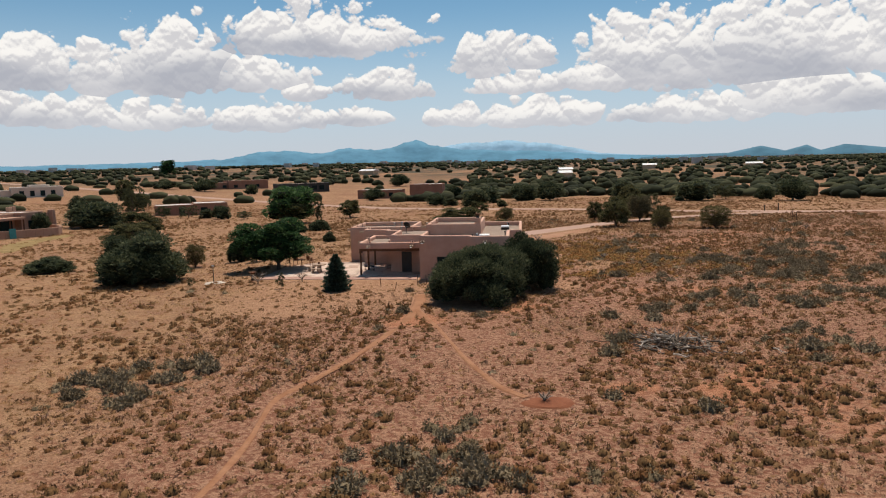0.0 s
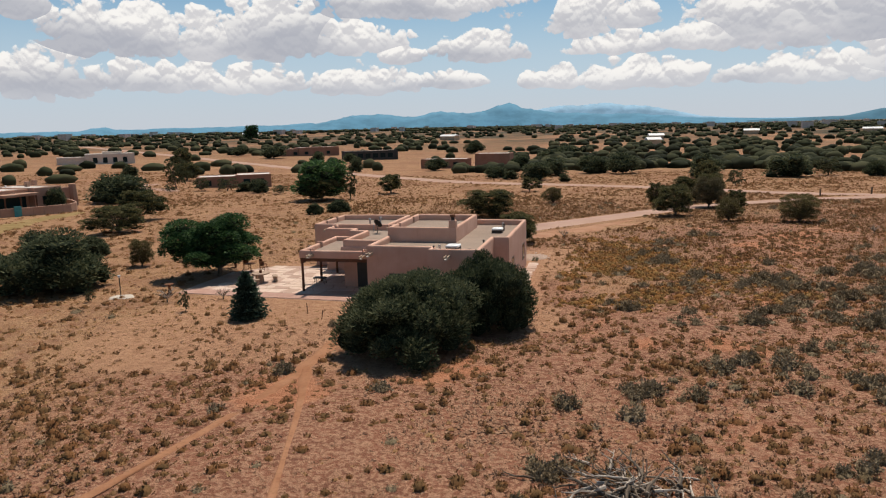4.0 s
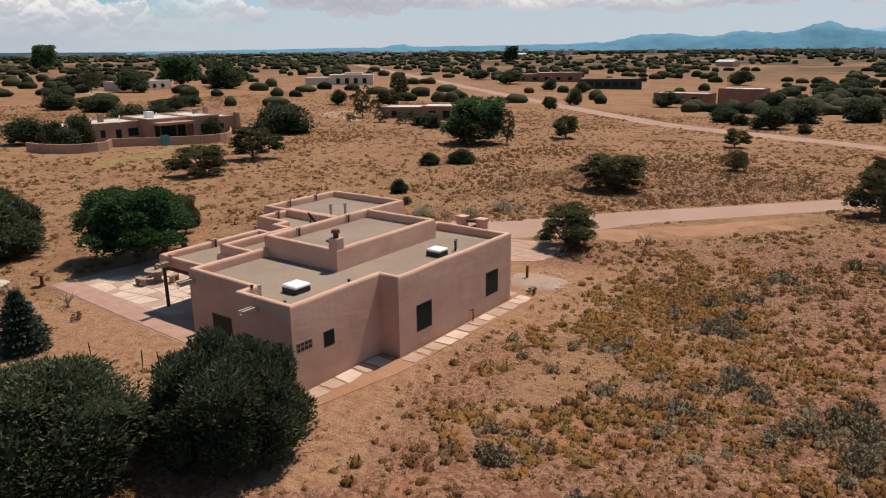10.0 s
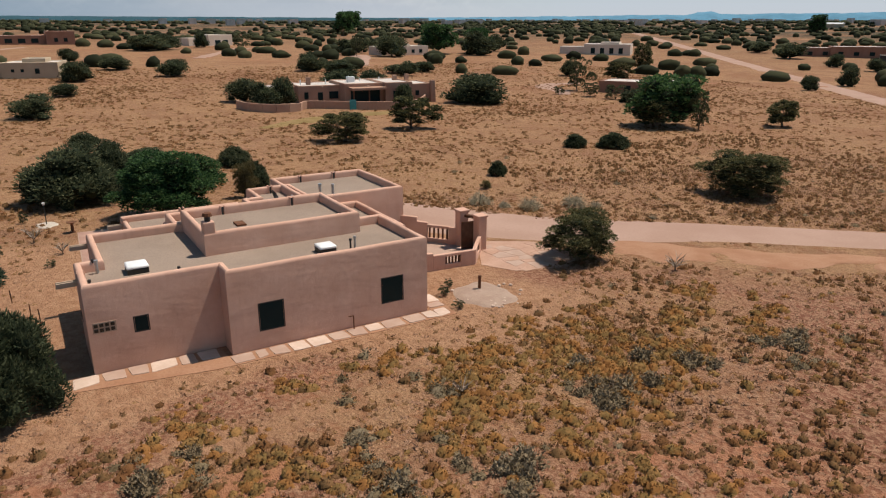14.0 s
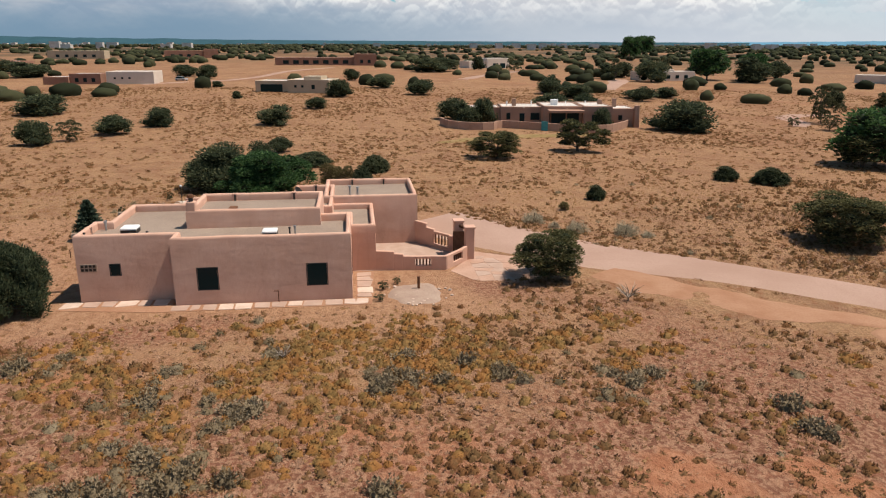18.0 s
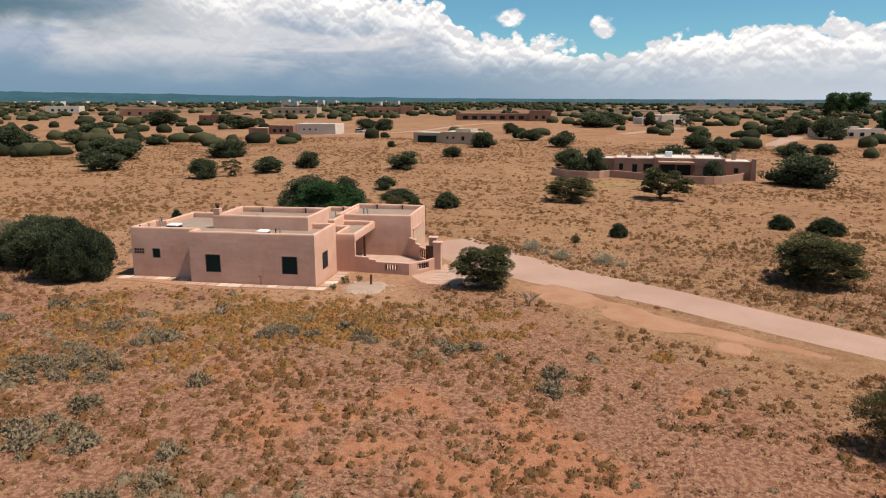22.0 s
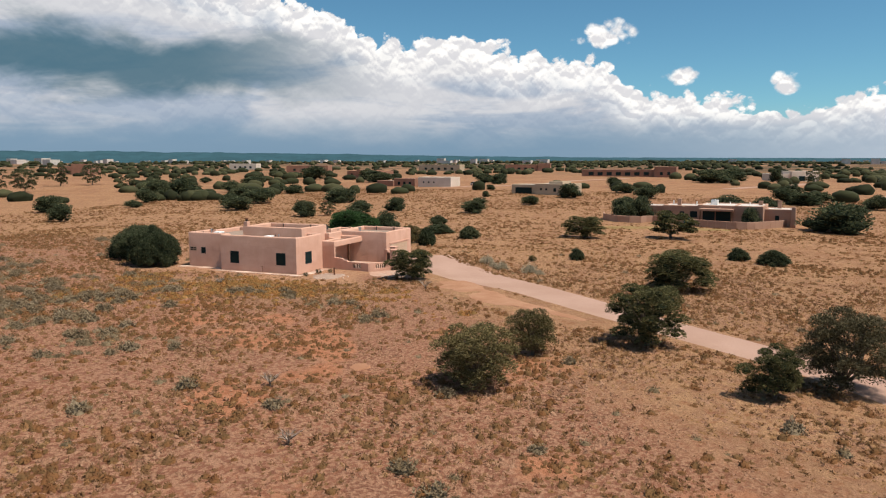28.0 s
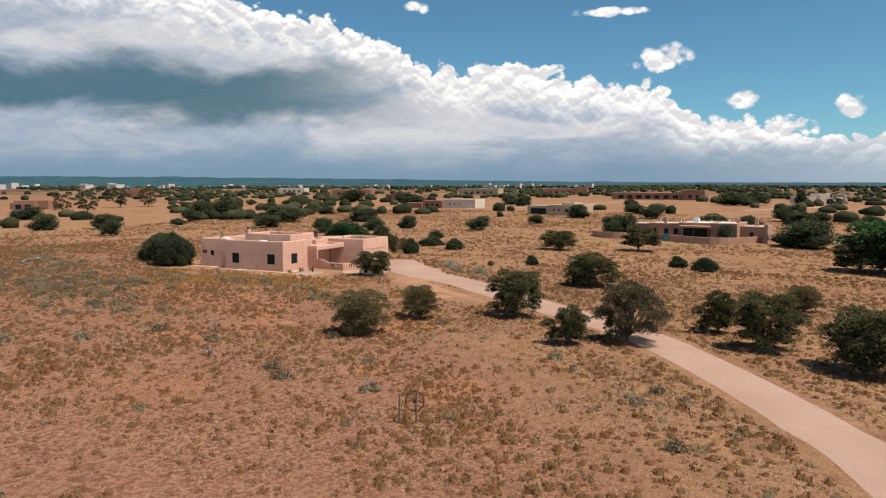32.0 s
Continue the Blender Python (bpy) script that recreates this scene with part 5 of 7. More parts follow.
def make_kind(key, lobes, leaves, size, mat, seed, limbs=7, base_r=0.035, stretch=1.0, shrink=0.86, loose=0.0, rise=0.35):
    rng = np.random.default_rng(seed)
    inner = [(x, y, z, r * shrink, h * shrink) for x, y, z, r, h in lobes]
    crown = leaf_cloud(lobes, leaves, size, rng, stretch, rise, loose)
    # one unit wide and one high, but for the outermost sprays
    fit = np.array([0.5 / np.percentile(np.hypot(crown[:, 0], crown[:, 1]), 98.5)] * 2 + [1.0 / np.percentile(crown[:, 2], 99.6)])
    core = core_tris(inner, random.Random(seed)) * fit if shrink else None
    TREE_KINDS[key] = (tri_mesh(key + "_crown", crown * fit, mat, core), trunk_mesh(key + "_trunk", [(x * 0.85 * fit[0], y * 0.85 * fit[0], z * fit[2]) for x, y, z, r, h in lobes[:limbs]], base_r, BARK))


def build_kinds():
    make_kind("juniper_dome", lobes_dome(random.Random(5), 52) + lobes_bush(random.Random(29), 14)[1:], 46000, 0.015, JUNIPER, 44, base_r=0.03, stretch=1.8, rise=1.1, loose=0.07)
    make_kind("juniper_broad", lobes_dome(random.Random(26), 44) + lobes_bush(random.Random(28), 26)[1:] + [(-0.20, 0.05, 0.34, 0.22, 0.34), (0.22, -0.04, 0.32, 0.20, 0.32)], 62000, 0.0135, JUNIPER, 45, base_r=0.03, stretch=1.8, rise=0.9, loose=0.08)
    for i in range(3):
        make_kind("juniper_big%d" % i, lobes_dome(random.Random(20 + i), 40) + lobes_bush(random.Random(25 + i), 14), 16000, 0.024, JUNIPER, 40 + i, base_r=0.03, stretch=1.6, rise=0.7, loose=0.06)
    for i in range(4):
        make_kind("juniper%d" % i, lobes_bush(random.Random(30 + i), 18) + [(0.02, -0.02, 0.40, 0.40, 0.40)], 3200, 0.042, JUNIPER, 50 + i, base_r=0.03, rise=0.6)
        make_kind("pinon_near%d" % i, lobes_tree(random.Random(60 + i), 30), 20000, 0.0175, PINON, 70 + i, 16, base_r=0.03, shrink=0.6, loose=0.06, stretch=1.2)
        make_kind("pinon%d" % i, lobes_tree(random.Random(60 + i), 22, 0.2), 4500, 0.036, PINON, 70 + i, base_r=0.028, shrink=0.78)
        make_kind("grey%d" % i, lobes_tree(random.Random(80 + i), 15), 2800, 0.038, OLIVE, 90 + i, base_r=0.02, shrink=0)
        make_kind("bare%d" % i, lobes_tree(random.Random(85 + i), 26), 24000, 0.018, BROWNLEAF, 95 + i, 26, base_r=0.026, shrink=0, loose=0.2)
        make_kind("gnarled%d" % i, lobes_tree(random.Random(180 + i), 36, 0.13), 20000, 0.0165, GNARL, 190 + i, 36, base_r=0.032, shrink=0, loose=0.14, stretch=1.3)
    make_kind("elm", [(x * 1.1, y * 1.1, z, r * 1.05, h * 1.15) for x, y, z, r, h in lobes_tree(random.Random(7), 40, 0.24)], 36000, 0.021, ELM, 8, 20, base_r=0.024, shrink=0.55, loose=0.1, rise=0.1)
    make_kind("cottonwood", [(x * 0.95, y * 0.95, z * 0.95, r * 1.15, h * 1.3) for x, y, z, r, h in lobes_tree(random.Random(17), 22, 0.2)], 5000, 0.040, ELM, 18, base_r=0.02, shrink=0.75)
    # spruce: whorls of drooping boughs
    rng = np.random.default_rng(3)
    pts = []
    for k in range(6500):
        z = rng.uniform(0.02, 1.0) ** 1.25
        r = 0.5 * (1 - z) ** 0.68 * (0.80 + 0.20 * math.sin(z * 52)) * min(1.0, 0.72 + z * 2.0)
        a = rng.uniform(0, 6.2832)
        rr = r * rng.uniform(0.45, 1.12)
        c = np.array([rr * math.cos(a), rr * math.sin(a), z - 0.05 * rr])
        o = np.array([math.cos(a), math.sin(a), -0.15 + 0.6 * z]) + rng.normal(scale=0.3, size=3)
        o /= np.linalg.norm(o)
        s = np.cross(o, rng.normal(size=3))
        s /= np.linalg.norm(s)
        w = rng.uniform(0.02, 0.05)
        pts += [c - s * w * 0.5, c + s * w * 0.5, c + o * w * 1.7]
    # a dark cone inside the boughs carries the spruce's inner shade
    bm = bmesh.new()
    tube(bm, (0, 0, 0.02), (0, 0, 0.9), 0.25, 0.01, 12)
    bmesh.ops.triangulate(bm, faces=bm.faces[:])
    core = np.array([v.co for f in bm.faces for v in f.verts])
    bm.free()
    TREE_KINDS["spruce"] = (tri_mesh("spruce_crown", np.array(pts), SPRUCE, core), trunk_mesh("spruce_trunk", [(0, 0, 0.9)], 0.04, BARK))


build_kinds()
tree_rng = random.Random(99)


def plant(key, name, x, y, w, h, label, category="tree", group="", turn=None):
    crown, trunk = TREE_KINDS[key]
    root = thing(name, x, y, height(x, y) - 0.03, label, category, group, turn=tree_rng.uniform(0, 360) if turn is None else turn)
    for nm, me in (("trunk", trunk), ("crown", crown)):
        ob = new(nm, me)
        ob.parent = root
        ob.scale = (w, w, h)
    return root


LABELS = {
    "j": ("juniper", "dense dark green juniper bush reaching the ground", "bush"),
    "p": ("pinon_pine", "dark green pinon pine with a short visible trunk", "tree"),
    "g": ("scrub_tree", "sparse grey-green open-branched shrub tree", "tree"),
    "d": ("half_dead_tree", "half-bare tree with sparse brownish-grey leaves", "tree"),
    "t": ("cottonwood", "tall dark green tree standing above the plain", "tree"),
    "e": ("cottonwood", "large leafy green shade tree", "tree"),
}


def plant_all(rows, group):
    for i, (x, y, w, h, kind) in enumerate(rows):
        name, label, cat = LABELS[kind]
        near = math.hypot(x - 15, y - 90) < 75
        k = tree_rng.randrange(4)
        key = {"j": "juniper%d" % k, "p": "pinon%d" % k, "g": "grey%d" % k, "t": "cottonwood", "e": "cottonwood", "d": "bare%d" % k}[kind]
        if kind == "p" and near:
            key = "pinon_near%d" % k
        if kind == "j" and near:
            key = "juniper_big%d" % (k % 3)
        if kind == "g" and near:
            key = "gnarled%d" % k
        plant(key, name, x, y, w * 1.08, h * 1.05, label, cat, group)


plant("juniper_broad", "juniper", -3.5, 53.9, 7.7, 4.15, "broad dark green juniper beside the house", "bush", turn=20)
plant("juniper_dome", "juniper", 0.1, 59.5, 6.2, 4.55, "rounded dark green juniper at the house corner", "bush", turn=70)
plant("spruce", "spruce", -16.0, 59.3, 2.9, 3.1, "small conical blue-green spruce in the yard")
plant("elm", "shade_tree", -25.5, 71.6, 9.0, 5.25, "broad bright green elm shading the patio")
plant_all([(-37.1, 65.8, 7.8, 4.7, "j"), (-41.5, 69.5, 5.0, 4.2, "j"), (-47.2, 82.3, 3.4, 2.0, "j"), (-53.1, 74.2, 5.2, 1.6, "j"), (-37.2, 77.0, 2.6, 2.5, "g"), (-30.6, 78.7, 2.2, 3.0, "g"), (-33.5, 80.5, 2.6, 2.6, "j"),
           (-2.5, 92.2, 4.8, 3.0, "p"), (-10.2, 118.6, 7.6, 3.8, "p")], "trees near the house")
plant_all([(29.0, 110.5, 4.6, 3.2, "g"), (21.3, 111.8, 3.6, 2.8, "g"), (15.3, 118.3, 5.8, 4.0, "p"), (24.2, 126.0, 3.4, 2.7, "p"), (20.8, 129.5, 5.6, 4.3, "d"), (13.7, 135.4, 3.5, 3.3, "p"), (18.3, 139.1, 5.0, 4.0, "p"), (-3.0, 141.7, 3.9, 2.5, "g"),
           (22.8, 145.4, 5.8, 4.1, "p"), (-49.9, 149.9, 8.8, 4.4, "p"), (-37.6, 128.7, 4.0, 1.9, "j"), (-40.0, 124.5, 2.8, 1.7, "j"), (-29.0, 104.4, 1.9, 1.5, "j"), (-24.0, 99.5, 1.2, 0.8, "g")], "trees along the drive")
plant_all([(-57.6, 99.7, 7.9, 3.6, "p"), (-64.6, 113.7, 8.1, 4.6, "p"), (-90.8, 142.4, 11.8, 5.4, "j"), (-41.7, 170.2, 6.3, 4.1, "p"), (-51.1, 152.9, 11.6, 7.7, "e"), (-45.5, 154.5, 4.5, 5.5, "g"), (-86.0, 176.0, 5.0, 3.0, "g"), (-80.0, 174.0, 4.0, 2.4, "j"), (-92.0, 174.0, 4.0, 3.0, "g"), (-75.0, 171.0, 4.6, 3.2, "j"), (-68.0, 168.0, 3.6, 2.0, "g"), (-98.0, 170.0, 3.0, 1.8, "g"), (-102.7, 179.5, 7.4, 7.5, "g"), (-251.1, 185.0, 8.7, 5.9, "j"), (-169.3, 137.5, 7.9, 4.3, "j"),
           (-170.8, 146.7, 8.0, 3.0, "j"), (-96.0, 101.2, 5.6, 4.4, "j"), (-97.2, 105.0, 4.6, 5.0, "j"), (-106.0, 100.2, 6.4, 4.2, "j"), (-92.0, 127.0, 3.6, 3.8, "j"), (-110.5, 122.0, 9.5, 5.0, "j"), (-113.0, 130.0, 7.0, 4.6, "j"), (-149.6, 158.5, 6.6, 3.8, "j"), (-140.9, 240.5, 7.1, 8.4, "p"), (-136.1, 205.4, 5.4, 4.4, "j")], "trees round the neighbouring house")
plant_all([(-157.1, 142.0, 9.0, 3.6, "j"), (-178.9, 140.7, 5.9, 4.9, "j"), (-157.8, 160.8, 9.8, 2.4, "j"), (-160.8, 170.3, 6.5, 2.9, "j"), (-261.0, 194.8, 9.3, 6.2, "j"), (-290.8, 215.7, 7.6, 4.7, "j"), (-119.4, 15.2, 10.2, 4.0, "j"), (-75.1, 31.4, 5.3, 3.6, "j"),
           (-79.6, 34.8, 4.6, 3.1, "g"), (-87.1, 39.2, 6.0, 3.0, "j"), (-96.5, 44.4, 5.2, 3.3, "j"), (-98.0, 65.0, 6.6, 3.5, "j"), (-65.0, 69.1, 3.6, 2.1, "j"), (-155.7, -26.0, 7.4, 3.2, "j"), (-111.3, -8.5, 9.6, 4.2, "j"), (-88.2, 2.5, 7.9, 3.4, "j")], "bushes on the western plain")
plant_all([(-126.1, 71.7, 5.1, 2.4, "j"), (-155.0, 76.3, 7.0, 4.3, "j"), (-221.1, 79.6, 5.7, 3.9, "j"), (-247.4, 16.8, 9.1, 4.3, "j"), (-238.0, 26.6, 8.1, 4.6, "j"), (-256.1, -42.4, 15.7, 5.5, "j"), (-281.6, -96.4, 15.0, 7.3, "j"), (-162.2, 98.7, 7.8, 4.0, "j"),
           (-186.6, 88.8, 8.3, 3.3, "j"), (-150.0, 50.4, 2.4, 1.9, "j"), (-190.5, 38.6, 3.5, 1.8, "j"), (-106.0, -46.6, 7.1, 4.2, "j"), (-128.2, -64.9, 10.2, 6.1, "j"), (-130.7, -54.1, 11.1, 6.5, "j"), (-88.6, -34.5, 5.1, 2.1, "j"), (-69.2, -43.1, 8.2, 4.2, "j")], "bushes on the western plain")
plant_all([(-46.7, -12.6, 5.0, 3.6, "j"), (-57.5, -54.5, 7.9, 4.6, "j"), (-97.0, -121.7, 11.8, 4.6, "j"), (-95.9, -5.7, 6.5, 3.7, "j"), (-114.9, -16.3, 7.6, 4.6, "j"), (-161.2, -36.5, 5.3, 3.5, "j"), (-158.7, -56.2, 8.4, 4.4, "j"), (-204.2, -80.5, 10.4, 4.4, "j"),
           (-225.0, -125.4, 6.0, 2.9, "j"), (-229.3, -162.9, 6.8, 4.6, "j"), (-154.9, -105.3, 7.4, 6.0, "g"), (-139.4, -160.9, 8.7, 8.7, "g"), (-137.1, -141.4, 10.5, 9.1, "g"), (-177.8, -170.5, 12.6, 9.3, "g"), (-190.5, -164.3, 12.5, 9.9, "g"), (-287.9, -64.9, 12.2, 5.4, "j")], "bushes on the southern plain")
plant_all([(-10.5, 170.1, 4.6, 3.0, "p"), (-82.1, 239.8, 4.4, 3.5, "j"), (-27.1, 224.2, 6.7, 3.3, "j"), (-21.4, 217.2, 4.2, 2.5, "j"), (-11.9, 230.2, 10.7, 5.0, "j"), (-14.2, 216.7, 2.8, 2.4, "j"), (-70.9, 413.3, 12.1, 6.8, "j"), (-22.0, 334.1, 9.3, 4.7, "j"),
           (-15.9, 356.5, 15.5, 5.2, "j"), (1.1, 236.7, 6.1, 2.1, "j"), (-56.3, 268.3, 8.7, 4.6, "j"), (-25.1, 263.9, 6.4, 5.0, "j"), (-108.0, 317.6, 6.5, 4.3, "j"), (-126.0, 322.8, 6.2, 4.5, "j"), (-159.6, 346.1, 12.6, 6.2, "j"), (-190.1, 367.6, 10.1, 4.7, "j")], "trees on the northern plain")
plant_all([(-5.5, 201.9, 2.9, 1.9, "j"), (-8.0, 280.7, 7.6, 2.1, "j"), (29.2, 207.1, 8.0, 5.8, "j"), (48.4, 207.8, 10.6, 5.4, "j"), (68.7, 211.6, 5.1, 3.6, "j"), (0.3, 236.7, 9.1, 5.1, "j"), (9.0, 231.9, 8.9, 5.8, "j"), (-13.4, 210.0, 8.0, 4.6, "j"), (58.3, 212.1, 8.4, 4.4, "g"), (31.9, 178.8, 4.1, 3.2, "g"),
           (73.7, 203.9, 8.7, 6.1, "j"), (-84.1, 260.6, 5.3, 5.1, "j"), (-118.2, 207.6, 8.9, 5.1, "p"), (25.6, 173.2, 6.4, 5.4, "p")], "trees on the northern plain")
plant_all([(-489.1, 286.4, 15.9, 16.7, "t"), (-306.3, 593.5, 12.2, 14.2, "t"), (-246.1, 225.3, 15.7, 11.9, "t"), (-229.7, 235.9, 14.5, 9.1, "j"), (-262.4, 214.5, 5.3, 8.1, "g"), (-238.3, 183.1, 7.2, 7.4, "g"), (-242.8, 243.5, 13.3, 10.3, "t"), (-255.0, 261.2, 11.1, 7.3, "j"),
           (-231.4, 195.5, 12.8, 7.8, "j"), (-309.3, 158.3, 8.6, 6.1, "g"), (-322.7, 142.7, 6.5, 6.3, "j"), (-290.2, 114.3, 16.8, 6.1, "j"), (-300.2, 122.3, 12.8, 6.1, "j"), (-620.0, 350.0, 19.0, 17.0, "t")], "trees on the far plain")


# ---- neighbouring houses ----
HOUSES = []


def adobe_house(x, y, turn, blocks, colour, label, windows=(), pale=True):
    """A far flat-roofed house: blocks are (x0, x1, y0, y1, height) in its own axes, its front at y = 0."""
    z = min(height(x + dx, y + dy) for dx in (-8, 8) for dy in (-8, 8))
    h = thing("adobe_house", x, y, z, label, "house", turn=turn)
    mat = ADOBE[colour]
    HOUSES.append((x, y))
    for x0, x1, y0, y1, top in blocks:
        poly = [(x0, y0), (x1, y0), (x1, y1), (x0, y1)]
        part("wall", wall_ring(poly, -0.8, top, 0.35, top - 0.2, 3.0), mat, h)
        part("roof", slab(inset_poly(poly, 0.3), top - 0.4, top - 0.16), PALEROOF if pale else ROOFING, h)
    for x0, x1, z0, z1, yf in windows:
        win = part("window", boxed(x0, x1, yf - 0.06, yf + 0.1, z0, z1, 0.01), FRAME, h)
        part("pane", boxed(x0 + 0.08, x1 - 0.08, yf - 0.09, yf - 0.05, z0 + 0.08, z1 - 0.08), GLASS, win)
    return h


def row_windows(x0, x1, n, z0, z1, w, yf=0.0):
    return [(x0 + (x1 - x0) * (i + 0.5) / n - w / 2, x0 + (x1 - x0) * (i + 0.5) / n + w / 2, z0, z1, yf) for i in range(n)]


# the nearest neighbour, behind its curved garden wall
# the widest dark pane, behind the porch, stands in for the shaded recess
nb = adobe_house(-101.0, 107.5, 83.0, [(1.5, 10, -0.5, 8.5, 3.5), (9.5, 17, -4.0, 7, 3.9), (17, 22.5, -5.5, 6, 4.0), (22.5, 28, -2.0, 6, 3.3), (-5, 1.5, 2.0, 9, 3.2)], "pink", "long tan stucco pueblo house with pale flat roofs",
                 [(2.6, 3.4, 1.0, 2.3, -0.5), (5.2, 6.2, 0.1, 2.2, -0.5), (7.4, 9.2, 0.9, 2.3, -0.5), (10.6, 16.4, 0.1, 2.75, -4.0), (18.6, 20.8, 0.9, 2.4, -5.5), (24.5, 25.3, 1.0, 2.0, -2.0)])
part("roof_unit", boxed(11.5, 12.9, 0.5, 1.8, 3.6, 4.8, 0.05), DOME, nb, "white rooftop cooler")
part("buttress", boxed(27.4, 28.5, -3.2, -1.6, -0.8, 3.9, 0.1, 0.3), ADOBE["pink"], nb)
part("porch_roof", boxed(10.2, 16.95, -6.6, -4.05, 2.8, 3.25, 0.05), ADOBE["pink"], nb)
for px in (10.5, 13.5, 16.6):
    part("porch_post", tubed((px, -6.4, -0.6), (px, -6.4, 2.82), 0.13), WOOD, nb)
for px, py in ((4.0, 3.0), (21.0, 1.0), (24.5, 3.5)):
    part("chimney", boxed(px, px + 0.8, py, py + 0.8, 3.0, 4.8, 0.06), ADOBE["pink"], nb)
for px in (3.0, 8.0, 15.0, 19.0):
    part("roof_vent", tubed((px, 4.0, 3.2), (px, 4.0, 4.3), 0.12), DOME, nb)
for px, py in ((6.0, -0.5), (14.0, -4.0), (19.8, -5.5)):
    part("canale", boxed(px - 0.14, px + 0.14, py - 0.7, py + 0.02, 3.15, 3.4, 0.02), DOORTAN, nb)
gw = thing("garden_wall", 0, 0, 0, "curved tan stucco garden wall round the neighbouring house", "wall")
gpts = smooth_line([(-97.5, 96.5, 0), (-92.5, 97.5, 0), (-89.6, 101.0, 0), (-90.0, 105.4, 0), (-92.6, 107.6, 0), (-89.5, 114.0, 0), (-87.0, 120.5, 0), (-87.2, 126.0, 0), (-91.5, 130.5, 0), (-98.0, 135.2, 0)], 1.6)
for p, q in zip(gpts, gpts[1:]):
    zb = height(p.x, p.y)
    part("wall_section", lined((p.x, p.y), (q.x, q.y), zb - 0.4, zb + 1.45, height(q.x, q.y) + 1.45, 0.3), ADOBE["pink"], gw)
part("garden_gate", lined((-88.75, 114.2), (-88.3, 115.3), -0.7, 1.05, 1.05, 0.08), TEAL, gw, "teal painted wooden gate")

# its widest pane is a flat dark sheet for the shade of the opening
adobe_house(-169.0, 63.0, 75, [(-11, -1, 0, 9, 3.4), (-1, 11, -1.5, 9, 3.8), (3, 8, 1, 7, 4.6)], "tan", "tan stucco house with a dark garage opening", [(-9.5, -3, 0.0, 2.4, 0.0), (1, 1.7, 1.6, 2.3, -1.5), (3, 3.7, 1.6, 2.3, -1.5), (6, 7, 1.2, 2.4, -1.5)])
adobe_house(-208.0, 8.0, 88, [(-7.5, 7.5, 0, 10, 4.2)], "white", "cream stucco house with small square windows", row_windows(-6, 1, 3, 1.8, 2.4, 0.7))
adobe_house(-210.0, -11.0, 86, [(-9, -1, 0, 8, 2.6), (-1, 9, 1, 9, 3.6)], "brown", "brown stucco wing with stepped walls", row_windows(0, 8, 3, 0.9, 2.2, 1.2, 1.0))
adobe_house(-318.0, -85.0, 68, [(-16, -4, 0, 10, 4.2), (-4, 6, -2, 10, 4.8), (6, 16, 0, 10, 4.4)], "brown", "low brown pueblo house with buttresses", row_windows(-14, 14, 5, 1.0, 2.6, 1.6, -0.0))
adobe_house(-361.0, 66.0, 90, [(-27, 15, 0, 12, 4.2), (15, 27, -3, 12, 6.0)], "brown", "long brown house with a lighter end block", row_windows(-24, 13, 7, 0.8, 2.8, 3.0) + row_windows(17, 25, 2, 1.2, 3.0, 1.6, -3.0))
adobe_house(-345.0, 152.0, 112, [(-12, -2, 0, 10, 4.0), (-2, 12, -2, 10, 5.4)], "white", "pale stucco house with a wide garage", row_windows(1, 10, 2, 0.2, 2.8, 3.2, -2.0))
adobe_house(-240.0, 206.0, 98, [(-12, 12, 0, 9, 3.8), (-5, 3, 1, 8, 4.6)], "white", "low white house half hidden by trees", row_windows(-10, 10, 5, 1.0, 2.4, 1.6))
adobe_house(-215.0, 288.0, 40, [(-16, -5, 0, 9, 3.4), (-5, 15, -2, 11, 4.6), (2, 10, 0, 9, 5.4)], "white", "pinkish white stepped pueblo house", row_windows(-3, 13, 4, 0.6, 3.0, 1.8, -2.0))
adobe_house(-91.0, 187.0, 28, [(-9, 1, 0, 9, 3.2), (1, 10, -1, 9, 3.5)], "brown", "low brown adobe house behind garden shrubs", row_windows(-8, 0, 2, 0.8, 2.3, 1.5) + row_windows(2, 9, 2, 0.6, 2.4, 1.8, -1.0))
adobe_house(-108.0, 346.0, 30, [(-13, 13, 0, 11, 4.6)], "dark", "dark flat-roofed building on bare red ground", row_windows(-11, 11, 6, 1.2, 3.4, 2.6), False)
adobe_house(-50.0, 283.0, 0, [(-16, 2, 0, 9, 3.6), (6, 19, -4, 6, 5.6)], "brown", "brown stucco house beside a blocky studio", row_windows(-14, 0, 3, 0.8, 2.4, 1.8))
adobe_house(-155.0, 374.0, 38, [(-18, -4, 0, 10, 4.2), (-4, 18, -1, 10, 4.8)], "brown", "long low brown house", row_windows(-15, 15, 5, 1.0, 2.6, 2.0, -1.0))
adobe_house(-150.0, -200.0, 112, [(-9, 9, 0, 10, 4.6), (-9, 4, -3, 0, 3.4)], "brown", "brown house with a deep porch", row_windows(-7, 3, 2, 0.2, 2.6, 3.0, -3.0))
adobe_house(-300.0, -300.0, 112, [(-14, 10, 0, 12, 6.0), (-4, 8, -2, 8, 7.5)], "brown", "brown stepped adobe house among trees", row_windows(-10, 8, 4, 1.2, 3.0, 1.8))
adobe_house(-420.0, -190.0, 105, [(-18, 16, 0, 12, 5.6)], "brown", "plain brown blocky house", row_windows(-15, 14, 4, 1.4, 3.2, 2.0))
adobe_house(-480.0, -300.0, 105, [(-13, 13, 0, 12, 5.6)], "white", "pale stucco house far across the plain", row_windows(-10, 10, 4, 1.4, 3.2, 2.0))
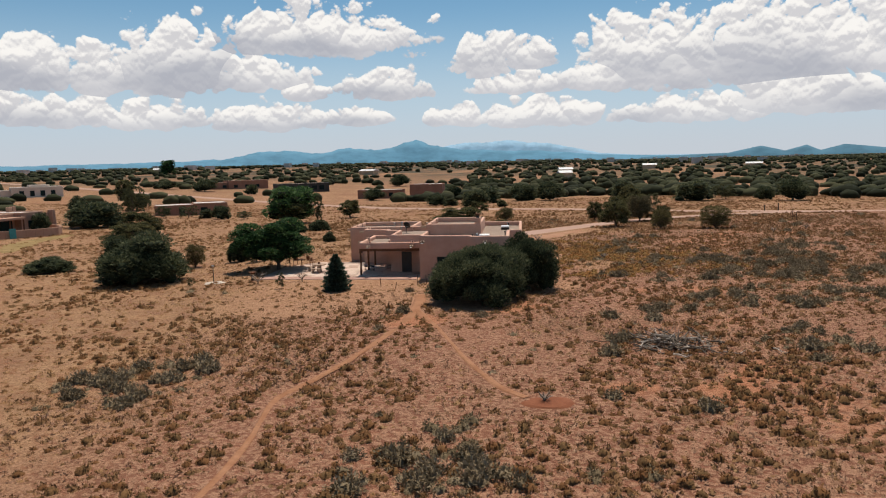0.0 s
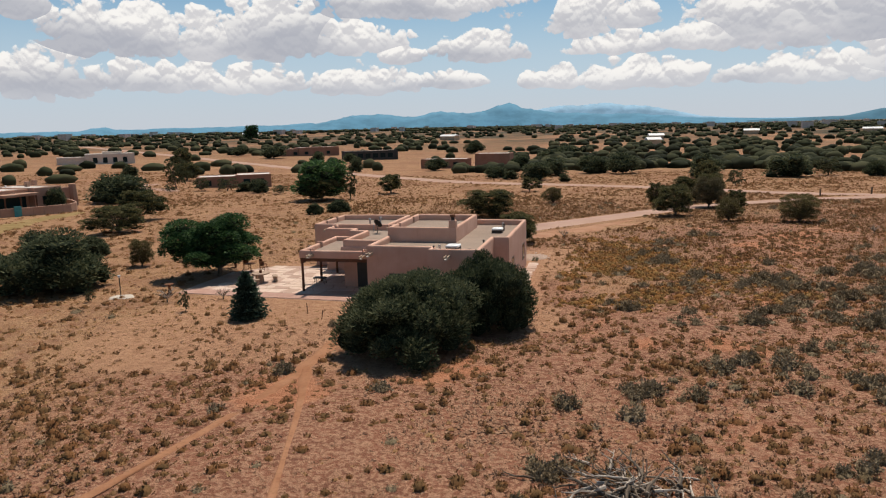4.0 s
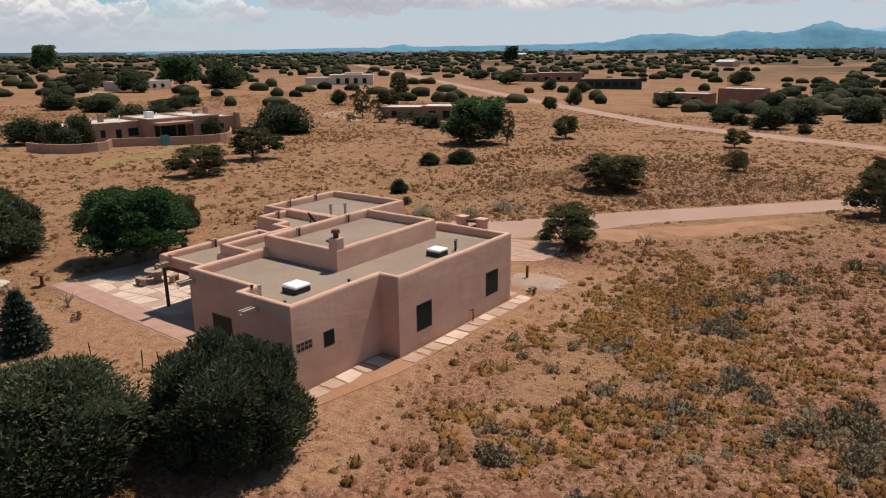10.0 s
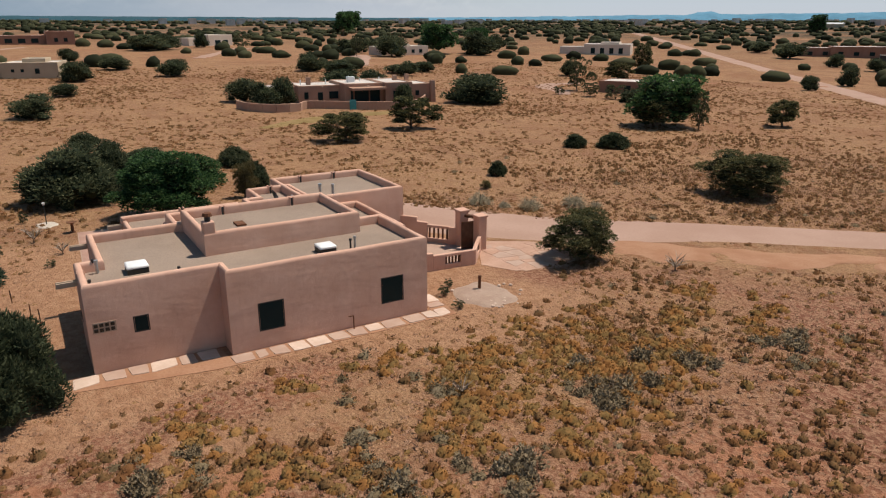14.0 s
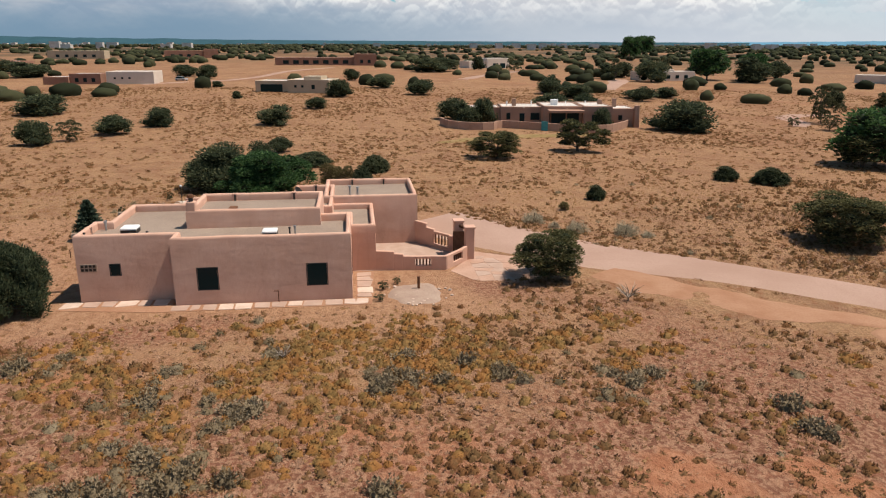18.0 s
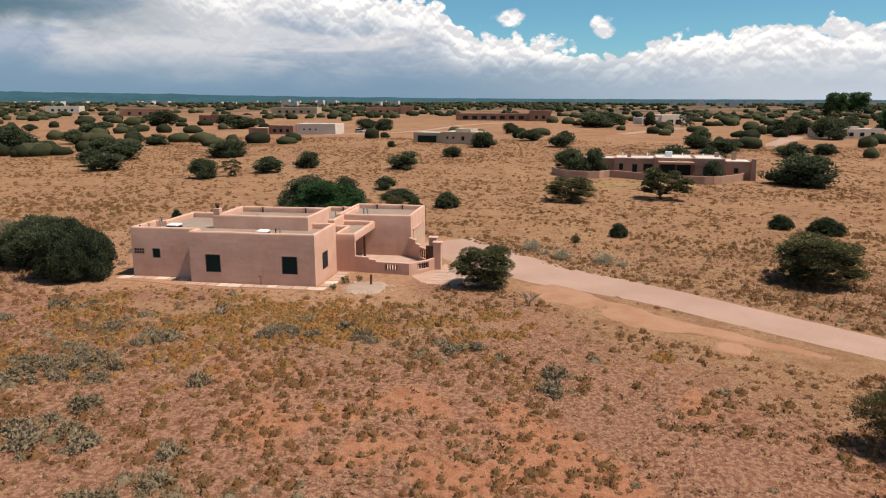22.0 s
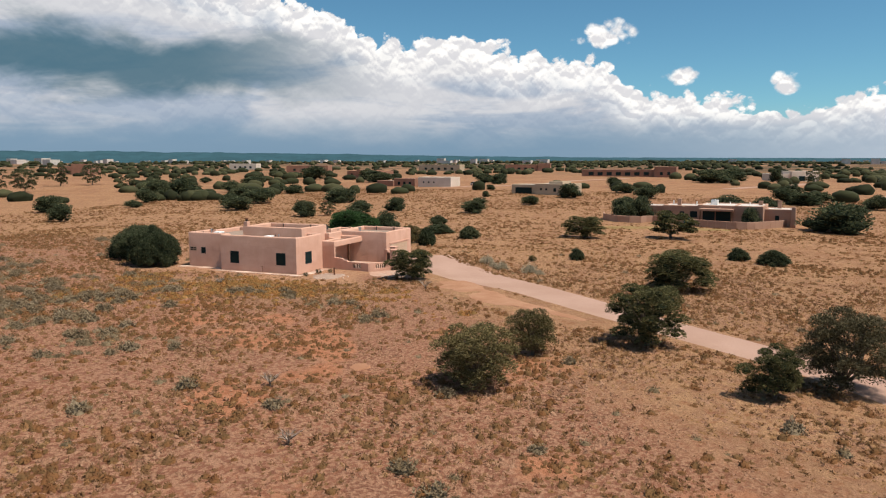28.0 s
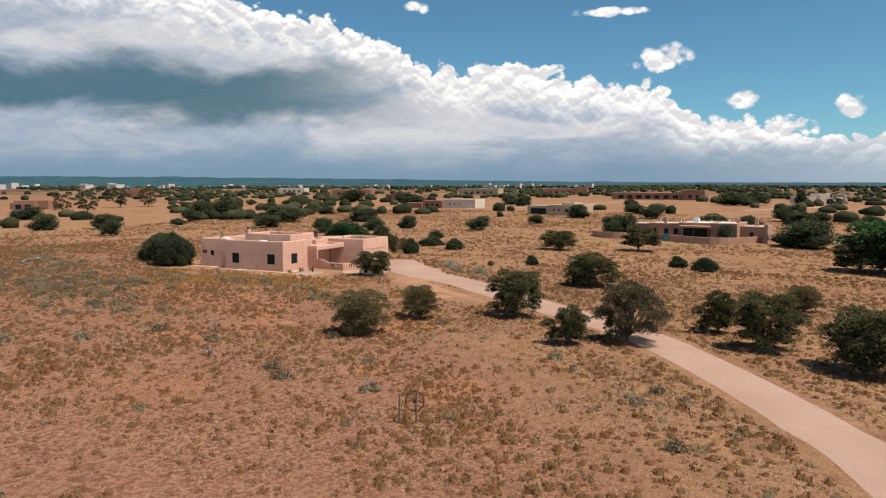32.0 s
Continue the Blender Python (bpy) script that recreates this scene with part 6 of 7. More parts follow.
adobe_house(-507.0, -36.0, 100, [(-17, 10, 0, 12, 5.4), (10, 20, -2, 10, 6.5)], "brown", "long reddish-brown house far off", row_windows(-14, 8, 4, 1.2, 3.0, 2.4))
adobe_house(-500.0, -110.0, 90, [(-20, 18, 0, 12, 5.6)], "tan", "low tan house far off", row_windows(-16, 14, 5, 1.2, 3.0, 2.4))
for x, y, turn, w, d in ((-138.0, 640.0, -20, 15, 9), (28.0, 470.0, 15, 8, 7), (34.0, 560.0, 5, 10, 8), (120.0, 690.0, -5, 12, 8), (-420.0, 800.0, 20, 18, 10), (230.0, 740.0, -15, 15, 9)):
    barn = thing("metal_roof_house", x, y, height(x, y), "far house with a bright white metal roof", "house", "far white-roofed houses", turn=turn)
    part("wall", boxed(-w / 2, w / 2, -d / 2, d / 2, -0.8, 3.6), ADOBE["tan"], barn)
    bm = bmesh.new()
    v = [bm.verts.new(p) for p in ((-w / 2 - 0.5, -d / 2 - 0.6, 3.5), (w / 2 + 0.5, -d / 2 - 0.6, 3.5), (w / 2 + 0.5, 0, 5.0), (-w / 2 - 0.5, 0, 5.0), (w / 2 + 0.5, d / 2 + 0.6, 3.5), (-w / 2 - 0.5, d / 2 + 0.6, 3.5))]
    for f in ((0, 1, 2, 3), (3, 2, 4, 5), (1, 4, 2), (5, 0, 3), (0, 5, 4, 1)):
        bm.faces.new([v[i] for i in f])
    part("roof", bm, TINROOF, barn)


# lanes and forecourts of the far houses
strip("lane", [(-205.0, 12.0), (-216.0, 24.0), (-224.0, 36.0), (-247.0, 45.0), (-290.0, 52.0), (-330.0, 70.0)], [4.0, 6.0, 4.0, 4.0, 4.0, 4.0], DIRT, 0.08, "pale dirt lane past a cream house", "road", 0.2, 3.0)
strip("forecourt", [(-234.0, 121.0), (-254.0, 130.0), (-280.0, 143.0), (-312.0, 158.0)], [5.0, 5.0, 6.0, 10.0], DIRT, 0.08, "pale gravel forecourt before a garage", "road", 0.2, 3.0)
strip("forecourt_pad", [(-187.6, 163.0), (-205.0, 170.0), (-224.0, 179.0), (-246.0, 187.0)], [4.0, 5.0, 7.0, 9.0], DIRT, 0.08, "pale gravel drive of a white house", "road", 0.2, 3.0)
strip("curved_drive", [(-97.0, 171.0), (-104.0, 175.5), (-113.0, 178.0), (-118.0, 184.0), (-118.0, 193.0)], [3.0, 4.5, 5.0, 4.5, 3.0], DIRT, 0.08, "pale curved gravel drive among shrubs", "road", 0.2, 1.5)


def parked_car(x, y, turn):
    car = thing("car", x, y, height(x, y) + 0.08, "silver estate car parked beside a cream house", "car", turn=turn)
    body = boxed(-2.2, 2.2, -0.88, 0.88, 0.28, 0.86, 0.14)
    part("body", body, SILVER, car)
    bm = bmesh.new()
    low = [bm.verts.new(v) for v in ((-1.9, -0.8, 0.85), (1.0, -0.8, 0.85), (1.0, 0.8, 0.85), (-1.9, 0.8, 0.85))]
    high = [bm.verts.new(v) for v in ((-1.6, -0.66, 1.38), (0.3, -0.66, 1.42), (0.3, 0.66, 1.42), (-1.6, 0.66, 1.38))]
    for i in range(4):
        bm.faces.new((low[i], low[(i + 1) % 4], high[(i + 1) % 4], high[i]))
    bm.faces.new(high)
    part("cabin_glass", bm, GLASS, car)
    part("roof", boxed(-1.62, 0.32, -0.68, 0.68, 1.38, 1.45, 0.03), SILVER, car)
    for wx in (-1.4, 1.4):
        for wy in (-0.86, 0.86):
            wheel = part("wheel", tubed((wx, wy - 0.1, 0.3), (wx, wy + 0.1, 0.3), 0.32, 0.32, 16), DARKIRON, car)
            part("rim", tubed((wx, wy - 0.11, 0.3), (wx, wy + 0.11, 0.3), 0.18, 0.18, 12), METAL, wheel)
    for ly in (-0.6, 0.6):
        part("headlight", boxed(2.17, 2.23, ly - 0.16, ly + 0.16, 0.6, 0.74, 0.01), DOME, car)


SILVER = material("silver_car_paint", two_scale((0.48, 0.49, 0.50), (0.54, 0.55, 0.56), 1.0, 0.2), 0.3, 0.5)
parked_car(-222.0, 21.0, 60)


# ---- shapes of low plants ----
def shrub(leaves, rng, lump=0.5, size=1.0):
    """A low rounded bush of small leaves, half a metre high and one wide."""
    d = rng.normal(size=(leaves, 3))
    d /= np.linalg.norm(d, axis=1)[:, None]
    d[:, 2] = np.abs(d[:, 2])
    a = np.arctan2(d[:, 1], d[:, 0])
    k = rng.uniform(0, 6.28)
    r = rng.uniform(0.55, 1.0, leaves) * (0.78 + 0.22 * np.sin(3 * a + k) * lump + 0.1 * np.sin(5 * a + 2 * k))
    c = d * r[:, None] * np.array([0.46, 0.46, 0.46])
    out = d + rng.normal(scale=0.5, size=(leaves, 3)) + np.array([0, 0, 0.5])
    out /= np.linalg.norm(out, axis=1)[:, None]
    side = np.cross(out, rng.normal(size=(leaves, 3)))
    side /= np.linalg.norm(side, axis=1)[:, None]
    s = size * (1.9 / math.sqrt(leaves)) ** 0.8 * rng.uniform(0.16, 0.34, leaves)[:, None]
    v = np.empty((leaves, 3, 3))
    v[:, 0], v[:, 1], v[:, 2] = c - side * s * 0.6, c + side * s * 0.6, c + out * s * 1.6
    v[:, :, 2] = np.maximum(v[:, :, 2], 0.0)
    return v.reshape(-1, 3)


def mound(rng, segs, mid):
    """The dense inside of a low clump: a rounded heap."""
    k, m = rng.uniform(0, 6.28), rng.integers(2, 4)
    rings = ((0.40, -0.02), (0.31, 0.23)) if mid else ((0.40, -0.02),)
    verts, tris = [], []
    for r, z in rings:
        for j in range(segs):
            a = 6.2832 * (j + rng.uniform(-0.3, 0.3)) / segs
            q = r * (1.0 + 0.2 * math.sin(m * a + k) + rng.uniform(-0.12, 0.12))
            verts.append((q * math.cos(a), q * math.sin(a), z + rng.uniform(-0.03, 0.03) * (z > 0)))
    verts.append((rng.uniform(-0.08, 0.08), rng.uniform(-0.08, 0.08), 0.40))
    for j in range(segs):
        n = (j + 1) % segs
        if mid:
            tris += [(j, n, segs + n), (j, segs + n, segs + j)]
        tris.append((len(verts) - 1 - segs + j, len(verts) - 1 - segs + n, len(verts) - 1))
    return np.array(verts), np.array(tris)


def dome(rng, segs, leaves):
    """A rounded bush seen from afar: a lumpy dome with sprays round it."""
    k = rng.uniform(0, 6.28)
    verts, tris = [], []
    for r, z in ((0.36, -0.02), (0.44, 0.13), (0.38, 0.27), (0.20, 0.37)):
        for j in range(segs):
            a = 6.2832 * (j + rng.uniform(-0.3, 0.3)) / segs
            q = r * (1.0 + 0.13 * math.sin(2 * a + k) + rng.uniform(-0.14, 0.14))
            verts.append((q * math.cos(a), q * math.sin(a), z + rng.uniform(-0.035, 0.035) * (z > 0)))
    verts.append((rng.uniform(-0.05, 0.05), rng.uniform(-0.05, 0.05), 0.40))
    for j in range(segs):
        n = (j + 1) % segs
        for ring in range(3):
            o = ring * segs
            tris += [(o + j, o + n, o + segs + n), (o + j, o + segs + n, o + segs + j)]
        tris.append((3 * segs + j, 3 * segs + n, 4 * segs))
    q = shrub(leaves, rng, 0.4, 0.55) * np.array([0.98, 0.98, 0.86])
    return np.concatenate([verts, q]), np.concatenate([tris, np.arange(len(q)).reshape(-1, 3) + len(verts)])


def fuzzy(rng, segs, mid, leaves):
    """A heap with loose leaves or blades standing out of it all round."""
    v, f = mound(rng, segs, mid)
    q = shrub(leaves, rng, 0.5, 0.8) * np.array([1.14, 1.14, 1.2])
    return np.concatenate([v, q]), np.concatenate([f, np.arange(len(q)).reshape(-1, 3) + len(v)])


def clumps(name, x, y, z, wide, tall, rng, sets, mat):
    """One mesh of many low plants: each takes one of the shapes in its set, turned at random."""
    t = rng.uniform(0, 6.2832, x.size)
    c, n = np.cos(t) * wide, np.sin(t) * wide
    verts, tris, total = [], [], 0
    for templates, those in sets:
        pick = np.where(those, rng.integers(0, len(templates), x.size), -1)
        for i, (v, f) in enumerate(templates):
            m = pick == i
            co = np.stack([x[m][:, None] + c[m][:, None] * v[:, 0] - n[m][:, None] * v[:, 1], y[m][:, None] + n[m][:, None] * v[:, 0] + c[m][:, None] * v[:, 1], z[m][:, None] + tall[m][:, None] * v[:, 2]], 2)
            verts.append(co.reshape(-1, 3))
            tris.append((f[None] + (total + len(v) * np.arange(len(co)))[:, None, None]).reshape(-1, 3))
            total += co.shape[0] * len(v)
    verts, tris = np.concatenate(verts), np.concatenate(tris)
    me = bpy.data.meshes.new(name)
    me.vertices.add(len(verts)), me.loops.add(len(tris) * 3), me.polygons.add(len(tris))
    me.vertices.foreach_set("co", verts.astype(np.float32).ravel())
    me.loops.foreach_set("vertex_index", tris.astype(np.int32).ravel())
    me.polygons.foreach_set("loop_start", np.arange(0, len(tris) * 3, 3, dtype=np.int32))
    me.update(calc_edges=True)
    me.polygons.foreach_set("use_smooth", np.ones(len(tris), dtype=bool))
    me.materials.append(mat)
    return new(name, me)


# ---- far woods, hills and mountains ----
def far_woods():
    """Junipers scattered over the far plain, too many to count, with clusters and clearings."""
    rng = np.random.default_rng(77)
    near = [dome(rng, 8, 60) for k in range(6)]
    far = [dome(rng, 5, 10) for k in range(4)]
    r = 165.0 + 2600.0 * rng.random(90000) ** 1.6
    a = rng.uniform(0, 6.2832, r.size)
    x, y = -15 + r * np.cos(a), 90 + r * np.sin(a)
    dense = (field(x, y, 160.0, 4.0) - 0.5) * 2.2 + (field(x, y, 45.0, 8.0, 2) - 0.5) * 0.9
    share = np.clip((r - 260) / 560, 0.09, 1.0) * np.clip(0.45 + 1.3 * dense, 0.06, 1.0)
    share = np.where((y > 230) & (x > -45), np.maximum(share, 0.3), share)
    seen = np.where(x > -15, y > 90 - 0.55 * (x + 15), y > 60 + 1.2 * (x + 15))
    ok = rng.random(r.size) < share * np.where(seen, 1.0, 0.3)
    ok &= ~((y < -330) & (x > -100) | (x > 350) & (y < 200) | (y < -900)) & (line_gap(x, y, ROAD) > 9) & (line_gap(x, y, LANE) > 9)
    for hx, hy in HOUSES:
        ok &= (np.abs(x - hx) > 22) | (np.abs(y - hy) > 22)
    x, y, r = x[ok][:12500], y[ok][:12500], r[ok][:12500]
    z = height(x, y) - 0.1
    grow = np.where(r > 900, 1.5, 1.0)
    w, h = rng.uniform(4.5, 9.5, x.size) * grow, rng.uniform(5.5, 9.5, x.size) * (0.4 + 0.6 * grow)
    ob = clumps("far_woods", x, y, z, w, h, rng, [(near, r < 620), (far, r >= 620)], FARWOOD)
    tagged(ob, "dark green junipers scattered over the far plain", "woods", kind="stuff")


far_woods()


def far_roofs():
    """Hundreds of tiny pale houses of the far town."""
    rnd = random.Random(8)
    bm = bmesh.new()
    for k in range(420):
        r = rnd.uniform(900, 3400)
        a = radians(rnd.uniform(68, 250))
        x, y = -15 + r * math.cos(a), 90 + r * math.sin(a)
        z = height(x, y)
        w, d, h = rnd.uniform(7, 14), rnd.uniform(7, 14), rnd.uniform(4.5, 8.0)
        box(bm, x - w / 2, x + w / 2, y - d / 2, y + d / 2, z - 1, z + h)
    ob = link("far_town", bm, PALEROOF)
    tagged(ob, "scattered pale roofs of a town on the plain", "houses", kind="stuff")


far_roofs()


def hill_colour(c, d):
    return two_scale(c, d, 300.0, 40.0)


def ridge(name, yaw0, yaw1, dist, profile, mat, label, seed, rough=0.12, depth=260.0):
    """A range of hills: profile gives (yaw, elevation in degrees); its crest is broken by noise."""
    n = 320
    verts, faces = [], []
    for i in range(n + 1):
        yaw = yaw0 + (yaw1 - yaw0) * i / n
        el = np.interp(yaw, [p[0] for p in profile], [p[1] for p in profile])
        el *= 1.0 + rough * (noise.noise(Vector((yaw * 0.5, seed, 0))) + 0.5 * noise.noise(Vector((yaw * 1.9, seed, 3))) + 0.3 * noise.noise(Vector((yaw * 6.0, seed, 5))))
        dx, dy = -math.sin(radians(yaw)), math.cos(radians(yaw))
        for k, f in enumerate((0.0, 0.35, 0.7, 1.0, 0.6)):
            d = dist + depth * (k - 3) / 3.0
            wob = 1.0 + (0.10 * noise.noise(Vector((yaw * 0.9, k * 3.1, seed))) if k in (1, 2) else 0.0)
            z = 10.5 + (dist * math.tan(radians(el)) * f * wob if f else -8.0)
            verts.append((25 + d * dx, 50 + d * dy, z))
    for i in range(n):
        for k in range(4):
            a = i * 5 + k
            faces.append((a, a + 5, a + 6, a + 1))
    ob = mesh_object(name, verts, faces, mat, None, True)
    tagged(ob, label, "mountains", kind="structure")


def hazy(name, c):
    """Far mountains: the haze of lit air is put into the surface as emission, most of what one sees."""
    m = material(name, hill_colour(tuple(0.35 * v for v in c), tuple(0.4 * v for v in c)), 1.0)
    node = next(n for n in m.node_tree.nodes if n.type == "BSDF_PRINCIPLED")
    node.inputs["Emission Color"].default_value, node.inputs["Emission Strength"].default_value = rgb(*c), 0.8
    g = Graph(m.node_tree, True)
    # noise lightens and darkens that emission, as relief painted into the haze
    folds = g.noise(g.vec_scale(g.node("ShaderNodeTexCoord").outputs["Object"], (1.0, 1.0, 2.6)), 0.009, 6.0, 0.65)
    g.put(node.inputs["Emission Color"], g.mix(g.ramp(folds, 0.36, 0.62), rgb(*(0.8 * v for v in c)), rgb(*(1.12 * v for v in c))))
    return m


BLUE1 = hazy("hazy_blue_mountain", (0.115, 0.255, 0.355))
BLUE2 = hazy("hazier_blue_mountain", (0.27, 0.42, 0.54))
BLUE3 = hazy("hazy_dark_green_hills", (0.035, 0.085, 0.105))
BLUE4 = hazy("hazy_dusky_blue_hills", (0.085, 0.185, 0.25))
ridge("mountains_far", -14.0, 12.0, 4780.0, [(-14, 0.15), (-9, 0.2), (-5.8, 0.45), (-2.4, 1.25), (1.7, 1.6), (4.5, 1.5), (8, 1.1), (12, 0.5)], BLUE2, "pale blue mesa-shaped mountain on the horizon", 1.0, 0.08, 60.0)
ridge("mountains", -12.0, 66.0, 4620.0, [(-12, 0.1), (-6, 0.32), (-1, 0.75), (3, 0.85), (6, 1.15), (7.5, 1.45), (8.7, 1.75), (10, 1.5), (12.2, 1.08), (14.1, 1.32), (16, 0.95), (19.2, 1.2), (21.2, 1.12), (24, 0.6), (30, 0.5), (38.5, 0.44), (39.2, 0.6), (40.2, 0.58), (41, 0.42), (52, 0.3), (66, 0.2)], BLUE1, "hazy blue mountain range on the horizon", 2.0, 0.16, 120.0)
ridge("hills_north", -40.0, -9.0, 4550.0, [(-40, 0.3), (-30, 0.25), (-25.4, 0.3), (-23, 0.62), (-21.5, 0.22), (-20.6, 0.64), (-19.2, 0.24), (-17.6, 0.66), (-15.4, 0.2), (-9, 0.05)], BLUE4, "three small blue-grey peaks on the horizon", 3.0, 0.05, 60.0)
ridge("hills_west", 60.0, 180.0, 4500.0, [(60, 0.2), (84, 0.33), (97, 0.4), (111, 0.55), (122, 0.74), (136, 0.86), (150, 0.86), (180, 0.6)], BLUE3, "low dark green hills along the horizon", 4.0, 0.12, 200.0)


# ---- low desert plants ----
def open_ground(x, y):
    """True away from the house, its paving, the tracks, the soil patches and the shade of the big junipers."""
    bad = (x > -19.6) & (x < 1.6) & (y > 62.2) & (y < 88.5) | (x > -26.5) & (x < -9) & (y > 63.8) & (y < 77.5)
    bad |= (line_gap(x, y, DRIVE) < 2.7) | (line_gap(x, y, ROAD) < 3.4) | (line_gap(x, y, PATH_A) < 0.45) | (line_gap(x, y, PATH_B) < 0.35)
    bad |= (line_gap(x, y, SANDY) < 2.9) | (x > -15) & (x < -2.5) & (y > 86) & (y < 96)
    for cx, cy, r in ((-4, 54, 3.6), (0, 59, 2.6), (-0.4, 83.4, 2.2), (1.1, 30.1, 1.3), (28.9, 103.2, 1.1), (8.9, 107.9, 1.3)):
        bad |= np.hypot(x - cx, y - cy) < r
    return ~(bad | (x > -107) & (x < -89) & (y > 96) & (y < 139))


def scatter(name, templates, count, area, mat, label, category, want, low, high, flat=(0.7, 1.2), seed=1, sink=0.02):
    """One object that holds many plants, denser where want(x, y) is large."""
    rng = np.random.default_rng(seed)
    x0, x1, y0, y1 = area
    x, y = rng.uniform(x0, x1, count * 6), rng.uniform(y0, y1, count * 6)
    ok = (rng.random(x.size) < want(x, y)) & open_ground(x, y)
    x, y = x[ok][:count], y[ok][:count]
    z = height(x, y) - sink
    s = low + (high - low) * rng.random(x.size) ** 1.8
    ob = clumps(name, x, y, z, s, s * rng.uniform(flat[0], flat[1], x.size), rng, [(templates, np.ones(x.size, dtype=bool))], mat)
    return tagged(ob, label, category, kind="stuff")


def sage_want(x, y):
    return np.maximum(spots(x, y, SAGE_SPOTS, 2.0, 2.4, 7.0) * ramp01(field(x, y, 2.6, 9.0, 2), 0.22, 0.52), np.where(x > -15, 0.022, 0.006))


def short_want(x, y):
    """Short tussocks hold the ground where no red soil or trodden yard shows."""
    red, yard, straw = zones(x, y)
    return (1 - 0.88 * red) * (1 - 0.9 * yard) * (0.55 + 0.45 * ramp01(field(x, y, 3.0, 12.0, 2), 0.3, 0.6))


def weed_want(x, y):
    """Rusty clumps: gathered in drifts, many on red soil, few on the short grass beside the drive."""
    red, yard, straw = zones(x, y)
    w = ramp01(field(x, y, 7.0, 21.0), 0.36, 0.62) * 0.7 + 0.16 + 0.45 * red
    w = w * (1 - 0.85 * spots(x, y, GREY_SPOTS, 3.0)) * (1 - 0.9 * yard) * (1 - 0.35 * straw)
    return np.where(np.abs(line_gap(x, y, DRIVE) - 3.6) < 0.9, np.maximum(w, 0.7), w)


def gold_want(x, y):
    drift = ramp01(np.hypot(x - 7.5, (y - 83.0) * 0.55) + (field(x, y, 6.0, 33.0) - 0.5) * 16.0, 13.0, 3.0)
    return drift * ramp01(x, 2.5, 5.5) * ramp01(field(x, y, 2.0, 31.0, 2), 0.36, 0.66)


plant_rng = np.random.default_rng(12)
GRASS = [fuzzy(plant_rng, 5, False, 9) for k in range(9)]
WEED = [fuzzy(plant_rng, 6, True, 30) for k in range(9)]
BUSH = [(v * np.where(np.arange(len(v)) < 15, 0.75, 1.0)[:, None], f) for v, f in (fuzzy(plant_rng, 7, True, 84) for k in range(9))]
NEAR = (-40, 66, 4, 158)
scatter("short_grass", GRASS, 62000, (-22, 60, 10, 146), GREYGRASS, "short grey-tan tussocks of dead grass", "grass", short_want, 0.16, 0.42, (0.5, 0.95), seed=1)
scatter("dry_grass", GRASS, 17000, NEAR, STRAW, "tufts of tan dry bunch grass", "grass", lambda x, y: 0.25 + 0.6 * zones(x, y)[2] + 0.2 * zones(x, y)[0], 0.2, 0.5, (0.5, 0.95), seed=2)
scatter("snakeweed", WEED, 19000, NEAR, SNAKEWEED, "low rusty-tan snakeweed clumps", "shrubs", weed_want, 0.24, 0.78, (0.7, 1.15), seed=3)
scatter("small_weed", GRASS, 27000, (-24, 62, 8, 150), OLIVEWEED, "small olive-brown weed tufts", "shrubs", lambda x, y: (0.2 + 0.65 * ramp01(field(x, y, 4.0, 61.0, 2), 0.35, 0.65)) * (1 - 0.9 * zones(x, y)[1]) * (1 - 0.8 * spots(x, y, GREY_SPOTS, 3.0)), 0.2, 0.5, (0.7, 1.2), seed=14)
scatter("golden_weed", WEED, 1500, (2, 22, 60, 104), GOLDWEED, "golden-brown dry weed clumps beside the house", "shrubs", gold_want, 0.35, 0.95, (0.6, 1.0), seed=6)
scatter("low_sage", BUSH, 2700, (-40, 62, 10, 145), SAGE_CLUMP, "small grey-green sage clumps", "shrubs", sage_want, 0.5, 1.15, (0.6, 1.0), seed=4)
scatter("yard_tufts", GRASS, 3200, (-36, 6, 40, 88), GREYGRASS, "sparse dead tufts in the bare yard", "grass", lambda x, y: 0.15 + 0.6 * ramp01(field(x, y, 4.0, 41.0, 2), 0.45, 0.7), 0.14, 0.4, (0.4, 0.8), seed=9)
scatter("far_grass", GRASS, 42000, (-190, 110, -50, 240), SNAKEWEED, "low tan clumps over the wide plain", "grass", lambda x, y: np.where((x > -38) & (x < 64) & (y > 6) & (y < 156), 0.0, 0.25 + 0.7 * ramp01(field(x, y, 14.0, 51.0), 0.35, 0.65)), 0.4, 1.15, (0.4, 0.75), seed=5)


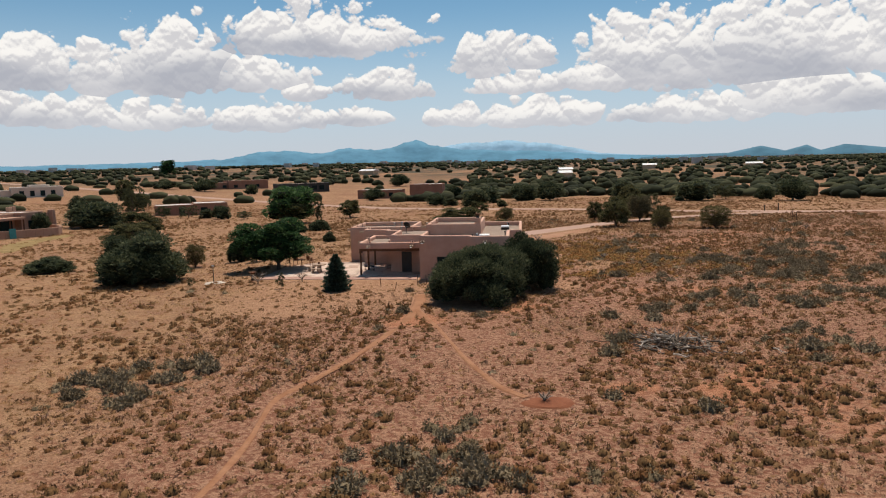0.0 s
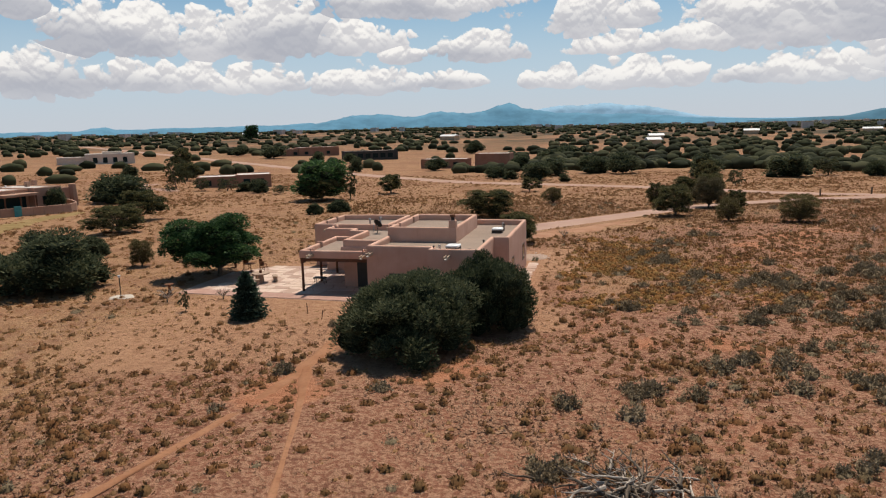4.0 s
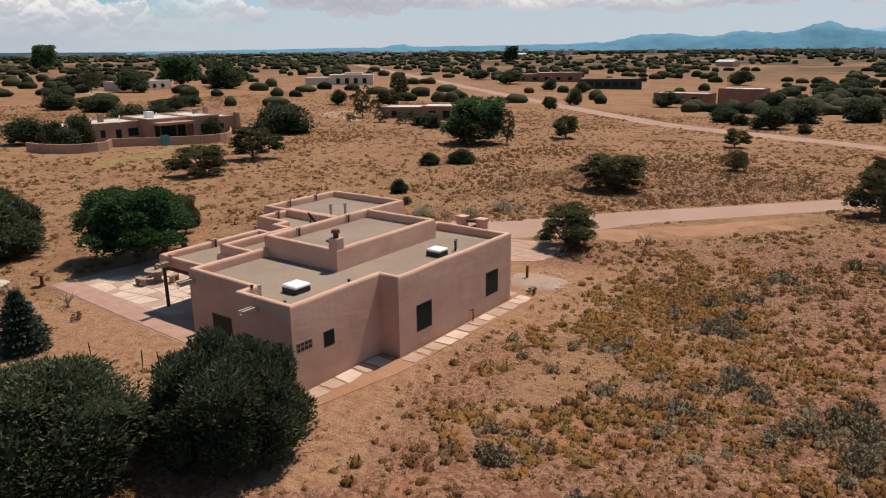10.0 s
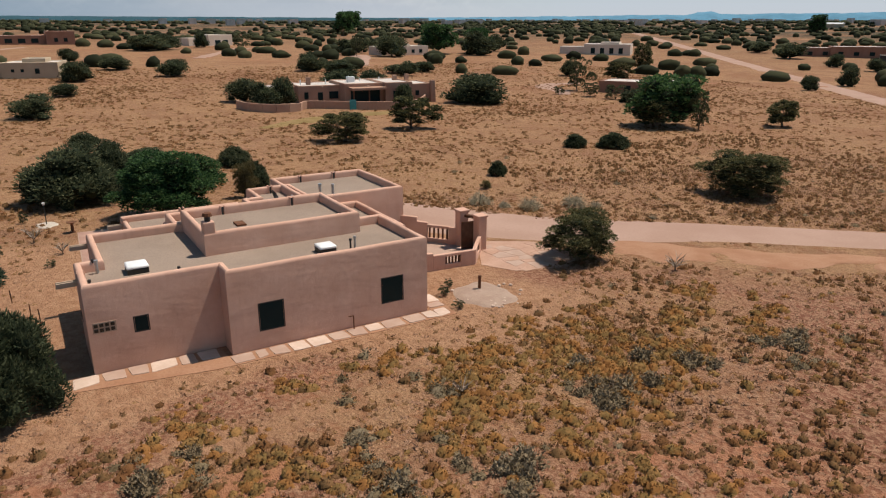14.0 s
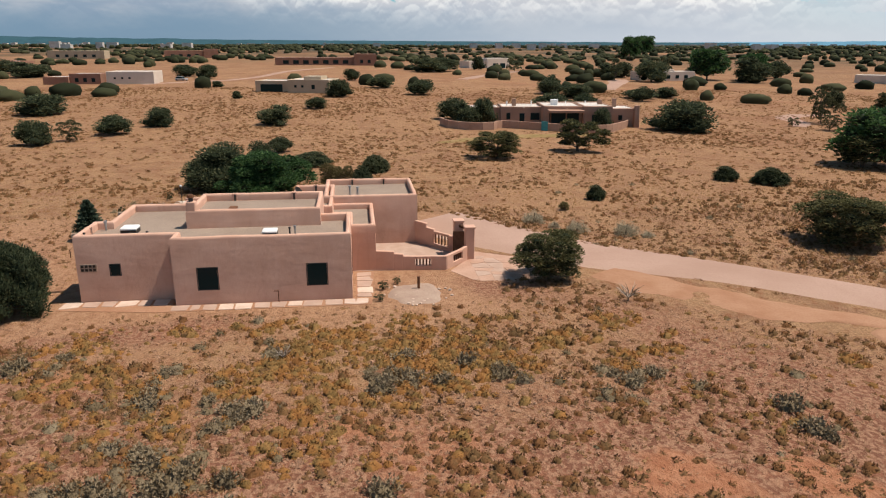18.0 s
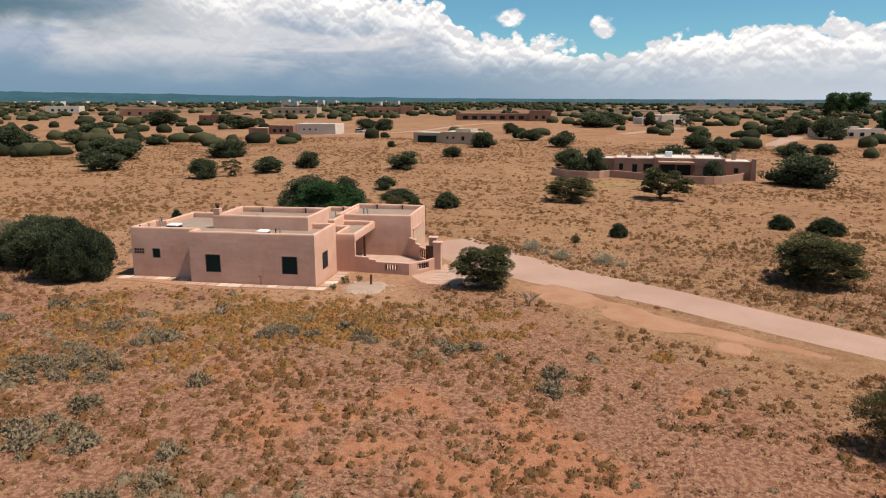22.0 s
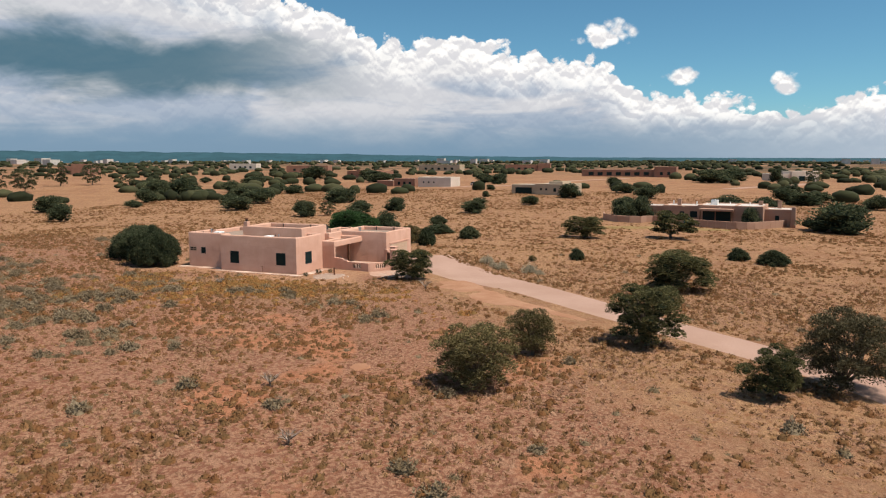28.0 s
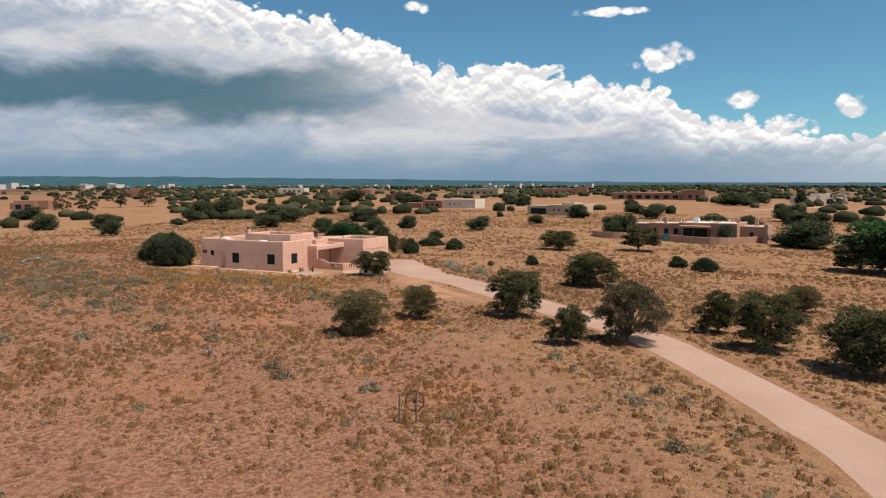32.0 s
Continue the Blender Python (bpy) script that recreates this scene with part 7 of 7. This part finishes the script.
def sagebrush():
    """Larger sage bushes, each a thing of its own."""
    rng = np.random.default_rng(31)
    meshes = []
    for k in range(5):
        v, f = mound(plant_rng, 8, True)
        q = shrub(460, plant_rng, 0.9, 1.35) * np.array([1.1, 1.1, 1.15])
        v, f = np.concatenate([v * 0.7, q]), np.concatenate([f, np.arange(len(q)).reshape(-1, 3) + len(v)])
        me = mesh_object("sage_leaves", v.tolist(), f.tolist(), SAGE, None, True)
        meshes.append(me.data)
        bpy.data.objects.remove(me)
    bm = bmesh.new()
    tube(bm, (0, 0, -0.05), (0.03, 0.02, 0.34), 0.035, 0.012, 6)
    stem = bpy.data.meshes.new("sage_stem")
    bm.to_mesh(stem)
    bm.free()
    stem.materials.append(BARK)
    x, y = rng.uniform(-30, 62, 30000), rng.uniform(14, 140, 30000)
    ok = (rng.random(x.size) < sage_want(x, y)) & open_ground(x, y)
    for px, py in zip(x[ok][:295].tolist(), y[ok][:295].tolist()):
        root = thing("sagebrush", px, py, height(px, py) - 0.03, "grey-green sagebrush in dry grass", "shrub", "sagebrush on the plot", turn=rng.uniform(0, 360))
        s = rng.uniform(0.85, 1.75)
        for nm, me in (("foliage", meshes[rng.integers(5)]), ("stem", stem)):
            ob = new(nm, me)
            ob.parent = root
            ob.scale = (s, s, s * rng.uniform(0.7, 0.95))
    tall = [tri_mesh("rabbitbrush_leaves", shrub(2600, plant_rng, 0.7), RABBIT) for k in range(3)]
    for px, py, s in ((-18.6, 95.2, 2.8), (-15.4, 98.1, 2.6), (-14.2, 101.9, 2.9), (-13.2, 103.4, 1.5), (-16.9, 96.6, 1.5)):
        root = thing("rabbitbrush", px, py, height(px, py), "tall pale grey-green rabbitbrush beside the driveway", "shrub", "rabbitbrush along the drive")
        for nm, me in (("foliage", tall[rng.integers(3)]), ("stem", stem)):
            ob = new(nm, me)
            ob.parent = root
            ob.scale = (s, s, s * 0.95)


sagebrush()


def dead_shrub(x, y, h, label):
    """A small bare bush: a stub with forking twigs."""
    rng = random.Random(int(x * 31 + y * 7))
    root = thing("dead_shrub", x, y, height(x, y), label, "shrub", "bare shrubs on the plot")
    part("stump", tubed((0, 0, -0.05), (0, 0, 0.25 * h), 0.05, 0.04, 6), BARK, root)
    for k in range(11):
        a = 6.2832 * k / 11 + rng.uniform(-0.2, 0.2)
        bm = bmesh.new()
        mid = Vector((0.3 * h * math.cos(a), 0.3 * h * math.sin(a), h * rng.uniform(0.4, 0.65)))
        tube(bm, (0, 0, 0.2 * h), mid, 0.03, 0.02, 5)
        for j in range(3):
            tube(bm, mid, mid + Vector((rng.uniform(-0.3, 0.3) + 0.25 * math.cos(a), rng.uniform(-0.3, 0.3) + 0.25 * math.sin(a), rng.uniform(0.1, 0.4))) * h, 0.02, 0.006, 4)
        part("twig", bm, BARK if k % 2 else DEADWOOD, root)


for x, y, h in ((0.9, 30.3, 0.5), (2.1, 95.8, 1.1), (8.6, 76.2, 0.7), (40.3, 106.0, 0.8), (34.0, 100.5, 0.9), (-24.2, 62.3, 1.3), (-20.5, 63.8, 0.8)):
    dead_shrub(x, y, h, "bare grey-brown twiggy shrub in dry grass")
for x, y, w, h in ((-21.3, 60.2, 0.9, 1.5), (-1.4, 81.4, 0.9, 0.6), (0.6, 81.1, 0.8, 0.5), (-2.4, 82.3, 0.7, 0.5), (-18.0, 63.0, 0.8, 0.5), (-30.5, 61.8, 0.9, 0.9)):
    plant("grey1", "yard_shrub", x, y, w, h, "small green shrub in the bare yard", "shrub", "small shrubs in the yard")
